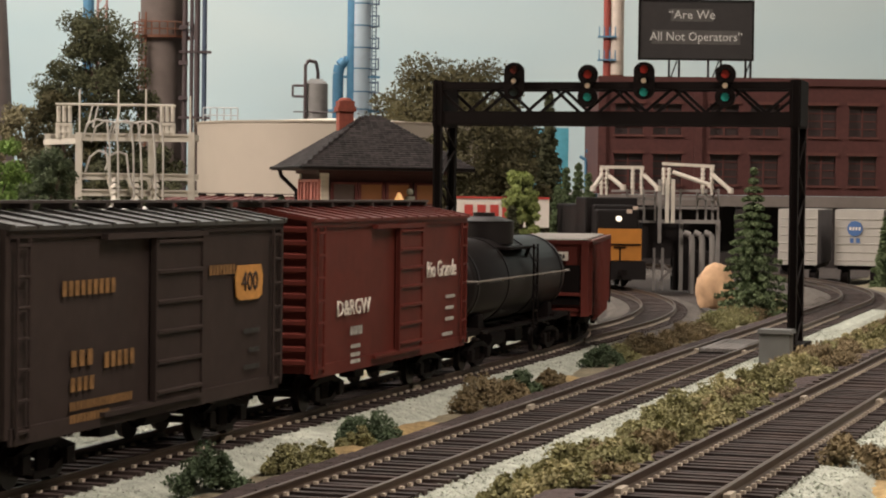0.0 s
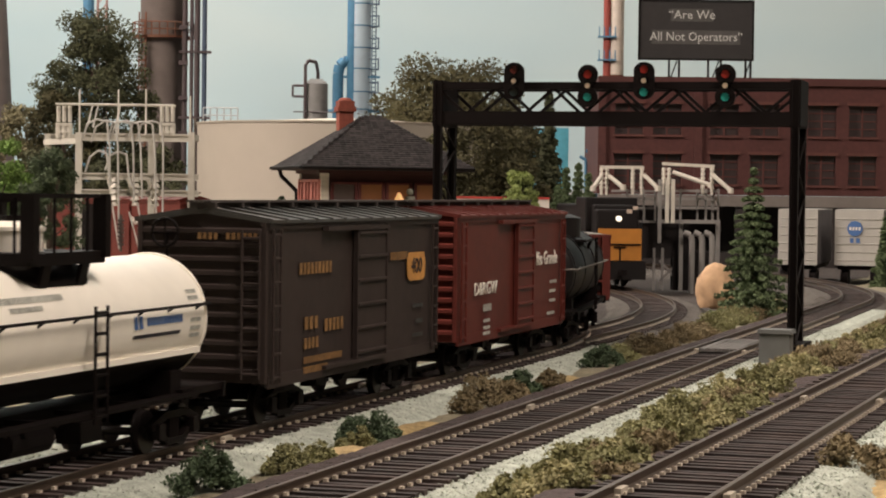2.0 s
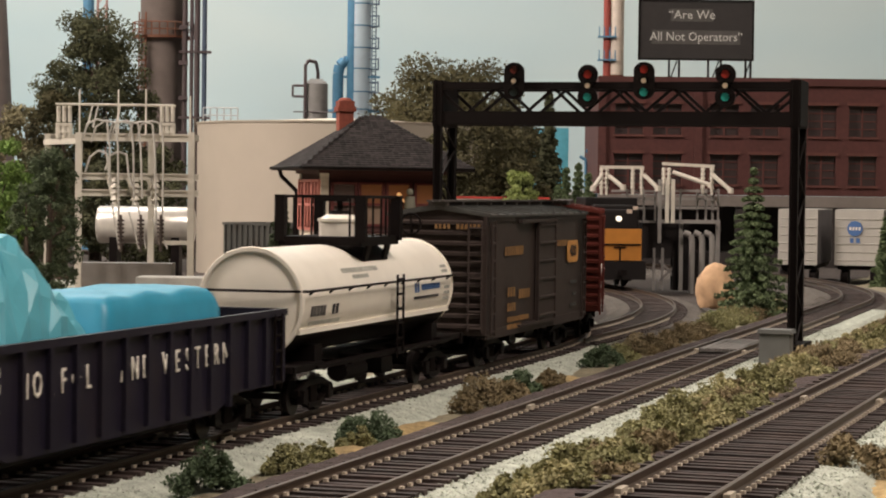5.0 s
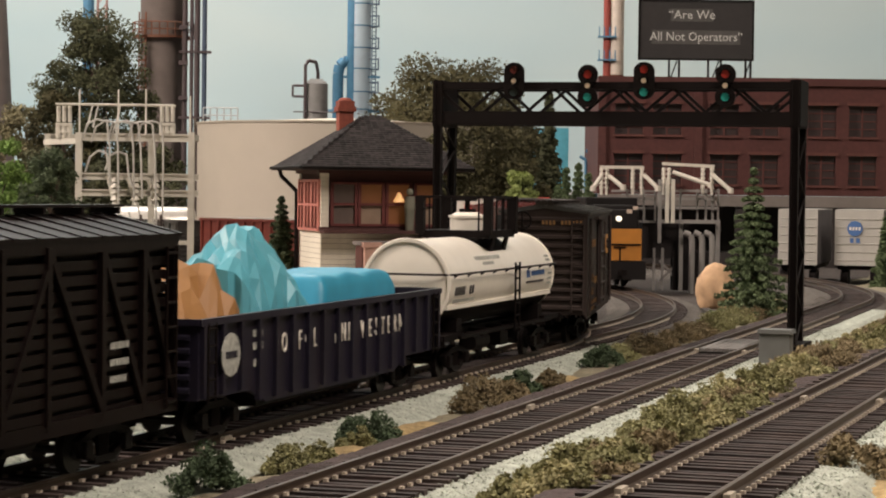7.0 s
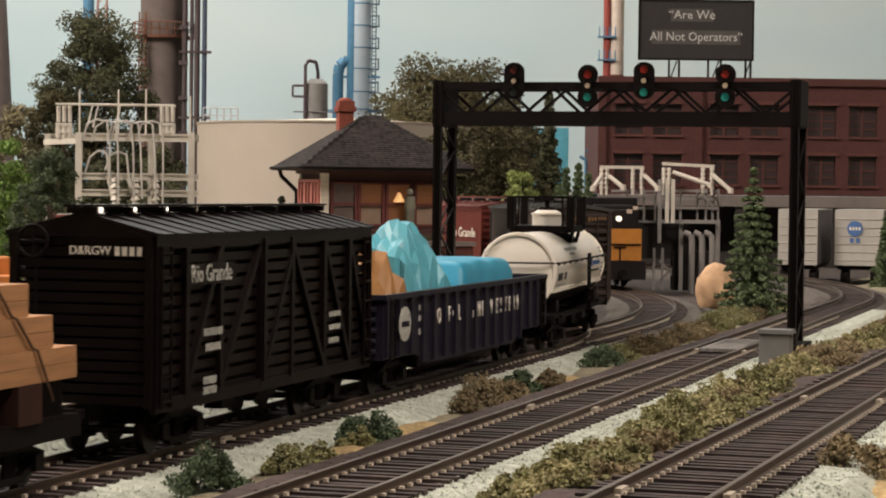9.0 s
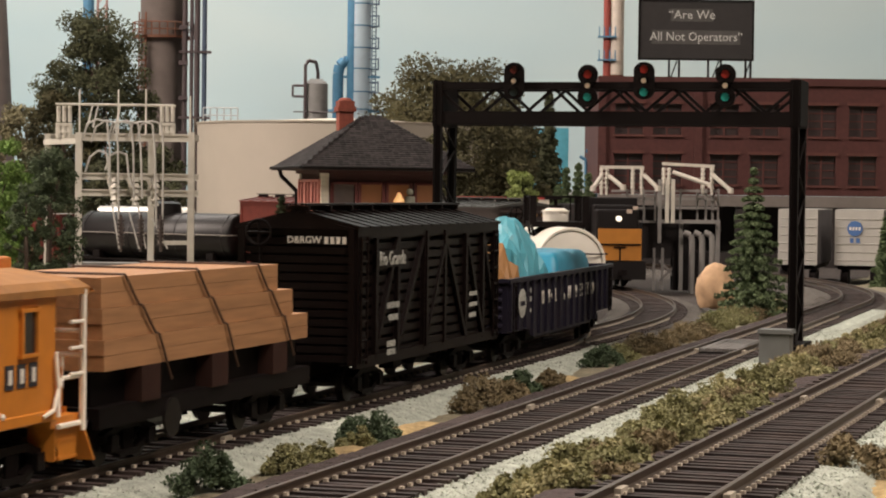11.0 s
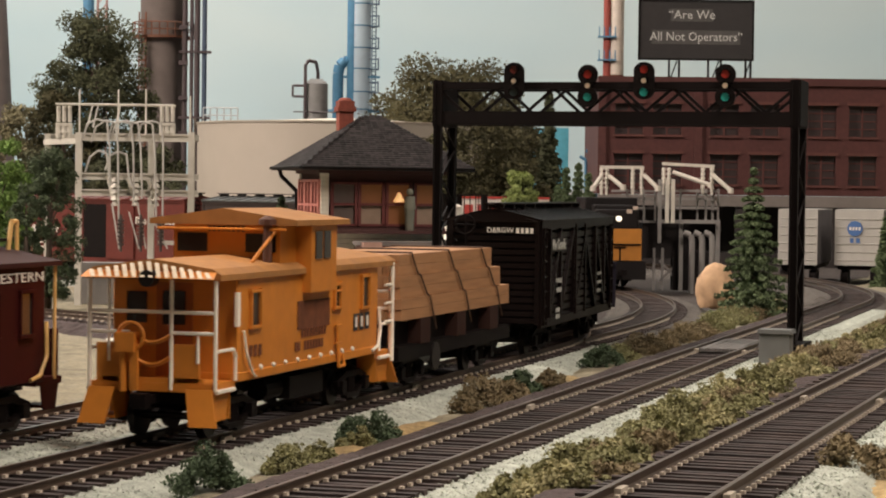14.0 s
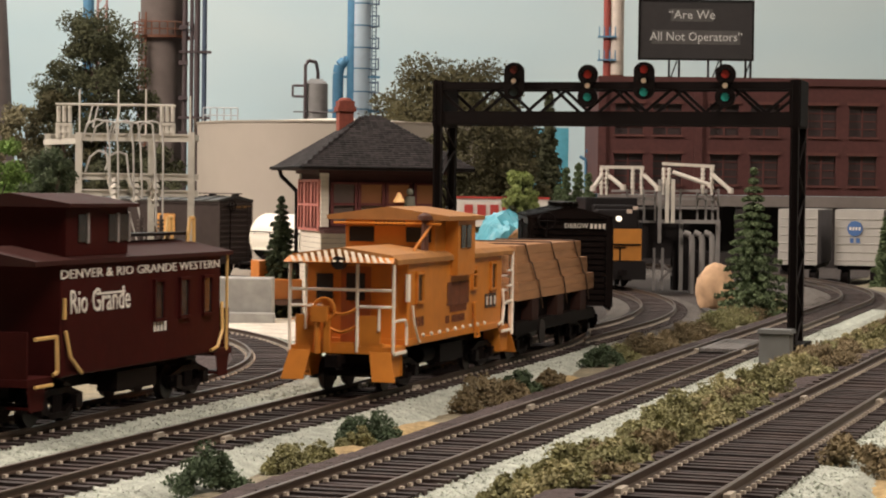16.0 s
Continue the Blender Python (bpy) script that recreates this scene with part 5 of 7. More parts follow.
L_BUSH_OLIVE = leaf_mat("bush_olive", (0.24, 0.235, 0.11), 0.25)
L_BUSH_PALE = leaf_mat("bush_pale", (0.35, 0.325, 0.165), 0.25)
L_BUSH_BROWN = leaf_mat("bush_brown", (0.225, 0.18, 0.10), 0.25)
M_BARK = mat("bark", (0.06, 0.042, 0.03), 0.9, vary=0.4, grain=4, bump=0.6)
M_STRAW = mat("straw_ground_cover", (0.35, 0.255, 0.12), 0.95, vary=0.5, grain=8, bump=1)


def broad_tree(label, m, height, wide, material, seed, trunk=0.25, n=90, leaves=150, leaf=0.16, group="trees"):
    """A tapered trunk with limbs under a ragged crown of clumps."""
    r = random.Random(seed)
    t = thing("tree", label, "tree", m, group)
    base, clumps = height * trunk, []
    for _ in range(n):
        z = r.uniform(0, 1)
        w = wide * (0.5 + 0.5 * math.sin(math.pi * min(1, z * 0.8 + 0.1))) * (1.0 if z < 0.55 else 1.0 - 1.1 * (z - 0.55) ** 1.3)
        a, q = r.uniform(0, 2 * math.pi), math.sqrt(r.uniform(0.08, 1))
        clumps.append((w * q * math.cos(a), w * q * math.sin(a), base + (height - base) * z, wide * r.uniform(0.14, 0.3)))
    with made("trunk", M_BARK, t) as bm:
        rod(bm, (0, 0, -0.7), (0.05, 0, height * 0.5), height * 0.028, 8, height * 0.016)
        rod(bm, (0.05, 0, height * 0.5), (0, 0.05, height * 0.9), height * 0.016, 8, 0.03)
        for c in clumps[::6]:
            z0 = min(c[2] - 0.3, height * r.uniform(0.25, 0.7))
            rod(bm, (0, 0, z0), (c[0] * 0.85, c[1] * 0.85, c[2]), height * 0.008, 5, 0.02)
    leaf_mesh("crown", clumps, int(leaves * 1.5), leaf * 0.7, material, seed, t)
    return t


def conifer(label, m, height, wide, material, seed, layers=15, low=0.08, per=9, leaves=30, leaf=0.14, group="trees"):
    """A spire of drooping tiers of needled boughs round a trunk."""
    r = random.Random(seed)
    t = thing("conifer", label, "tree", m, group)
    clumps, limbs = [], []
    layers = int(layers * 1.5)
    for i in range(layers):
        f = i / (layers - 1)
        z = height * (low + (0.97 - low) * f)
        w = wide * (1 - f) ** 0.85 + 0.06
        k = max(3, int(per * (1 - 0.6 * f)))
        for j in range(k):
            a = 2 * math.pi * (j + r.uniform(-0.3, 0.3)) / k + i
            reach = w * r.uniform(0.55, 1.12)
            limbs.append(((0, 0, z), (reach * math.cos(a), reach * math.sin(a), z - reach * 0.22)))
            for q in (0.3, 0.55, 0.8, 1.0):
                clumps.append((reach * q * math.cos(a), reach * q * math.sin(a), z - reach * 0.22 * q, max(0.1, height * 0.03 * (1.25 - 0.4 * q) * (1 - 0.45 * f))))
    clumps.append((0, 0, height * 0.985, height * 0.02))
    with made("trunk", M_BARK, t) as bm:
        rod(bm, (0, 0, -0.6), (0, 0, height * 0.97), height * 0.02, 8, 0.02)
        for a, b in limbs[::2]:
            rod(bm, a, b, 0.035, 4, 0.01)
    leaf_mesh("crown", clumps, leaves, leaf, material, seed, t)
    return t


def bush(x, y, w, h, material, seed, label, leaf=0.036):
    r = random.Random(seed)
    z = ground_height(x, y)
    clumps = []
    h *= 0.85
    for _ in range(46):
        a, q = r.uniform(0, 2 * math.pi), math.sqrt(r.uniform(0, 1))
        clumps.append((w * q * math.cos(a), w * 0.75 * q * math.sin(a), h * (1 - q * q * 0.85) * r.uniform(0.35, 1.0), w * r.uniform(0.11, 0.27)))
    b = leaf_mesh("bush", clumps, 115, leaf, material, seed, None, small(x, y, z))
    tagged(b, label, "bush", "bushes by the tracks")


def scrub():
    """Bushes and clumps in the strips between the tracks."""
    r = random.Random(12)
    dark, olive, brown = "dark green foam bush beside the track", "olive green foam bush beside the track", "brown-green foam bush beside the track"
    for i, (x, y, w, h, kind) in enumerate(((38.3, -2.75, 0.95, 1.0, 0), (41.3, -3.35, 0.75, 0.7, 1), (42.4, -3.5, 0.55, 0.5, 1), (46.2, -3.25, 0.9, 0.95, 0), (45.3, -3.3, 0.55, 0.6, 1),
                                            (55.6, -3.2, 1.0, 0.95, 2), (57.3, -3.4, 0.8, 0.7, 2), (61.2, -2.75, 0.75, 0.8, 0), (63.0, -3.2, 0.55, 0.55, 2),
                                            (71.0, -3.0, 0.95, 0.8, 0), (73.5, -2.95, 0.95, 0.75, 1), (76.5, -3.0, 1.0, 0.8, 2), (79.5, -3.1, 1.0, 0.75, 2), (83.0, -3.3, 1.1, 0.8, 2), (87.0, -3.2, 1.1, 0.8, 2),
                                            (91.5, -3.1, 1.2, 0.9, 1), (95.5, -3.3, 1.3, 0.9, 1), (99.5, -3.3, 1.3, 1.0, 2), (103.5, -3.6, 1.3, 0.9, 1))):
        bush(x, y, w, h, (L_BUSH, L_BUSH_OLIVE, L_BUSH_BROWN)[kind], 200 + i, (dark, olive, brown)[kind])
    k = 0
    x = 33.0
    while x < 94:
        for lane in (-1.2, -0.6, 0.0):
            y = line_b(x)[1] * 0.5 + line_c(x)[1] * 0.5 - 0.45 + lane + r.uniform(-0.3, 0.3)
            if 50.5 < x < 54.5 and lane < -0.3:
                continue
            kind = r.choice((1, 1, 1, 2, 1, 1, 3, 3)) if x < 50 else r.choice((2, 2, 1, 2, 3))
            bush(x + r.uniform(-0.5, 0.5), y, r.uniform(0.6, 0.95), r.uniform(0.5, 1.05), (L_BUSH, L_BUSH_OLIVE, L_BUSH_BROWN, L_BUSH_PALE)[kind], 300 + k, (dark, olive, brown, "pale tan-green foam bush beside the track")[kind])
            k += 1
        x += 1.2 if x < 60 else 2.2
    for i, (x, y, w, h) in enumerate(((36.6, -14.6, 0.85, 0.9), (37.4, -15.0, 0.7, 0.7))):
        bush(x, y, w, h, L_BUSH_BROWN, 500 + i, brown)
    for i, (x, y) in enumerate(((66, 10.6), (68, 11.5), (69.5, 12.4))):
        bush(x, y, 0.8, 0.8, L_BUSH, 520 + i, dark)
    for i, (x, y, w) in enumerate(((43.8, -3.6, 0.9), (49.5, -3.4, 0.9), (64.5, -3.1, 0.9), (51.6, -11.2, 0.85), (53.2, -11.5, 0.8), (39, -15.5, 1.6), (36, -15.4, 1.2))):
        rr = random.Random(i)
        bm = bmesh.new()
        bmesh.ops.create_icosphere(bm, subdivisions=3, radius=1)
        for v in bm.verts:
            f = 1 + 0.25 * noise.noise(v.co * 2.2 + Vector((i * 5, 0, 0)))
            v.co = Vector((v.co.x * w * 1.5 * f, v.co.y * w * 0.7 * f, v.co.z * 0.16 * f))
        ob = part("straw_patch", bm, M_STRAW, None, "", True, small(x, y, ground_height(x, y) + 0.02))
        tagged(ob, "patch of straw-coloured ground cover between the tracks", "ground cover")


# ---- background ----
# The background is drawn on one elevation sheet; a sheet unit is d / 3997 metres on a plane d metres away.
def across(n, d):
    return (n - 784) * d / 3997


def height(n, m, d):
    return 5.13 + (338.6 + 0.01273 * (n - 784) - m) * d / 3997


def leaf_trees():
    olive, dark = "large olive green foam tree with ragged crown", "tall dark green foam tree behind the substation"
    broad_tree(olive, at_back(0.23, 158, -0.5), 14.6, 6.6, L_OLIVE_TREE, 21, 0.12, 150, 190, 0.17)
    broad_tree(olive, at_back(4.03, 162, -0.5), 12.0, 4.2, L_OLIVE_TREE, 22, 0.12, 90, 170, 0.17)
    broad_tree(olive, at_back(-2.43, 163, -0.5), 11.6, 3.6, L_OLIVE_TREE, 23, 0.12, 80, 170, 0.17)
    broad_tree(dark, at_back(-25.43, 165, -0.5), 18.2, 4.3, L_DARK, 24, 0.1, 160, 230, 0.15)
    broad_tree("tall dark green foam tree behind the substation", at_back(-27.49, 163, -0.5), 13.0, 3.4, L_OLIVE_TREE, 25, 0.1, 60, 160, 0.17)
    broad_tree("olive green foam tree far back", at_back(-32.36, 175, -0.5), 11.5, 3.6, L_OLIVE, 26, 0.1, 70, 150, 0.17)
    broad_tree("bright green foam tree beside the substation", at_back(-22.30, 112, -0.5), 7.6, 2.1, L_GREEN, 27, 0.15, 60, 190, 0.12)
    broad_tree("bright green foam tree beside the substation", at_back(-22.55, 118, -0.5), 6.2, 1.5, L_GREEN, 28, 0.15, 40, 170, 0.12)
    broad_tree("dark foam tree in the trees behind the substation", at_back(-19.29, 152, -0.5), 8.0, 2.6, L_DARK, 31, 0.1, 60, 150, 0.16)
    broad_tree("dark foam tree in the trees behind the substation", at_back(-21.92, 154, -0.5), 7.6, 2.6, L_DARK, 32, 0.1, 60, 150, 0.16)
    broad_tree("dark foam tree in the trees behind the substation", at_back(-27.17, 150, -0.5), 7.4, 2.6, L_DARK, 33, 0.1, 60, 150, 0.16)
    broad_tree("lime green cone-shaped foam tree behind the curve", at_back(4.29, 126, -0.5), 6.6, 1.2, L_LIME, 29, 0.05, 190, 150, 0.1)
    broad_tree("dense olive foam tree behind the signal bridge", at_back(1.86, 138, -0.5), 9.6, 3.6, L_OLIVE_TREE, 34, 0.05, 100, 190, 0.14)
    broad_tree("dense olive foam tree behind the signal bridge", at_back(4.09, 141, -0.5), 9.2, 2.8, L_OLIVE_TREE, 35, 0.05, 80, 190, 0.14)
    broad_tree("dense olive foam tree behind the signal tower", at_back(-0.32, 141, -0.5), 9.0, 2.6, L_OLIVE_TREE, 36, 0.05, 80, 190, 0.14)
    spruce = "dark green model spruce"
    broad_tree("dense dark green tree in front of the substation", at_back(-18.19, 104, -0.5), 7.3, 1.55, L_PINE, 41, 0.08, 85, 170, 0.085)
    broad_tree("dense dark green tree in front of the substation", at_back(-18.86, 102, -0.5), 5.4, 0.9, L_PINE, 61, 0.08, 40, 150, 0.085)
    conifer("small dark spruce beside the signal tower", at_back(-6.96, 97, -0.5), 5.3, 1.25, L_PINE, 42, 15, 0.03, 13, 60, 0.06)
    conifer("green spruce beside the curve and the boulder", at_back(13.79, 100.5, -0.5), 6.85, 1.7, L_SPRUCE, 43, 12, 0.05, 13, 46, 0.07)
    conifer("tall dark spruce behind the gantry", at_back(6.91, 150, -0.5), 12.3, 1.4, L_DARK, 44, 18, 0.1, 7)
    for px, d, h in ((1000, 136, 7.1), (1022, 138, 7.4), (1040, 136, 6.8), (985, 134, 6.0), (905, 112, 4.9)):
        a = across(px, d)
        conifer(spruce, at_back(a, d, -0.5), h, 0.85, L_SPRUCE if px != 905 else L_DARK, 45 + px, 12, 0.08, 7)
    conifer("dark green model spruce beside the trailers", at_back(26.48, 135, -0.5), 4.4, 0.8, L_SPRUCE, 60, 11, 0.08, 7)


def signal_tower():
    """A two-storey brick and siding tower under a hipped slate roof."""
    red = mat("dark_red_trim", (0.105, 0.02, 0.017), 0.6)
    # Paler red paints the light on the side face into its window frames.
    lit_red = mat("lit_side_red_trim", (0.46, 0.17, 0.14), 0.6, vary=0.25, grain=4)
    siding = mat("pale_clapboard", (0.62, 0.58, 0.49), 0.75, vary=0.15, grain=3)
    dim = mat("tower_dark_wall", (0.055, 0.017, 0.014), 0.7)
    slate = mat("charcoal_slate", (0.032, 0.029, 0.030), 0.9, vary=0.35, grain=5, bump=0.5)
    d = 94.0
    tw = thing("signal_tower", "two-storey signal tower with slate roof, red windows and pale siding", "building", at_back(-4.99, 92.0, -0.5, 15))
    W, D, zf, ze = 5.2, 4.6, 3.6, 6.55
    with made("wall", dim, tw) as bm:
        box(bm, W / 2, D / 2, ze / 2, W - 0.2, D - 0.2, ze)
    bm = bmesh.new()
    box(bm, 0, 0, 0, 0.05, D, 0.2)
    one = part("board_pattern", bm, siding)
    side_board = one.data
    bpy.data.objects.remove(one)
    bm = bmesh.new()
    box(bm, 0, 0, 0, W, 0.05, 0.2)
    one = part("board_pattern", bm, siding)
    front_board = one.data
    bpy.data.objects.remove(one)
    for i in range(19):
        z = 0.1 + 0.215 * i
        shared("clapboard", side_board, tw, small(0.06, D / 2, z, 0, 6, 0))
        shared("clapboard", front_board, tw, small(W / 2, 0.06, z, -6, 0, 0))
    bm = bmesh.new()
    box(bm, 0, 0, 0, 0.32, 0.05, 0.2)
    one = part("board_pattern", bm, siding)
    corner = one.data
    bpy.data.objects.remove(one)
    for i in range(12):
        z = 4.2 + 0.19 * i
        shared("clapboard", corner, tw, small(0.16, 0.03, z, -6, 0, 0))
        shared("clapboard", corner, tw, small(0.03, 0.2, z, -6, 0, -90))
        shared("clapboard", corner, tw, small(0.03, D - 0.2, z, -6, 0, -90))
    part_box("balcony", dim, tw, W / 2, -0.45, 3.93, W + 0.1, 0.85, 0.14)
    with made("cornice", dim, tw) as bm:
        box(bm, W / 2, D / 2, ze - 0.1, W + 0.25, D + 0.25, 0.3)
        box(bm, W / 2, D / 2, zf + 0.45, W + 0.1, D + 0.1, 0.12)
    pane_warm = mat("lamplit_pane", (0.16, 0.06, 0.025), 0.4, emit=((1.0, 0.38, 0.10), 0.035), bump=0)
    pane_dim = mat("dim_pane", (0.11, 0.085, 0.075), 0.3, bump=0)
    blind = mat("pale_blind", (0.24, 0.17, 0.12), 0.8, bump=0)
    for i, x in enumerate((0.95, 2.1, 3.25, 4.45)):
        w = thing_part("window", tw, red)
        with made("window_frame", red, w) as bm:
            for e in (-1, 1):
                box(bm, x + e * 0.5, -0.02, 5.05, 0.12, 0.14, 1.75)
            for z in (4.2, 5.05, 5.9):
                box(bm, x, -0.02, z, 1.1, 0.14, 0.1)
        warm = i in (1, 2, 3)
        with made("pane", pane_warm if warm else pane_dim, w) as bm:
            box(bm, x, 0.06, 5.48, 0.9, 0.04, 0.76)
        with made("pane", blind if i in (1, 3) else (pane_warm if i == 2 else pane_dim), w) as bm:
            box(bm, x, 0.06, 4.62, 0.9, 0.04, 0.76)
    lamp = mat("table_lamp_glow", (0.9, 0.6, 0.3), 0.5, emit=((1.0, 0.5, 0.18), 0.5), bump=0)
    with made("lampshade", lamp, tw) as bm:
        rod(bm, (3.27, 0.0, 5.15), (3.27, 0.0, 5.55), 0.26, 12, 0.05)
    for i in range(3):
        y = 0.85 + i * 1.4
        w = thing_part("window", tw, red)
        with made("window_frame", lit_red, w) as bm:
            for e in (-1, 0, 1):
                box(bm, -0.03, y + e * 0.6, 5.0, 0.16, 0.16, 2.1)
            for z in (3.98, 5.0, 6.0):
                box(bm, -0.03, y, z, 0.15, 1.3, 0.1)
        with made("pane", mat("dark_red_pane", (0.06, 0.016, 0.014), 0.3, bump=0), w) as bm:
            box(bm, 0.05, y, 5.0, 0.04, 1.2, 2.0)
    # hipped roof
    o, zr = 1.0, 8.75
    x0, x1, y0, y1 = -o, W + o, -o, D + o
    rid = [(W / 2 - 0.35, D / 2, zr), (W / 2 + 0.35, D / 2, zr)]
    roof = thing_part("roof", tw, slate)
    with made("roof_deck", slate, roof) as bm:
        lo = [bm.verts.new((x, y, ze)) for x, y in ((x0, y0), (x1, y0), (x1, y1), (x0, y1))]
        li = [bm.verts.new((x, y, ze - 0.12)) for x, y in ((x0, y0), (x1, y0), (x1, y1), (x0, y1))]
        a, b = bm.verts.new(rid[0]), bm.verts.new(rid[1])
        for f in ((lo[0], lo[1], b, a), (lo[1], lo[2], b), (lo[2], lo[3], a, b), (lo[3], lo[0], a), (li[3], li[2], li[1], li[0])):
            bm.faces.new(f)
        for i in range(4):
            bm.faces.new((lo[i], li[i], li[(i + 1) % 4], lo[(i + 1) % 4]))
    with made("shingles", mat("slate_shingles", (0.026, 0.022, 0.022), 0.85, shine=0.2, vary=0.5, grain=5, random_by="island", spread=0.45), roof) as bm:
        for (p, q, r_, s_) in (((x0, y0), (x1, y0), rid[1], rid[0]), ((x0, y1), (x0, y0), rid[0], rid[0])):
            p, q, r_, s_ = Vector((*p, ze)), Vector((*q, ze)), Vector(r_), Vector(s_)
            n = 24
            nrm = (q - p).cross(s_ - p).normalized()
            if nrm.z < 0:
                nrm = -nrm
            for i in range(n):
                a, b = p.lerp(s_, i / n), q.lerp(r_, i / n)
                k = max(1, int((b - a).length / 0.24))
                up = (p.lerp(s_, (i + 1.15) / n) - a)
                up = nrm.cross(b - a).normalized() * (up - up.project(b - a)).length
                if up.z < 0:
                    up = -up
                for j in range(k):
                    u0 = a.lerp(b, (j + 0.04 + 0.5 * (i % 2) * (j < k - 1)) / k)
                    u1 = a.lerp(b, min(1, (j + 0.96 + 0.5 * (i % 2) * (j < k - 1)) / k))
                    vs = [bm.verts.new(v) for v in (u0 + nrm * 0.03, u1 + nrm * 0.03, u1 + up + nrm * 0.01, u0 + up + nrm * 0.01)]
                    bm.faces.new(vs)
                    lo2 = [bm.verts.new(v) for v in (u0, u1)]
                    bm.faces.new((vs[0], lo2[0], lo2[1], vs[1]))
    list(roof.children)[-1]["kind"] = "stuff"
    with made("gutter", M_BLACK, tw) as bm:
        rod(bm, (x0, y0 - 0.05, ze - 0.02), (x1, y0 - 0.05, ze - 0.02), 0.07, 6)
        rod(bm, (x0 - 0.05, y0, ze - 0.02), (x0 - 0.05, y1, ze - 0.02), 0.07, 6)
    with made("downspout", M_BLACK, tw) as bm:
        chain_rod(bm, [(x0 + 0.2, y1 - 0.8, ze - 0.1), (x0 + 0.25, y1 - 0.8, ze - 0.35), (-0.12, D - 0.1, ze - 1.0), (-0.12, D - 0.1, 0)], 0.085, 8)
    brick = mat("chimney_brick", (0.22, 0.055, 0.035), 0.8, vary=0.3, grain=5)
    ch = thing_part("chimney", tw, brick)
    with made("stack", brick, ch) as bm:
        box(bm, 1.6, 2.9, 8.0, 0.62, 0.62, 2.0)
    with made("corbel", brick, ch) as bm:
        box(bm, 1.6, 2.9, 9.02, 0.8, 0.8, 0.2)
    with made("crown", brick, ch) as bm:
        box(bm, 1.6, 2.9, 9.24, 0.68, 0.68, 0.24)
    with made("chimney_cap", brick, ch) as bm:
        rod(bm, (1.6, 2.9, 9.36), (1.6, 2.9, 9.5), 0.34, 10, 0.2)
    # porch landing, steps, small shed roof by the wall
    with made("landing", dim, tw) as bm:
        box(bm, 4.0, -1.0, 3.35, 3.6, 1.5, 0.15)
        for x in (2.3, 4.0, 5.7):
            box(bm, x, -0.9, 1.6, 0.12, 0.12, 3.4)
    shed = thing_part("coal_shed", tw, dim)
    with made("shed_wall", mat("dark_shed_brick", (0.075, 0.022, 0.017), 0.85, vary=0.35, grain=5, bump=0.4), shed) as bm:
        box(bm, 3.5, -1.75, 1.7, 4.6, 1.2, 3.4)
    with made("shed_roof", mat("grey_shed_cap", (0.15, 0.13, 0.12), 0.8), shed) as bm:
        box(bm, 3.5, -1.75, 3.5, 4.8, 1.4, 0.16)
    with made("gate_pier", mat("pinkish_pier", (0.40, 0.24, 0.19), 0.8, vary=0.25), shed) as bm:
        box(bm, 1.55, -2.5, 1.7, 0.6, 0.3, 3.3)
        box(bm, 1.55, -2.5, 3.45, 0.75, 0.42, 0.2)
    fig = mat("grey_green_figure", (0.17, 0.17, 0.13), 0.7)
    with made("figurine", fig, None, "", True, tw.matrix_basis @ small(3.6, -0.5, 4.0)) as bm:
        rod(bm, (0, 0, 0), (0, 0, 0.85), 0.17, 10, 0.22)
        rod(bm, (0, 0, 0.85), (0, 0, 1.4), 0.25, 10, 0.2)
        bmesh.ops.create_uvsphere(bm, u_segments=10, v_segments=8, radius=0.15, matrix=Matrix.Translation((0, 0, 1.56)))
    tagged(bpy.data.objects["figurine"], "plain grey-green model figurine standing on the tower landing", "figurine")


def thing_part(name, parent, material):
    """A part that groups its own pieces."""
    ob = new(name)
    ob.empty_display_size = 0.01
    ob.parent = parent
    return ob


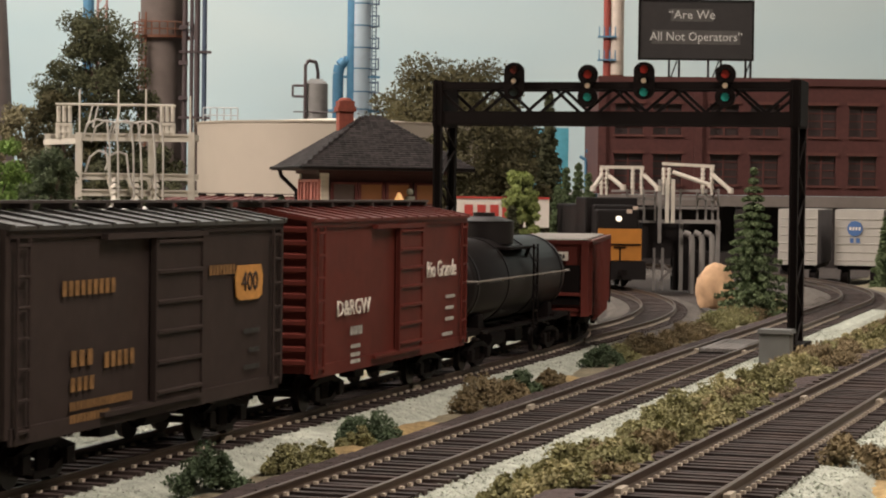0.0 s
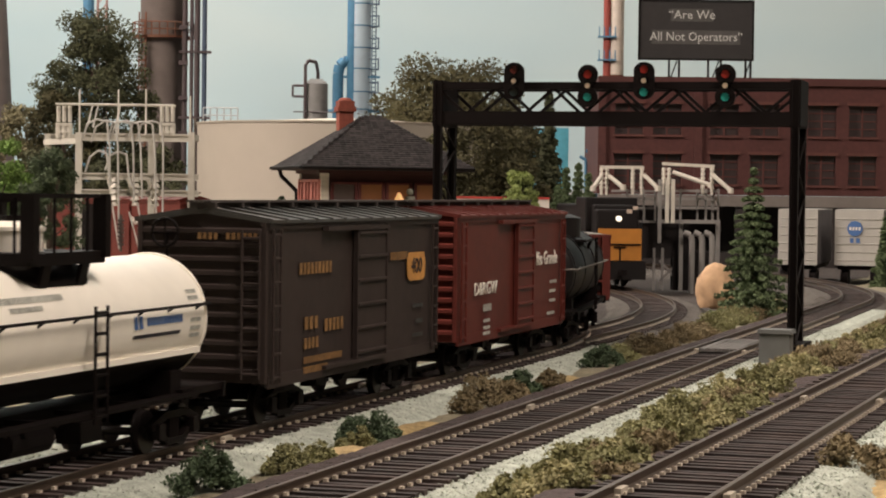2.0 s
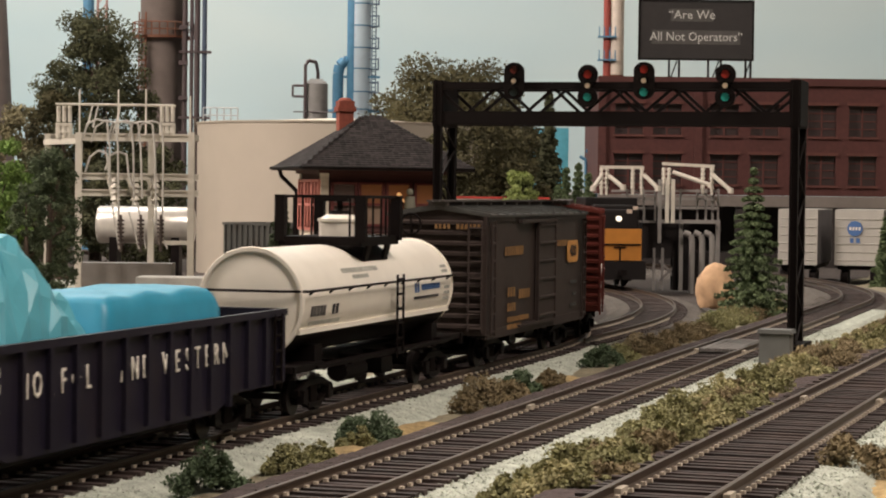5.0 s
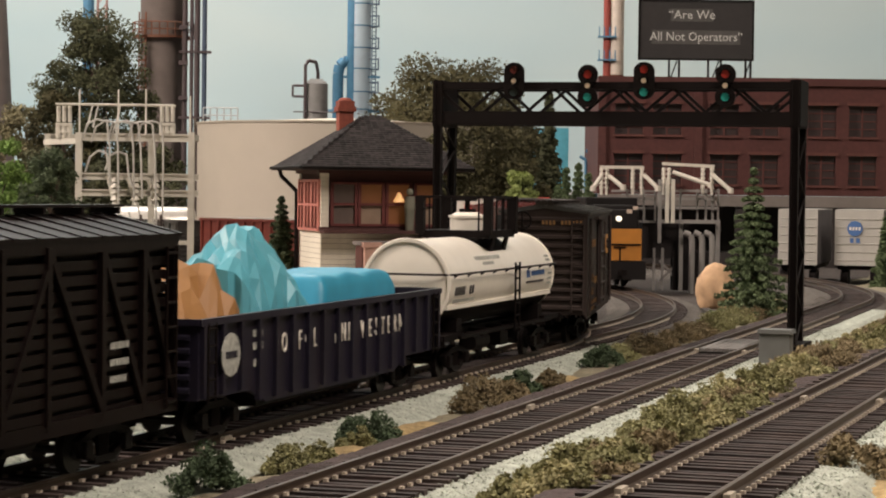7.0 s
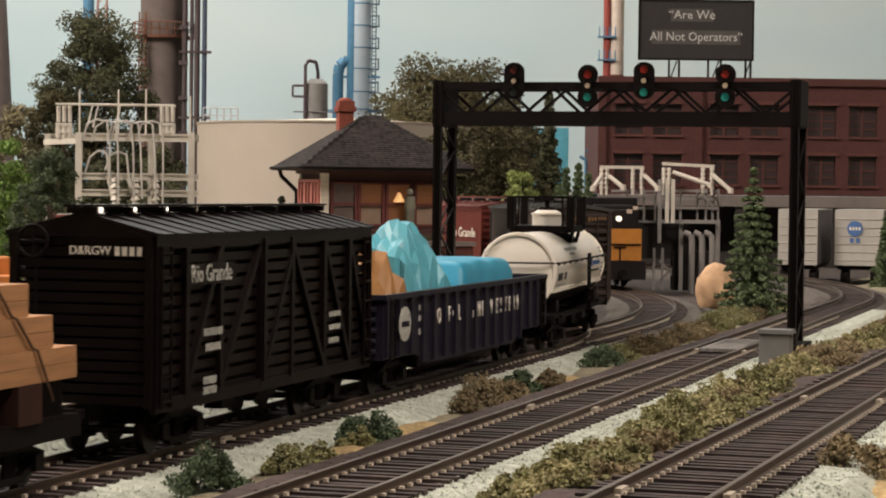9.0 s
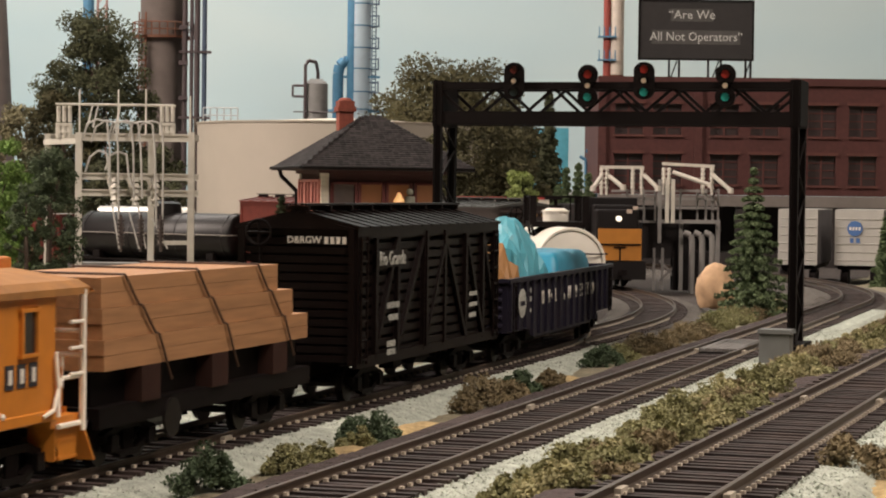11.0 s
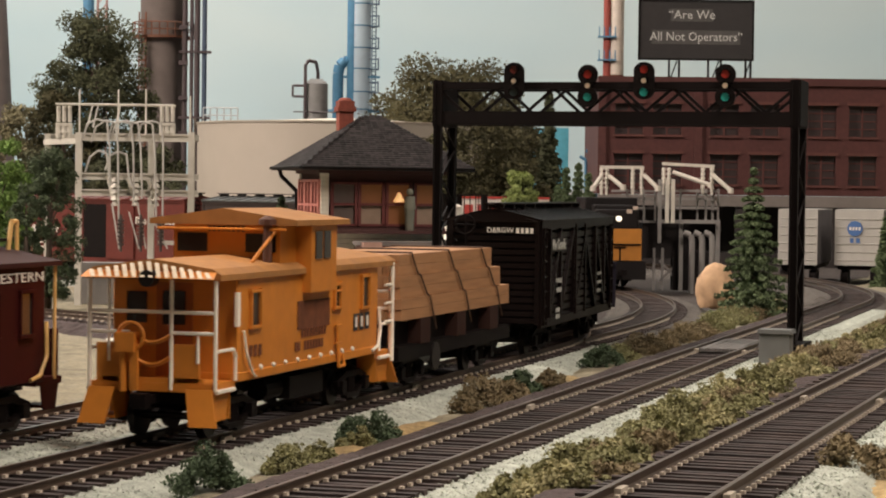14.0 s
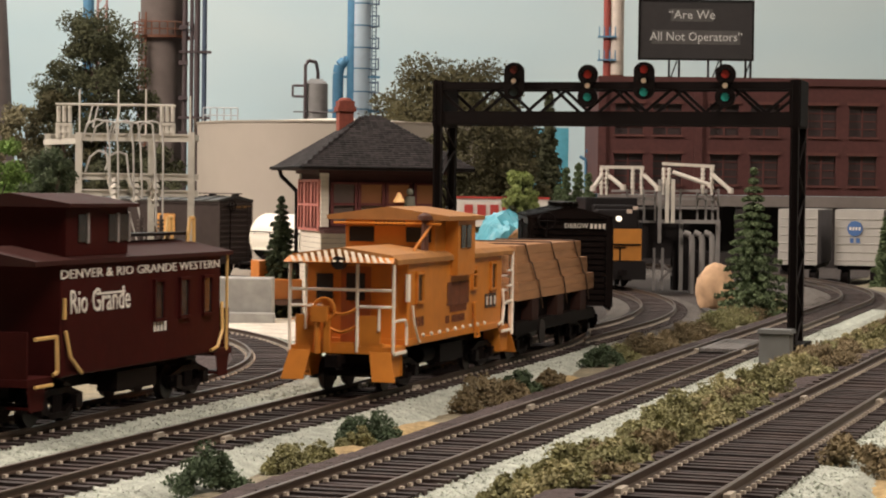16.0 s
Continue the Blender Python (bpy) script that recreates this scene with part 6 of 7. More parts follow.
def gantry():
    """A black signal bridge: two lattice posts and a trussed beam with four signal heads."""
    g = thing("signal_gantry", "black steel lattice signal bridge across the tracks", "signal bridge", small(73.0, 0, 0))
    y0, y1, zb, zt = 3.0, -8.85, 7.35, 8.75
    hw = 0.85
    for y, low in ((y0, -0.5), (y1, -0.1)):
        with made("post", M_BLACK, g) as bm:
            for dx in (-hw, hw):
                box(bm, dx, y, (zt + low) / 2, 0.1, 0.2, zt - low)
                for dy in (-0.11, 0.11):
                    box(bm, dx, y + dy, (zt + low) / 2, 0.22, 0.05, zt - low)
            z, flip = low + 0.4, 1
            while z < zb - 0.6:
                for dy in (-0.11, 0.11):
                    beam(bm, (-hw * flip, y + dy, z), (hw * flip, y + dy, z + 0.95), 0.05, 0.06)
                for dx in (-hw, hw):
                    beam(bm, (dx, y - 0.11 * flip, z), (dx, y + 0.11 * flip, z + 0.95), 0.05, 0.05)
                z, flip = z + 0.95, -flip
            box(bm, 0, y, low + 0.25, 2.2, 0.8, 0.5)
            box(bm, 0, y, (zb + zt) / 2, 1.85, 0.36, zt - zb + 0.12)
    for dx in (-hw, hw):
        with made("chord", M_BLACK, g) as bm:
            box(bm, dx, (y0 + y1) / 2, zt - 0.12, 0.16, y0 - y1, 0.24)
            box(bm, dx, (y0 + y1) / 2, zb + 0.22, 0.16, y0 - y1, 0.44)
        n = 6
        for i in range(n):
            ya = y0 + (y1 - y0) * i / n
            yb = y0 + (y1 - y0) * (i + 1) / n
            ym = (ya + yb) / 2
            with made("brace", M_BLACK, g) as bm:
                beam(bm, (dx, ya, zt - 0.2), (dx, ym, zb + 0.3), 0.07, 0.1)
            with made("brace", M_BLACK, g) as bm:
                beam(bm, (dx, ym, zb + 0.35), (dx, yb, zt - 0.2), 0.07, 0.1)
    with made("catwalk", M_BLACK, g) as bm:
        box(bm, 0, (y0 + y1) / 2, zb + 0.3, 1.0, y0 - y1, 0.05)
    lens = {"red": mat("red_lens", (0.22, 0.02, 0.015), 0.3, emit=((1.0, 0.08, 0.04), 0.025), bump=0), "off_red": mat("dark_red_lens", (0.10, 0.02, 0.015), 0.3, bump=0),
            "amber": mat("pale_amber_lens", (0.55, 0.42, 0.28), 0.3, emit=((1.0, 0.75, 0.5), 0.12), bump=0),
            "green": mat("green_lens", (0.02, 0.20, 0.17), 0.3, emit=((0.05, 0.9, 0.65), 0.04), bump=0), "off": mat("unlit_lens", (0.02, 0.03, 0.03), 0.3, bump=0)}
    for y, zc, shape, colours in ((0.36, 8.78, 0, ("off_red", "amber", "off")), (-2.12, 8.62, 1, ("red", "amber", "green")), (-3.98, 8.78, 0, ("red", "amber", "green")), (-6.63, 8.62, 1, ("red", "amber", "green"))):
        h = thing_part("signal_head", g, M_BLACK)
        with made("backplate", M_BLACK, h) as bm:
            if shape == 0:
                pts = [(0.3 * math.cos(a), 0.36 + 0.3 * math.sin(a)) for a in [math.pi * i / 8 for i in range(9)]] + [(0.3 * math.cos(a), -0.36 + 0.3 * math.sin(a)) for a in [math.pi + math.pi * i / 8 for i in range(9)]]
                pts = [(a * 1.12, b * 0.92) for a, b in pts]
                v = [[bm.verts.new((-1.08 + e, y + a, zc + b)) for a, b in pts] for e in (0, 0.12)]
                bm.faces.new(v[0]), bm.faces.new(v[1][::-1])
                for i in range(len(pts)):
                    j = (i + 1) % len(pts)
                    bm.faces.new((v[0][i], v[0][j], v[1][j], v[1][i]))
            else:
                rod(bm, (-1.08, y, zc + 0.36), (-0.96, y, zc + 0.36), 0.33, 20)
                rod(bm, (-1.08, y, zc - 0.36), (-0.96, y, zc - 0.36), 0.33, 20)
                box(bm, -1.02, y, zc, 0.1, 0.22, 0.5)
            box(bm, -0.9, y, zc - 0.1, 0.3, 0.1, 0.1)
        for dz, c in zip((0.37, 0.0, -0.37), colours):
            with made("lens", lens[c], h) as bm:
                rod(bm, (-1.10, y, zc + dz), (-1.07, y, zc + dz), 0.135 if dz else 0.085, 14)
            with made("hood", M_BLACK, h) as bm:
                for i in range(7):
                    a = math.pi * i / 6
                    b = math.pi * (i + 1) / 6
                    if i < 6:
                        beam(bm, (-1.18, y + 0.16 * math.cos((a + b) / 2), zc + dz + 0.16 * math.sin((a + b) / 2)), (-1.06, y + 0.16 * math.cos((a + b) / 2), zc + dz + 0.16 * math.sin((a + b) / 2)), 0.1, 0.02)


def relay_box():
    grey = mat("light_grey_cabinet", (0.135, 0.14, 0.135), 0.6, vary=0.12)
    b = thing("relay_cabinet", "grey relay cabinet at the foot of the signal bridge", "cabinet", small(69.4, -8.75, 0.0))
    part_box("body", grey, b, 0, 0, 0.42, 0.8, 0.95, 0.95, soft=0.03)
    with made("lid", grey, b) as bm:
        profile(bm, [(-0.55, 0.9), (0.55, 0.9), (0.5, 1.02), (-0.5, 1.02)], -0.46, 0.46)
    p = thing("crossing_pad", "grey timber crossing pad laid between the rails", "crossing", small(74, line_b(74)[1], Z_B))
    wood = mat("grey_planks", (0.16, 0.15, 0.14), 0.8, vary=0.3, grain=5)
    for i in range(5):
        part_box("plank", wood, p, 0, -0.5 + 0.25 * i, -0.08, 5.2, 0.22, 0.1)


def storage_tank():
    beige = mat("beige_tank_paint", (0.41, 0.37, 0.31), 0.6, vary=0.05, grain=0.6, bump=0.03)
    t = thing("storage_tank", "large beige cylindrical storage tank with a low roof", "storage tank", at_back(-6.92, 152, -0.6))
    with made("shell", beige, t, smooth=True) as bm:
        rod(bm, (0, 0, 0), (0, 0, 10.05), 9.65, 96)
    with made("roof", mat("pale_tank_roof", (0.74, 0.68, 0.58), 0.6), t, smooth=True) as bm:
        rod(bm, (0, 0, 10.05), (0, 0, 10.5), 9.75, 96, 1.0)
    with made("roof_rim", beige, t) as bm:
        rod(bm, (0, 0, 9.98), (0, 0, 10.1), 9.72, 96)
    steel = mat("grey_blue_steel", (0.30, 0.33, 0.35), 0.5)
    with made("ladder", mat("dark_tank_ladder", (0.14, 0.12, 0.10), 0.6), t) as bm:
        for e in (-0.25, 0.25):
            rod(bm, (-9.75, -1.0 + e, 0), (-9.75, -1.0 + e, 10.4), 0.05, 5)
        for i in range(26):
            rod(bm, (-9.75, -1.25, 0.4 * i + 0.3), (-9.75, -0.75, 0.4 * i + 0.3), 0.04, 4)
    with made("roof_rail", steel, t) as bm:
        x0, x1 = -9.2, -6.9
        for i in range(6):
            x = x0 + (x1 - x0) * i / 5
            rod(bm, (x, -1.0, 10.0), (x, -1.0, 11.1), 0.05, 5)
        for z in (10.6, 11.1):
            rod(bm, (x0, -1.0, z), (x1, -1.0, z), 0.05, 5)


def refinery():
    """Columns, pipes and vessels along the backdrop."""
    grey = mat("grey_concrete_column", (0.14, 0.115, 0.105), 0.8, vary=0.2, grain=0.8)
    rust = mat("rusty_steel", (0.16, 0.065, 0.035), 0.75, vary=0.3)
    pipe = mat("dark_pipe", (0.070, 0.052, 0.055), 0.5)
    bluep = mat("blue_pipe_paint", (0.08, 0.24, 0.40), 0.5)
    slateblue = mat("slate_blue_pipe", (0.06, 0.09, 0.14), 0.5)
    white = mat("pale_blue_column", (0.52, 0.65, 0.74), 0.35, vary=0.08)
    stack = thing("smokestack", "tapered grey concrete smokestack", "smokestack", at_back(-41.03, 205, -0.6))
    with made("shaft", grey, stack, smooth=True) as bm:
        rod(bm, (0, 0, 0), (0, 0, 26), 2.5, 28, 1.0)
    with made("base", grey, stack) as bm:
        box(bm, 0.6, 0, 4, 5.2, 4, 8)
    col = thing("refinery_column", "tall dull grey refinery column with rusty platform", "industrial column", at_back(-23.71, 190, -0.6))
    with made("shell", grey, col, smooth=True) as bm:
        rod(bm, (0, 0, 0), (0, 0, 28), 1.9, 36)
    with made("platform", rust, col) as bm:
        rod(bm, (0, 0, 18.2), (0, 0, 18.4), 2.6, 24)
        for i in range(24):
            a = 2 * math.pi * i / 24
            rod(bm, (2.55 * math.cos(a), 2.55 * math.sin(a), 18.3), (2.55 * math.cos(a), 2.55 * math.sin(a), 19.5), 0.05, 4)
        for z in (18.9, 19.5):
            ring = [(2.55 * math.cos(2 * math.pi * i / 24), 2.55 * math.sin(2 * math.pi * i / 24), z) for i in range(25)]
            chain_rod(bm, ring, 0.05, 4)
    with made("cage_ladder", rust, col) as bm:
        for x in (-1.75, -1.2):
            rod(bm, (x, -2.0, 6), (x, -2.0, 20.3), 0.07, 5)
        for i in range(30):
            rod(bm, (-1.75, -2.0, 6 + 0.47 * i), (-1.2, -2.0, 6 + 0.47 * i), 0.05, 4)
        for i in range(9):
            box(bm, -1.48, -2.3, 12.5 + 0.75 * i, 0.8, 0.6, 0.08)
    rack = thing("pipe_stack", "cluster of dark vertical pipes with clamps", "pipes", at_back(-20.57, 186, -0.6))
    for x, r, m_ in ((-0.85, 0.22, pipe), (-0.3, 0.16, pipe), (0.15, 0.24, pipe), (0.75, 0.2, slateblue)):
        with made("pipe", m_, rack, smooth=True) as bm:
            rod(bm, (x, 0, 0), (x, 0, 28), r, 12)
    for z in (16.9, 11.5, 21.5):
        part_box("clamp", pipe, rack, 0, 0, z, 2.6, 0.7, 0.2)
    for i in range(5):
        part_box("valve", pipe, rack, -0.95, -0.1, 10.2 + i * 2.9, 0.7, 0.6, 0.35)
    bc = thing("distillation_column", "tall pale blue banded distillation column with ladder", "industrial column", at_back(-7.83, 206, -0.6))
    with made("shell", white, bc, smooth=True) as bm:
        rod(bm, (0, 0, 0), (0, 0, 30), 1.05, 32)
    # Blue rod paints in the column's darker edge beside its bright middle.
    with made("side_stripe", bluep, bc, smooth=True) as bm:
        rod(bm, (-0.6, -0.45, 0), (-0.6, -0.45, 30), 0.52, 14)
    for z in (13.0, 14.6, 16.7, 18.6, 20.6, 22.6):
        with made("band", bluep, bc) as bm:
            rod(bm, (0, 0, z), (0, 0, z + 0.12), 1.1, 32)
        with made("landing", mat("dark_blue_steel", (0.05, 0.09, 0.15), 0.6), bc) as bm:
            box(bm, 1.35, -0.4, z, 0.9, 0.8, 0.1)
            rod(bm, (1.75, -0.8, z), (1.75, -0.8, z + 1.0), 0.06, 4)
            rod(bm, (0.95, -0.8, z + 0.9), (1.75, -0.8, z + 0.9), 0.06, 4)
    with made("ladder", mat("dark_blue_steel", (0.05, 0.09, 0.15), 0.6), bc) as bm:
        for x in (1.15, 1.5):
            rod(bm, (x, -0.5, 4), (x, -0.5, 27), 0.05, 4)
        for i in range(60):
            rod(bm, (1.15, -0.5, 5 + 0.36 * i), (1.5, -0.5, 5 + 0.36 * i), 0.04, 4)
    with made("elbow_duct", bluep, bc, smooth=True) as bm:
        chain_rod(bm, [(-1.9, -0.6, 8), (-1.9, -0.6, 16.3), (-1.75, -0.6, 17.0), (-1.3, -0.5, 17.4), (-0.6, -0.2, 17.4)], 0.5, 14)
        box(bm, 0, -0.4, 12.9, 6.0, 0.5, 0.25)
        box(bm, 0.2, -0.4, 16.0, 3.4, 0.5, 0.2)
    ves = thing("process_vessel", "small grey vertical vessel with bent pipe", "industrial vessel", at_back(-10.84, 190, -0.6))
    with made("shell", mat("grey_vessel", (0.22, 0.22, 0.215), 0.6), ves, smooth=True) as bm:
        rod(bm, (0, 0, 0), (0, 0, 14.6), 1.0, 24)
        rod(bm, (0, 0, 14.6), (0, 0, 15.0), 1.0, 24, 0.5)
    with made("bent_pipe", pipe, ves, smooth=True) as bm:
        chain_rod(bm, [(-0.85, -0.9, 8), (-0.85, -0.9, 16.1), (-0.6, -0.7, 16.5), (0.0, -0.3, 16.4), (0.15, 0, 15.6), (0.15, 0, 14.8)], 0.14, 8)
        chain_rod(bm, [(-1.0, -0.8, 13.5), (-1.9, -0.8, 13.5), (-1.9, -0.8, 14.4), (-1.0, -0.8, 14.4)], 0.1, 6)
    with made("rail", pipe, ves) as bm:
        for z in (11.4, 12.2):
            rod(bm, (-1.8, -1.1, z), (2.2, -1.1, z), 0.05, 4)
    rw = thing("distillation_column", "tall red and cream banded column with ladder", "industrial column", at_back(15.26, 206, -0.6))
    for k, (z0, z1, m_) in enumerate(((0, 16.5, rust), (16.5, 30, mat("cream_column", (0.66, 0.58, 0.50), 0.6)))):
        with made("shell", m_, rw, smooth=True) as bm:
            rod(bm, (0.25, 0, z0), (0.25, 0, z1), 0.72, 24)
    with made("side_pipe", mat("dull_red_pipe", (0.30, 0.06, 0.045), 0.6), rw, smooth=True) as bm:
        rod(bm, (-0.6, -0.4, 0), (-0.6, -0.4, 30), 0.34, 12)
    with made("landing", bluep, rw) as bm:
        for z in (17.8, 19.9):
            box(bm, -0.6, -0.7, z, 1.7, 0.8, 0.12)
            for x in (-1.35, -0.9, -0.4, 0.1):
                rod(bm, (x, -1.1, z), (x, -1.1, z + 0.9), 0.05, 4)
    sh = thing("refinery_shed", "bright blue refinery shed with pale wall", "building", at_back(9.41, 200, -0.6))
    part_box("wall", mat("cyan_blue_panel", (0.10, 0.40, 0.52), 0.6), sh, 0, 0, 5.7, 3.0, 3.0, 11.4)
    part_box("lean_to", mat("pale_grey_panel", (0.55, 0.58, 0.58), 0.6), sh, 2.2, 0, 3.0, 2.0, 3.0, 6.0)
    pl = thing("pipe_stack", "thin dark process pipes with elbows", "pipes", at_back(12.41, 190, -0.6))
    for x in (-0.5, 0.0, 0.4):
        with made("pipe", bluep, pl) as bm:
            chain_rod(bm, [(x, 0, 0), (x, 0, 9.0 + x), (x - 0.5, 0, 9.3 + x)], 0.13, 6)
    for a, z, r, lab in ((-36.52, 6.0, 2.2, 1), (-11.24, 11.0, 1.5, 1)):
        v = thing("process_vessel", "rounded blue refinery vessel", "industrial vessel", at_back(a, 215, -0.6))
        with made("shell", bluep, v, smooth=True) as bm:
            rod(bm, (0, 0, 0), (0, 0, z), r, 24)
            rod(bm, (0, 0, z), (0, 0, z + 1.2), r, 24, r * 0.4)
    tp = thing("flare_tower", "blue and red lattice flare tower top", "industrial column", at_back(-30.97, 200, -0.6))
    with made("mast", bluep, tp) as bm:
        rod(bm, (-0.6, 0, 0), (-0.6, 0, 24), 0.5, 10)
    with made("lattice", mat("faded_red_steel", (0.36, 0.22, 0.20), 0.6), tp) as bm:
        for x in (0.2, 1.0):
            rod(bm, (x, 0, 0), (x, 0, 23), 0.12, 6)
        for i in range(12):
            beam(bm, (0.2, 0, 12 + i * 0.9), (1.0, 0, 12.9 + i * 0.9), 0.1, 0.1)


def factory():
    """A two-row brick factory over a dark loading dock, with a billboard on its roof."""
    brick = mat("dark_factory_brick", (0.075, 0.025, 0.022), 0.85, vary=0.22, grain=3, bump=0.4)
    dark = mat("factory_window_dark", (0.035, 0.022, 0.022), 0.35, bump=0)
    trim = mat("brick_trim", (0.10, 0.036, 0.030), 0.85, vary=0.2)
    conc = mat("grey_concrete_band", (0.18, 0.16, 0.145), 0.8, vary=0.12)
    d = 176.0
    x0, x1 = 12.02, 52.0
    f = thing("factory", "dark red brick factory with dark windows over a loading dock", "building", at_back(0, d, -0.6))
    zt, zb = 14.85, 5.7
    rows = ((10.35, 12.75), (6.55, 8.85))
    wins = [1085, 1153, 1254, 1325, 1427, 1499, 1600, 1672]
    wx = [(across(p, d), across(p + 50, d)) for p in wins]
    with made("wall", brick, f) as bm:
        edges = [x0] + [v for a, b in wx for v in (a, b)] + [x1]
        for i in range(0, len(edges), 2):
            box(bm, (edges[i] + edges[i + 1]) / 2, 0.4, (zt + zb) / 2, edges[i + 1] - edges[i], 0.8, zt - zb)
        for a, b in wx:
            zz = [zb, rows[1][0], rows[1][1], rows[0][0], rows[0][1], zt]
            for i in (0, 2, 4):
                box(bm, (a + b) / 2, 0.4, (zz[i] + zz[i + 1]) / 2, b - a, 0.8, zz[i + 1] - zz[i])
        box(bm, x0 + 0.4, 9, (zt + zb) / 2, 0.8, 17, zt - zb)
    with made("pilaster", brick, f) as bm:
        for p in (1062, 1232, 1403, 1575):
            x = across(p, d)
            box(bm, x, -0.12, (zt + zb) / 2, 0.6, 0.3, zt - zb)
        box(bm, (x0 + x1) / 2, -0.1, zt - 0.35, x1 - x0, 0.4, 0.5)
    part_box("roof", conc, f, (x0 + x1) / 2, 9, zt - 0.4, x1 - x0 - 1, 17, 0.3)
    for a, b in wx:
        for z0, z1 in rows:
            w = thing_part("window", f, dark)
            with made("pane", dark, w) as bm:
                box(bm, (a + b) / 2, 0.5, (z0 + z1) / 2, b - a, 0.06, z1 - z0)
            with made("window_frame", trim, w) as bm:
                box(bm, (a + b) / 2, 0.42, (z0 + z1) / 2, 0.12, 0.1, z1 - z0)
                for k in (0.25, 0.5, 0.75):
                    box(bm, (a + b) / 2, 0.42, z0 + (z1 - z0) * k, b - a, 0.1, 0.08)
            with made("sill", trim, w) as bm:
                box(bm, (a + b) / 2, -0.06, z0 - 0.1, b - a + 0.2, 0.3, 0.18)
            with made("lintel", trim, w) as bm:
                box(bm, (a + b) / 2, -0.04, z1 + 0.12, b - a + 0.3, 0.25, 0.24)
    part_box("concrete_band", conc, f, (x0 + x1) / 2, 0.2, 5.25, x1 - x0, 1.0, 0.85)
    with made("dock", mat("dock_dark", (0.03, 0.025, 0.024), 0.8), f) as bm:
        box(bm, (x0 + x1) / 2, 6, 2.4, x1 - x0, 0.5, 4.9)
        for p in (1062, 1310, 1470, 1640):
            box(bm, across(p, d), 0.3, 2.4, 0.7, 0.7, 4.9)
        box(bm, (x0 + x1) / 2, 3.5, 0.6, x1 - x0, 5.5, 1.2)
    b = thing("billboard", "dark roof billboard with white lettering on steel legs", "billboard", at_back(19.79, 179, 14.33))
    panel = mat("billboard_dark", (0.022, 0.020, 0.020), 0.7)
    part_box("panel", panel, b, 0, 0, 3.78, 8.95, 0.25, 4.6)
    with made("frame", M_BLACK, b) as bm:
        for e in (-1, 1):
            box(bm, e * 4.5, -0.05, 3.78, 0.14, 0.34, 4.7)
            box(bm, 0, -0.05, 3.78 + e * 2.33, 9.1, 0.34, 0.14)
    strip = mat("lettering_backing", (0.07, 0.068, 0.065), 0.7)
    part_box("lettering_strip", strip, b, -0.35, -0.14, 4.95, 3.3, 0.03, 1.0)
    part_box("lettering_strip", strip, b, 0.0, -0.14, 3.2, 7.0, 0.03, 1.1)
    glow = mat("billboard_letters", (0.50, 0.51, 0.49), 0.6, bump=0)
    writing("\u201cAre We", 0.98, glow, b, small(-0.35, -0.17, 4.95, 90, 0, 0))
    writing("All Not Operators\u201d", 0.98, glow, b, small(0.0, -0.17, 3.22, 90, 0, 0), squeeze=0.93)
    for x in (-2.1, -1.3, 1.0, 2.0, 3.95, 4.35):
        with made("leg", M_BLACK, b) as bm:
            beam(bm, (x, 0, -0.53), (x, 0, 1.5), 0.16, 0.16)
    for x in (-1.7, 1.6, 4.1):
        with made("leg_brace", M_BLACK, b) as bm:
            beam(bm, (x - 0.4, 0.1, -0.4), (x + 0.3, 0.1, 1.5), 0.1, 0.1)


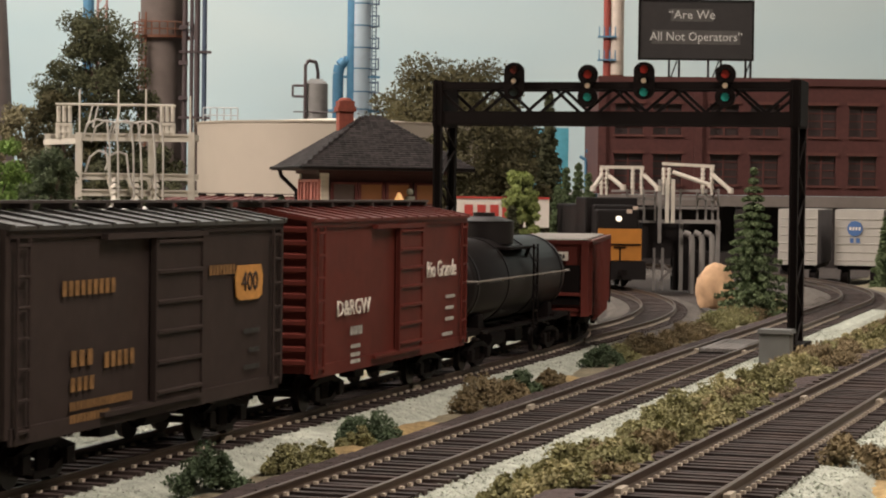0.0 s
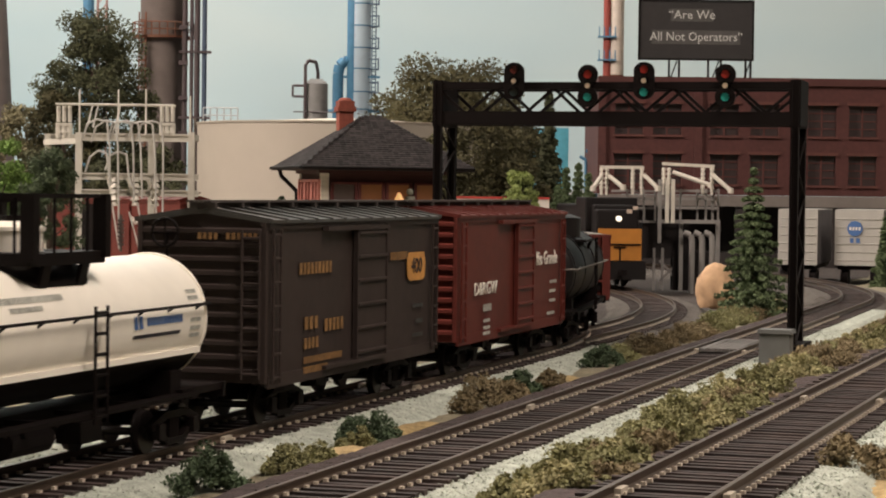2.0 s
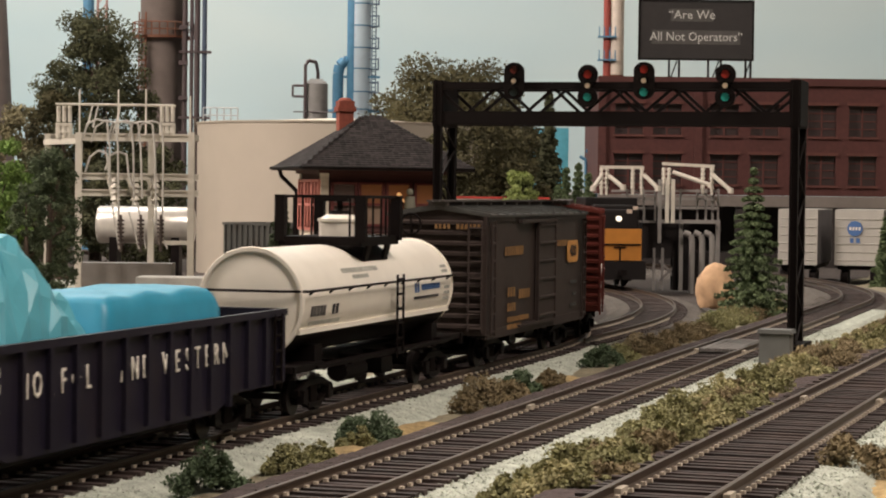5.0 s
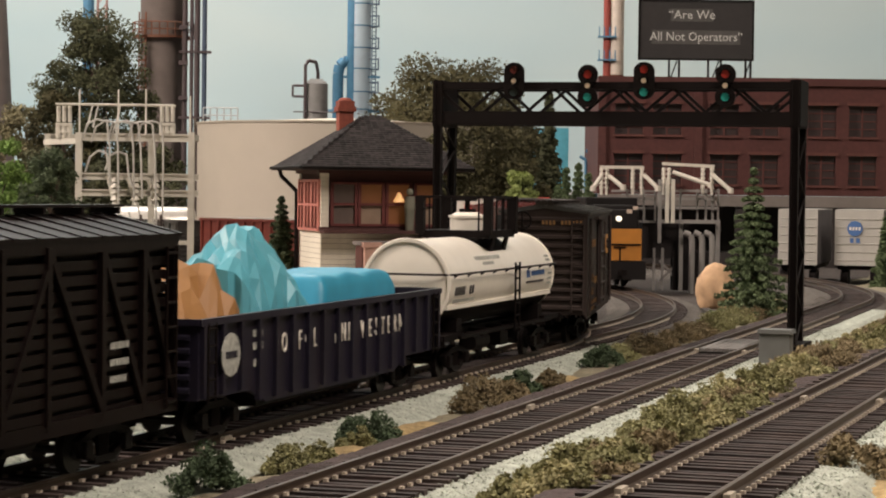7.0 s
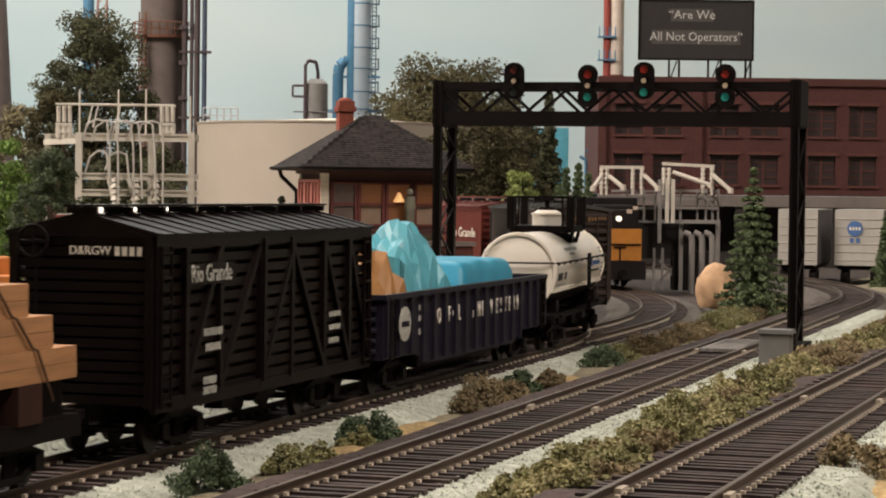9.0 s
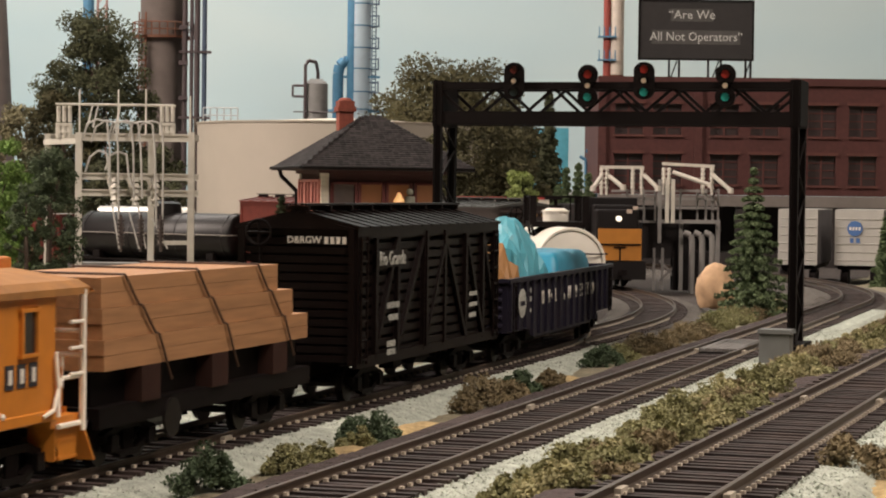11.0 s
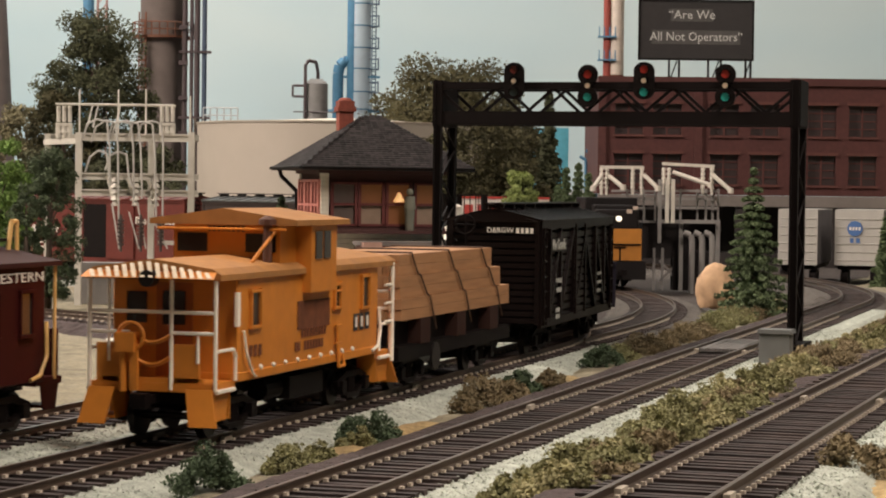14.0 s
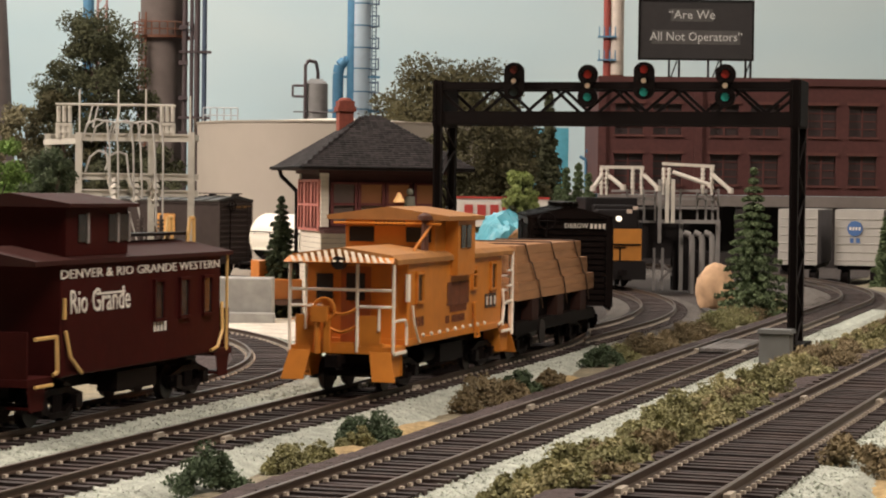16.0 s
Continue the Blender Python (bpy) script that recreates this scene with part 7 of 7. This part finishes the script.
def substation_left():
    """A pale grey lattice of girders with insulators, switch arms and drooping wires."""
    pale = mat("pale_grey_plastic", (0.55, 0.53, 0.47), 0.6, vary=0.12)
    wire = mat("grey_wire", (0.42, 0.41, 0.38), 0.5, bump=0)
    ins = mat("dark_insulator", (0.07, 0.055, 0.05), 0.4)
    d = 108.0
    s = thing("substation", "pale grey substation lattice with insulators and drooping wires", "substation", at_back(0, d, -0.55))
    X = lambda p: across(p, d)
    Z = lambda p, y: height(p, y, d) + 0.55
    for p, dy in ((138, 0), (337, 0), (255, 2.4), (68, 2.4)):
        with made("column", pale, s) as bm:
            top = Z(p, 235)
            box(bm, X(p), dy, top / 2, 0.3, 0.28, top)
    for y in (243, 313, 342):
        for dy in (0, 2.4):
            with made("girder", pale, s) as bm:
                z = Z(240, y)
                xa = X(138) if y != 243 else X(62 if dy else 138)
                sec = [(-0.13, -0.16), (0.13, -0.16), (0.13, -0.09), (0.03, -0.09), (0.03, 0.09), (0.13, 0.09), (0.13, 0.16), (-0.13, 0.16), (-0.13, 0.09), (-0.03, 0.09), (-0.03, -0.09), (-0.13, -0.09)]
                profile(bm, [(a + dy, b + z) for a, b in sec], xa, X(340))
    for p in (138, 337):
        with made("girder", pale, s) as bm:
            box(bm, X(p), 1.2, Z(p, 243), 0.2, 2.4, 0.26)
    with made("girder", pale, s) as bm:
        beam(bm, (X(62), 2.4, Z(62, 250)), (X(138), 0, Z(138, 250)), 0.16, 0.26)
    with made("girder", pale, s) as bm:
        beam(bm, (X(280), 0, Z(280, 430)), (X(338), 0, Z(338, 430)), 0.2, 0.2)
    for p in (205, 240, 275):
        with made("insulator_stack", pale, s) as bm:
            for k, y in enumerate((318, 328, 338, 350, 360)):
                rod(bm, (X(p), -0.3, Z(p, y) - 0.12), (X(p), -0.3, Z(p, y) + 0.1), 0.2 + 0.05 * (k % 2), 10, 0.12)
        with made("insulator", ins, s) as bm:
            q = p + 12
            for k in range(7):
                rod(bm, (X(q), -0.7, Z(q, 392 + 7 * k)), (X(q), -0.7, Z(q, 392 + 7 * k) + 0.1), 0.17, 10)
            rod(bm, (X(q), -0.7, Z(q, 445)), (X(q), -0.7, Z(q, 380)), 0.07, 6)
        with made("bracket", pale, s) as bm:
            beam(bm, (X(p - 12), -0.2, Z(p, 318)), (X(p), -0.35, Z(p, 360)), 0.12, 0.2)
    r = random.Random(3)
    for i, (p0, p1, y0, y1, yend) in enumerate(((155, 190, 216, 213, 330), (170, 205, 222, 215, 420), (200, 232, 214, 217, 360), (205, 245, 214, 216, 352), (235, 270, 215, 217, 400), (250, 285, 217, 216, 420), (160, 190, 275, 268, 320), (195, 225, 272, 270, 330))):
        with made("wire", wire, s) as bm:
            pts = [(X(p0 - 8), -0.4, Z(p0, y0 + 30)), (X(p0), -0.45, Z(p0, y0 + 4)), (X((p0 + p1) / 2), -0.5, Z(p0, y1 - 1)), (X(p1), -0.5, Z(p1, y1 + 4)), (X(p1 + 5), -0.55, Z(p1, y1 + 45)), (X(p1 + 8 + r.uniform(-4, 4)), -0.6, Z(p1, yend)), ]
            chain_rod(bm, pts, 0.05, 5)
    for p0, q0, p1, q1 in ((200, 360, 215, 440), (245, 360, 262, 440), (270, 385, 300, 440), (230, 375, 250, 440)):
        with made("wire", wire, s) as bm:
            rod(bm, (X(p0), -0.5, Z(p0, q0)), (X(p1), -0.8, Z(p1, q1)), 0.045, 5)
    for p in (135, 204, 253, 332):
        with made("lightning_rod", pale, s) as bm:
            rod(bm, (X(p), 0.6, Z(p, 243)), (X(p), 0.6, Z(p, 158 if p != 332 else 170)), 0.045, 5)
    for pa, pb in ((90, 118), (275, 302)):
        with made("switch_frame", pale, s) as bm:
            for p in (pa + 4, (pa + pb) / 2, pb - 4):
                rod(bm, (X(p), 1.2, Z(p, 243)), (X(p), 1.2, Z(p, 218)), 0.14, 8)
                rod(bm, (X(p), 1.2, Z(p, 215)), (X(p), 1.2, Z(p, 186)), 0.1, 8)
            box(bm, X((pa + pb) / 2), 1.2, Z(pa, 219), X(pb) - X(pa), 0.3, 0.14)
            box(bm, X((pa + pb) / 2), 1.2, Z(pa, 233), X(pb) - X(pa), 0.3, 0.1)
    for dy in (0.9, 1.5):
        with made("bus_bar", pale, s) as bm:
            rod(bm, (X(90), dy, Z(90, 183)), (X(302), dy, Z(302, 186)), 0.05, 6)
    for p in (155, 165, 205):
        with made("dropper", wire, s) as bm:
            rod(bm, (X(p), 1.2, Z(p, 184)), (X(p - 6), 0.6, Z(p, 225)), 0.045, 5)
    t = thing("transformer", "dark grey substation transformer drums under the lattice", "transformer", at_back(X(215), d + 2.0, -0.55))
    with made("drum", mat("grey_transformer", (0.17, 0.16, 0.15), 0.5), t, smooth=True) as bm:
        box(bm, 0, 0, 1.0, 4.5, 1.6, 2.0)
    c = thing("service_tank", "silver horizontal service tank behind the tracks", "storage tank", at_back(-18.42, 140, -0.55))
    tank_barrel(c, "shell", mat("silver_tank", (0.62, 0.60, 0.56), 0.3, 0.4), -3.1, 3.1, 3.35, 1.15)
    for x in (-1.9, 1.9):
        part_box("saddle", M_BLACK, c, x, 0, 1.3, 0.5, 1.8, 2.6)


def substation_right():
    grey = mat("mid_grey_plastic", (0.23, 0.22, 0.21), 0.6, vary=0.15)
    pale = mat("pale_insulator", (0.60, 0.57, 0.50), 0.5, vary=0.1)
    dark = mat("transformer_dark", (0.018, 0.015, 0.015), 0.7, shine=0.2)
    d = 126.0
    X = lambda p: across(p, d)
    Z = lambda p, y: height(p, y, d) + 0.5
    s = thing("substation", "grey substation frames with pale switch arms behind the curve", "substation", at_back(0, d, -0.5))

    def bar(name, p0, y0, p1, y1, dy, w, m_=grey):
        with made(name, m_, s) as bm:
            beam(bm, (X(p0), dy, Z(p0, y0)), (X(p1), dy, Z(p1, y1)), w, w)
    for p in (1165, 1178, 1188):
        bar("column", p, 318, p, 430 if p < 1170 else 395, -0.5, 0.2, grey if p < 1170 else pale)
    for p in (1205, 1270):
        bar("column", p, 395, p, 515, 0, 0.22)
    for p in (1110, 1140, 1160, 1205, 1235, 1250, 1262, 1272):
        bar("post", p, 335, p, 392, 0.5, 0.12)
    for y in (338, 352, 368, 392):
        bar("girder", 1082, y, 1160, y + 1, 0.6, 0.13)
        bar("girder", 1172, y, 1272, y + 1, 0.3, 0.15)
    bar("girder", 1165, 392, 1272, 393, -0.4, 0.2)
    for p0, y0, p1, y1 in ((1170, 462, 1205, 500), (1205, 462, 1170, 500), (1160, 440, 1160, 515), (1175, 440, 1175, 515)):
        bar("brace", p0, y0, p1, y1, 0.8, 0.14)
    for p in (1222, 1240, 1258):
        with made("bushing_pipe", grey, s, smooth=True) as bm:
            chain_rod(bm, [(X(p), -0.7, Z(p, 522)), (X(p), -0.7, Z(p, 425)), (X(p - 3), -0.7, Z(p, 416)), (X(p - 14), -0.7, Z(p, 412))], 0.17, 10)
    for p0, p1, y in ((1060, 1138, 296), (1170, 1262, 290)):
        bar("switch_bar", p0, y, p1, y + (1 if p0 < 1100 else 5), 0, 0.17, pale)
        for p in (p0 + 3, p0 + 12, p1 - 20, p1 - 4):
            with made("insulator", pale, s) as bm:
                for k in range(5):
                    rod(bm, (X(p), 0, Z(p, 302 + 8 * k)), (X(p), 0, Z(p, 302 + 8 * k) + 0.14), 0.14, 8, 0.11)
                rod(bm, (X(p), 0, Z(p, 345)), (X(p), 0, Z(p, 297)), 0.09, 6)
    for p0, y0, p1, y1 in ((1075, 312, 1099, 332), (1062, 312, 1046, 334), (1137, 310, 1160, 334), (1187, 305, 1252, 328), (1258, 310, 1288, 338)):
        with made("switch_arm", pale, s, smooth=True) as bm:
            rod(bm, (X(p0), -0.4, Z(p0, y0)), (X(p1), -0.9, Z(p1, y1)), 0.12, 8)
            rod(bm, (X(p1), -0.9, Z(p1, y1) - 0.15), (X(p1), -0.9, Z(p1, y1) + 0.15), 0.16, 8)
    part_box("transformer_body", dark, s, X(1180), 1.6, Z(1180, 427), 2.6, 1.6, 2.0)
    part_box("transformer_body", dark, s, X(1228), 1.2, Z(1180, 480), 2.2, 1.2, 2.2)


def locomotive():
    """A black switcher with an orange cab end and a lit headlight, standing on the outer curve."""
    x, y, q = line_e(122.3)
    loco = thing("locomotive", "black diesel locomotive with an orange end panel and lit headlight", "locomotive", small(x, y, 0, 0, 0, math.degrees(q) + 180))
    black = mat("loco_black", (0.010, 0.008, 0.008), 0.6, shine=0.2)
    org = mat("loco_orange", (0.50, 0.20, 0.028), 0.5, vary=0.1)
    part_box("frame", black, loco, -6, 0, 1.2, 14, 2.9, 0.5)
    part_box("hood", black, loco, -6.2, 0, 3.0, 12.0, 2.3, 3.0, soft=0.12)
    part_box("cab", black, loco, -2.4, 0, 3.15, 2.6, 2.95, 3.5, soft=0.08)
    part_box("nose", black, loco, -0.1, 0, 2.9, 1.3, 2.35, 2.7, soft=0.12)
    part_box("end_panel", org, loco, 1.0, 0, 2.35, 0.1, 2.4, 1.72, "orange end panel")
    with made("handrail", M_BLACK, loco) as bm:
        rod(bm, (1.12, -1.15, 2.35), (1.12, 1.15, 2.35), 0.05, 6)
        rod(bm, (1.12, -0.35, 2.2), (1.12, 0.35, 2.2), 0.04, 6)
        rod(bm, (1.12, 0, 2.2), (1.12, 0, 1.5), 0.04, 6)
    with made("pilot", black, loco) as bm:
        box(bm, 1.05, 0, 0.95, 0.12, 2.9, 1.0)
    lampm = mat("headlight_glow", (0.9, 0.8, 0.65), 0.4, emit=((1.0, 0.86, 0.66), 1.6), bump=0)
    with made("headlight", lampm, loco, smooth=True) as bm:
        rod(bm, (0.62, 0.0, 3.75), (0.8, 0.0, 3.75), 0.14, 16)
    with made("number_board", mat("pale_number_board", (0.6, 0.5, 0.4), 0.6, bump=0), loco) as bm:
        box(bm, 0.56, 0.62, 4.15, 0.05, 0.3, 0.22)
        box(bm, 0.56, 0.95, 4.35, 0.05, 0.26, 0.2)
    truck(loco, -2.0), truck(loco, -9.5)
    coupler(loco, 1.05, 1)


def trailers():
    white = mat("white_trailer_paint", (0.40, 0.39, 0.36), 0.5, vary=0.08)
    side = mat("grey_trailer_side", (0.16, 0.15, 0.15), 0.6)
    d = 142.0
    for a, w, mark, lab in ((22.3, 2.4, False, "white-ended box trailer parked at the loading dock"), (26.15, 2.95, True, "white-ended box trailer with blue round emblem at the dock")):
        t = thing("box_trailer", lab, "trailer", at_back(a, d, -0.5, -15), "trailers at the dock")
        part_box("body", side, t, 0, 5.0, 3.0, w, 9.9, 3.4)
        part_box("end_door", white, t, 0, 0.0, 3.0, w + 0.06, 0.14, 3.45)
        part_box("roof", white, t, 0, 5.0, 4.74, w + 0.04, 10, 0.08)
        for i in range(6):
            for e in (-0.25, 0.25):
                with made("hinge_bar", white, t) as bm:
                    rod(bm, (e * w - 0.22 * w, -0.09, 1.6 + 0.52 * i), (e * w + 0.2 * w, -0.09, 1.6 + 0.52 * i), 0.045, 6)
        if mark:
            with made("emblem", M_BLUE_INK, t) as bm:
                rod(bm, (-0.25, -0.13, 3.6), (-0.25, -0.16, 3.6), 0.48, 24)
            bars(t, small(-0.65, -0.17, 3.6, 90, 0, 0), [(0.02, 0, 0.76)], M_LETTER, 0.2)
            bars(t, small(-0.62, -0.14, 2.85, 90, 0, 0), [(0, 0, 0.75)], M_BLUE_INK, 0.3)
        with made("underframe", M_BLACK, t) as bm:
            box(bm, 0, 5, 1.15, w - 0.3, 9.5, 0.3)
        for yy in (0.8, 1.9):
            for e in (-1, 1):
                with made("wheel", M_BLACK, t) as bm:
                    rod(bm, (e * 0.7, yy, 0.5), (e * 1.15, yy, 0.5), 0.5, 16)


def sign_board():
    white = mat("white_sign_enamel", (0.66, 0.62, 0.56), 0.5, vary=0.06)
    red = mat("red_sign_paint", (0.42, 0.05, 0.04), 0.5)
    b = thing("sign_board", "long white roadside sign board with red bars", "sign", at_back(3.47, 132, -0.5))
    part_box("panel", white, b, 0, 0, 4.45, 5.4, 0.2, 1.75)
    with made("trim", red, b) as bm:
        box(bm, 0, -0.12, 5.28, 5.45, 0.06, 0.12)
    for i, x in enumerate((-2.0, -1.25, -0.5, 0.2, 0.9, 1.65)):
        part_box("red_bar", red, b, x, -0.12, 4.45, 0.5, 0.04, 0.85)
    for x in (-2.2, 2.2):
        part_box("leg", M_BLACK, b, x, 0.05, 1.9, 0.2, 0.2, 3.8)


def boulder():
    bm = bmesh.new()
    bmesh.ops.create_icosphere(bm, subdivisions=4, radius=1)
    for v in bm.verts:
        f = 1 + 0.16 * noise.noise(v.co * 1.4) + 0.05 * noise.noise(v.co * 5)
        v.co = Vector((v.co.x * 0.95 * f, v.co.y * 0.9 * f, max(-0.6, v.co.z) * 1.3 * f))
    ob = part("boulder", bm, mat("orange_tan_rock", (0.52, 0.34, 0.20), 0.85, vary=0.25, grain=2.5, bump=0.5), None, "", True, at_back(12.89, 106, 0.6))
    tagged(ob, "orange-tan boulder beside the curve and the spruce", "boulder")


def yard_clutter():
    conc = mat("old_concrete", (0.33, 0.33, 0.31), 0.9, vary=0.25, grain=2, bump=0.4)
    c = thing("concrete_block", "grey concrete loading block beside the curved track", "block", at_back(-9.82, 93, -0.55))
    part_box("body", conc, c, 0, 0.6, 1.0, 5.6, 1.8, 2.0, soft=0.06)
    part_box("ledge", conc, c, 0, -0.5, 0.3, 5.9, 0.7, 0.6, soft=0.05)
    org = mat("machine_orange", (0.50, 0.17, 0.03), 0.55)
    for a, d, lab in ((-6.75, 96, "small orange work truck beside the curved track"), (-18.88, 96, "small orange work truck beside the spruce")):
        t = thing("work_truck", lab, "truck", at_back(a, d, -0.5, 20))
        part_box("body", org, t, 0, 1.2, 1.35, 1.6, 3.4, 0.9, soft=0.08)
        part_box("cab", org, t, 0, 2.0, 2.1, 1.5, 1.4, 0.9, soft=0.08)
        part_box("bumper", mat("brown_bumper", (0.12, 0.06, 0.04), 0.7), t, 0, -0.55, 0.85, 1.7, 0.2, 0.25)
        with made("wheel", M_BLACK, t) as bm:
            for y in (0.2, 2.3):
                for e in (-1, 1):
                    rod(bm, (e * 0.55, y, 0.45), (e * 0.82, y, 0.45), 0.45, 14)
    g = mat("white_gravel_bed", (0.58, 0.54, 0.46), 0.95, vary=0.4, grain=8, bump=1)
    bm = bmesh.new()
    bmesh.ops.create_icosphere(bm, subdivisions=4, radius=1)
    for v in bm.verts:
        f = 1 + 0.2 * noise.noise(v.co * 1.8)
        v.co = Vector((v.co.x * 10 * f, v.co.y * 5.5 * f, v.co.z * 0.15))
    ob = part("gravel_bed", bm, g, None, "", True, small(86, 14.5, -0.5))
    tagged(ob, "pale gravel yard inside the curve", "gravel", kind="structure")
    sm = thing("switch_machine", "small grey switch machine beside the curve", "switch machine", small(67.0, 3.0, -0.3))
    part_box("body", conc, sm, 0, 0, 0.3, 0.8, 0.5, 0.4, soft=0.05)


scrub()
leaf_trees()
signal_tower()
gantry()
relay_box()
storage_tank()
refinery()
factory()
substation_left()
substation_right()
locomotive()
trailers()
sign_board()
boulder()
yard_clutter()

grey_boxcar()
red_boxcar()
white_tank_car()
black_tank_car()
navy_gondola()
stock_car()
lumber_car()
caboose_orange()
open_hopper()
caboose_maroon()
red_boxcar(171.2)

# ---- tracks ----
track("track_1", "weathered main line track on pale stone ballast", line_a, -75, 205, 0.0, 32, 92, seed=1, joints=(44.0, 57.5))
track("track_2", "weathered track on pale stone ballast between low bushes", line_b, -75, 104, Z_B, 34, 92, seed=2, pitch=0.48, tie_wide=0.22, joints=(50.8, 71.5), dark_left=True)
track("track_3", "weathered track on raised pale ballast bank", line_c, -75, 140, Z_C, 30, 76, low=-0.9, seed=3, pitch=0.4, tie_wide=0.19, joints=(31.0, 46.5), dark_left=True)
track("track_4", "curving siding track on pale stone ballast", line_d, -75, 150, 0.0, 34, 84, seed=4, dark_left=True)
DARK_STONE = mat("dark_stone", (0.09, 0.08, 0.07), 0.95, vary=0.6, grain=20, bump=1.0)
track("track_6", "far curving end of the weathered track in dark cinders", line_b, 104, 172, Z_B, 104, 118, seed=6, pitch=0.48, tie_wide=0.22, stone_mat=DARK_STONE)
track("track_5", "outer curve track on dark weathered ballast", line_e, 78, 200, -0.02, 78, 120, seed=5, stone_mat=DARK_STONE)


# ---- what moves ----
def on_line(line, s, z=0.0):
    x, y, q = line(s)
    return Vector((x, y, z)), q


def motions():
    """Every car is carried by its two trucks along its line; trucks turn under it, wheels roll."""
    for car, line, u, rear, front, trucks, wheels, speed in RUNNING:
        rows, turns = [], [[] for _ in trucks]
        curved = line(u + front + speed * 8.2)[2] != 0
        n = 64 if curved else 2
        for i in range(n + 1):
            t = 16.0 * i / n
            s = u + speed * (t - 8)
            a, qa = on_line(line, s + rear)
            b, qb = on_line(line, s + front)
            d = b - a
            q = math.atan2(d.y, d.x)
            c = a - Vector((math.cos(q), math.sin(q), 0)) * rear
            rows.append((t, small(c.x, c.y, 0, 0, 0, math.degrees(q))))
            for k, (tk, x) in enumerate(trucks):
                turns[k].append((t, small(x, 0, 0, 0, 0, math.degrees((qa, qb)[k] - q))))
        walk(car, rows)
        for (tk, x), rr in zip(trucks, turns):
            if curved:
                walk(tk, rr)
        for w in wheels:
            x = w.matrix_basis.translation.x / K
            walk(w, [(0.1 * i, small(x, 0, 0.42) @ Matrix.Rotation(speed * 0.1 * i / 0.42, 4, "Y")) for i in range(161)])


motions()
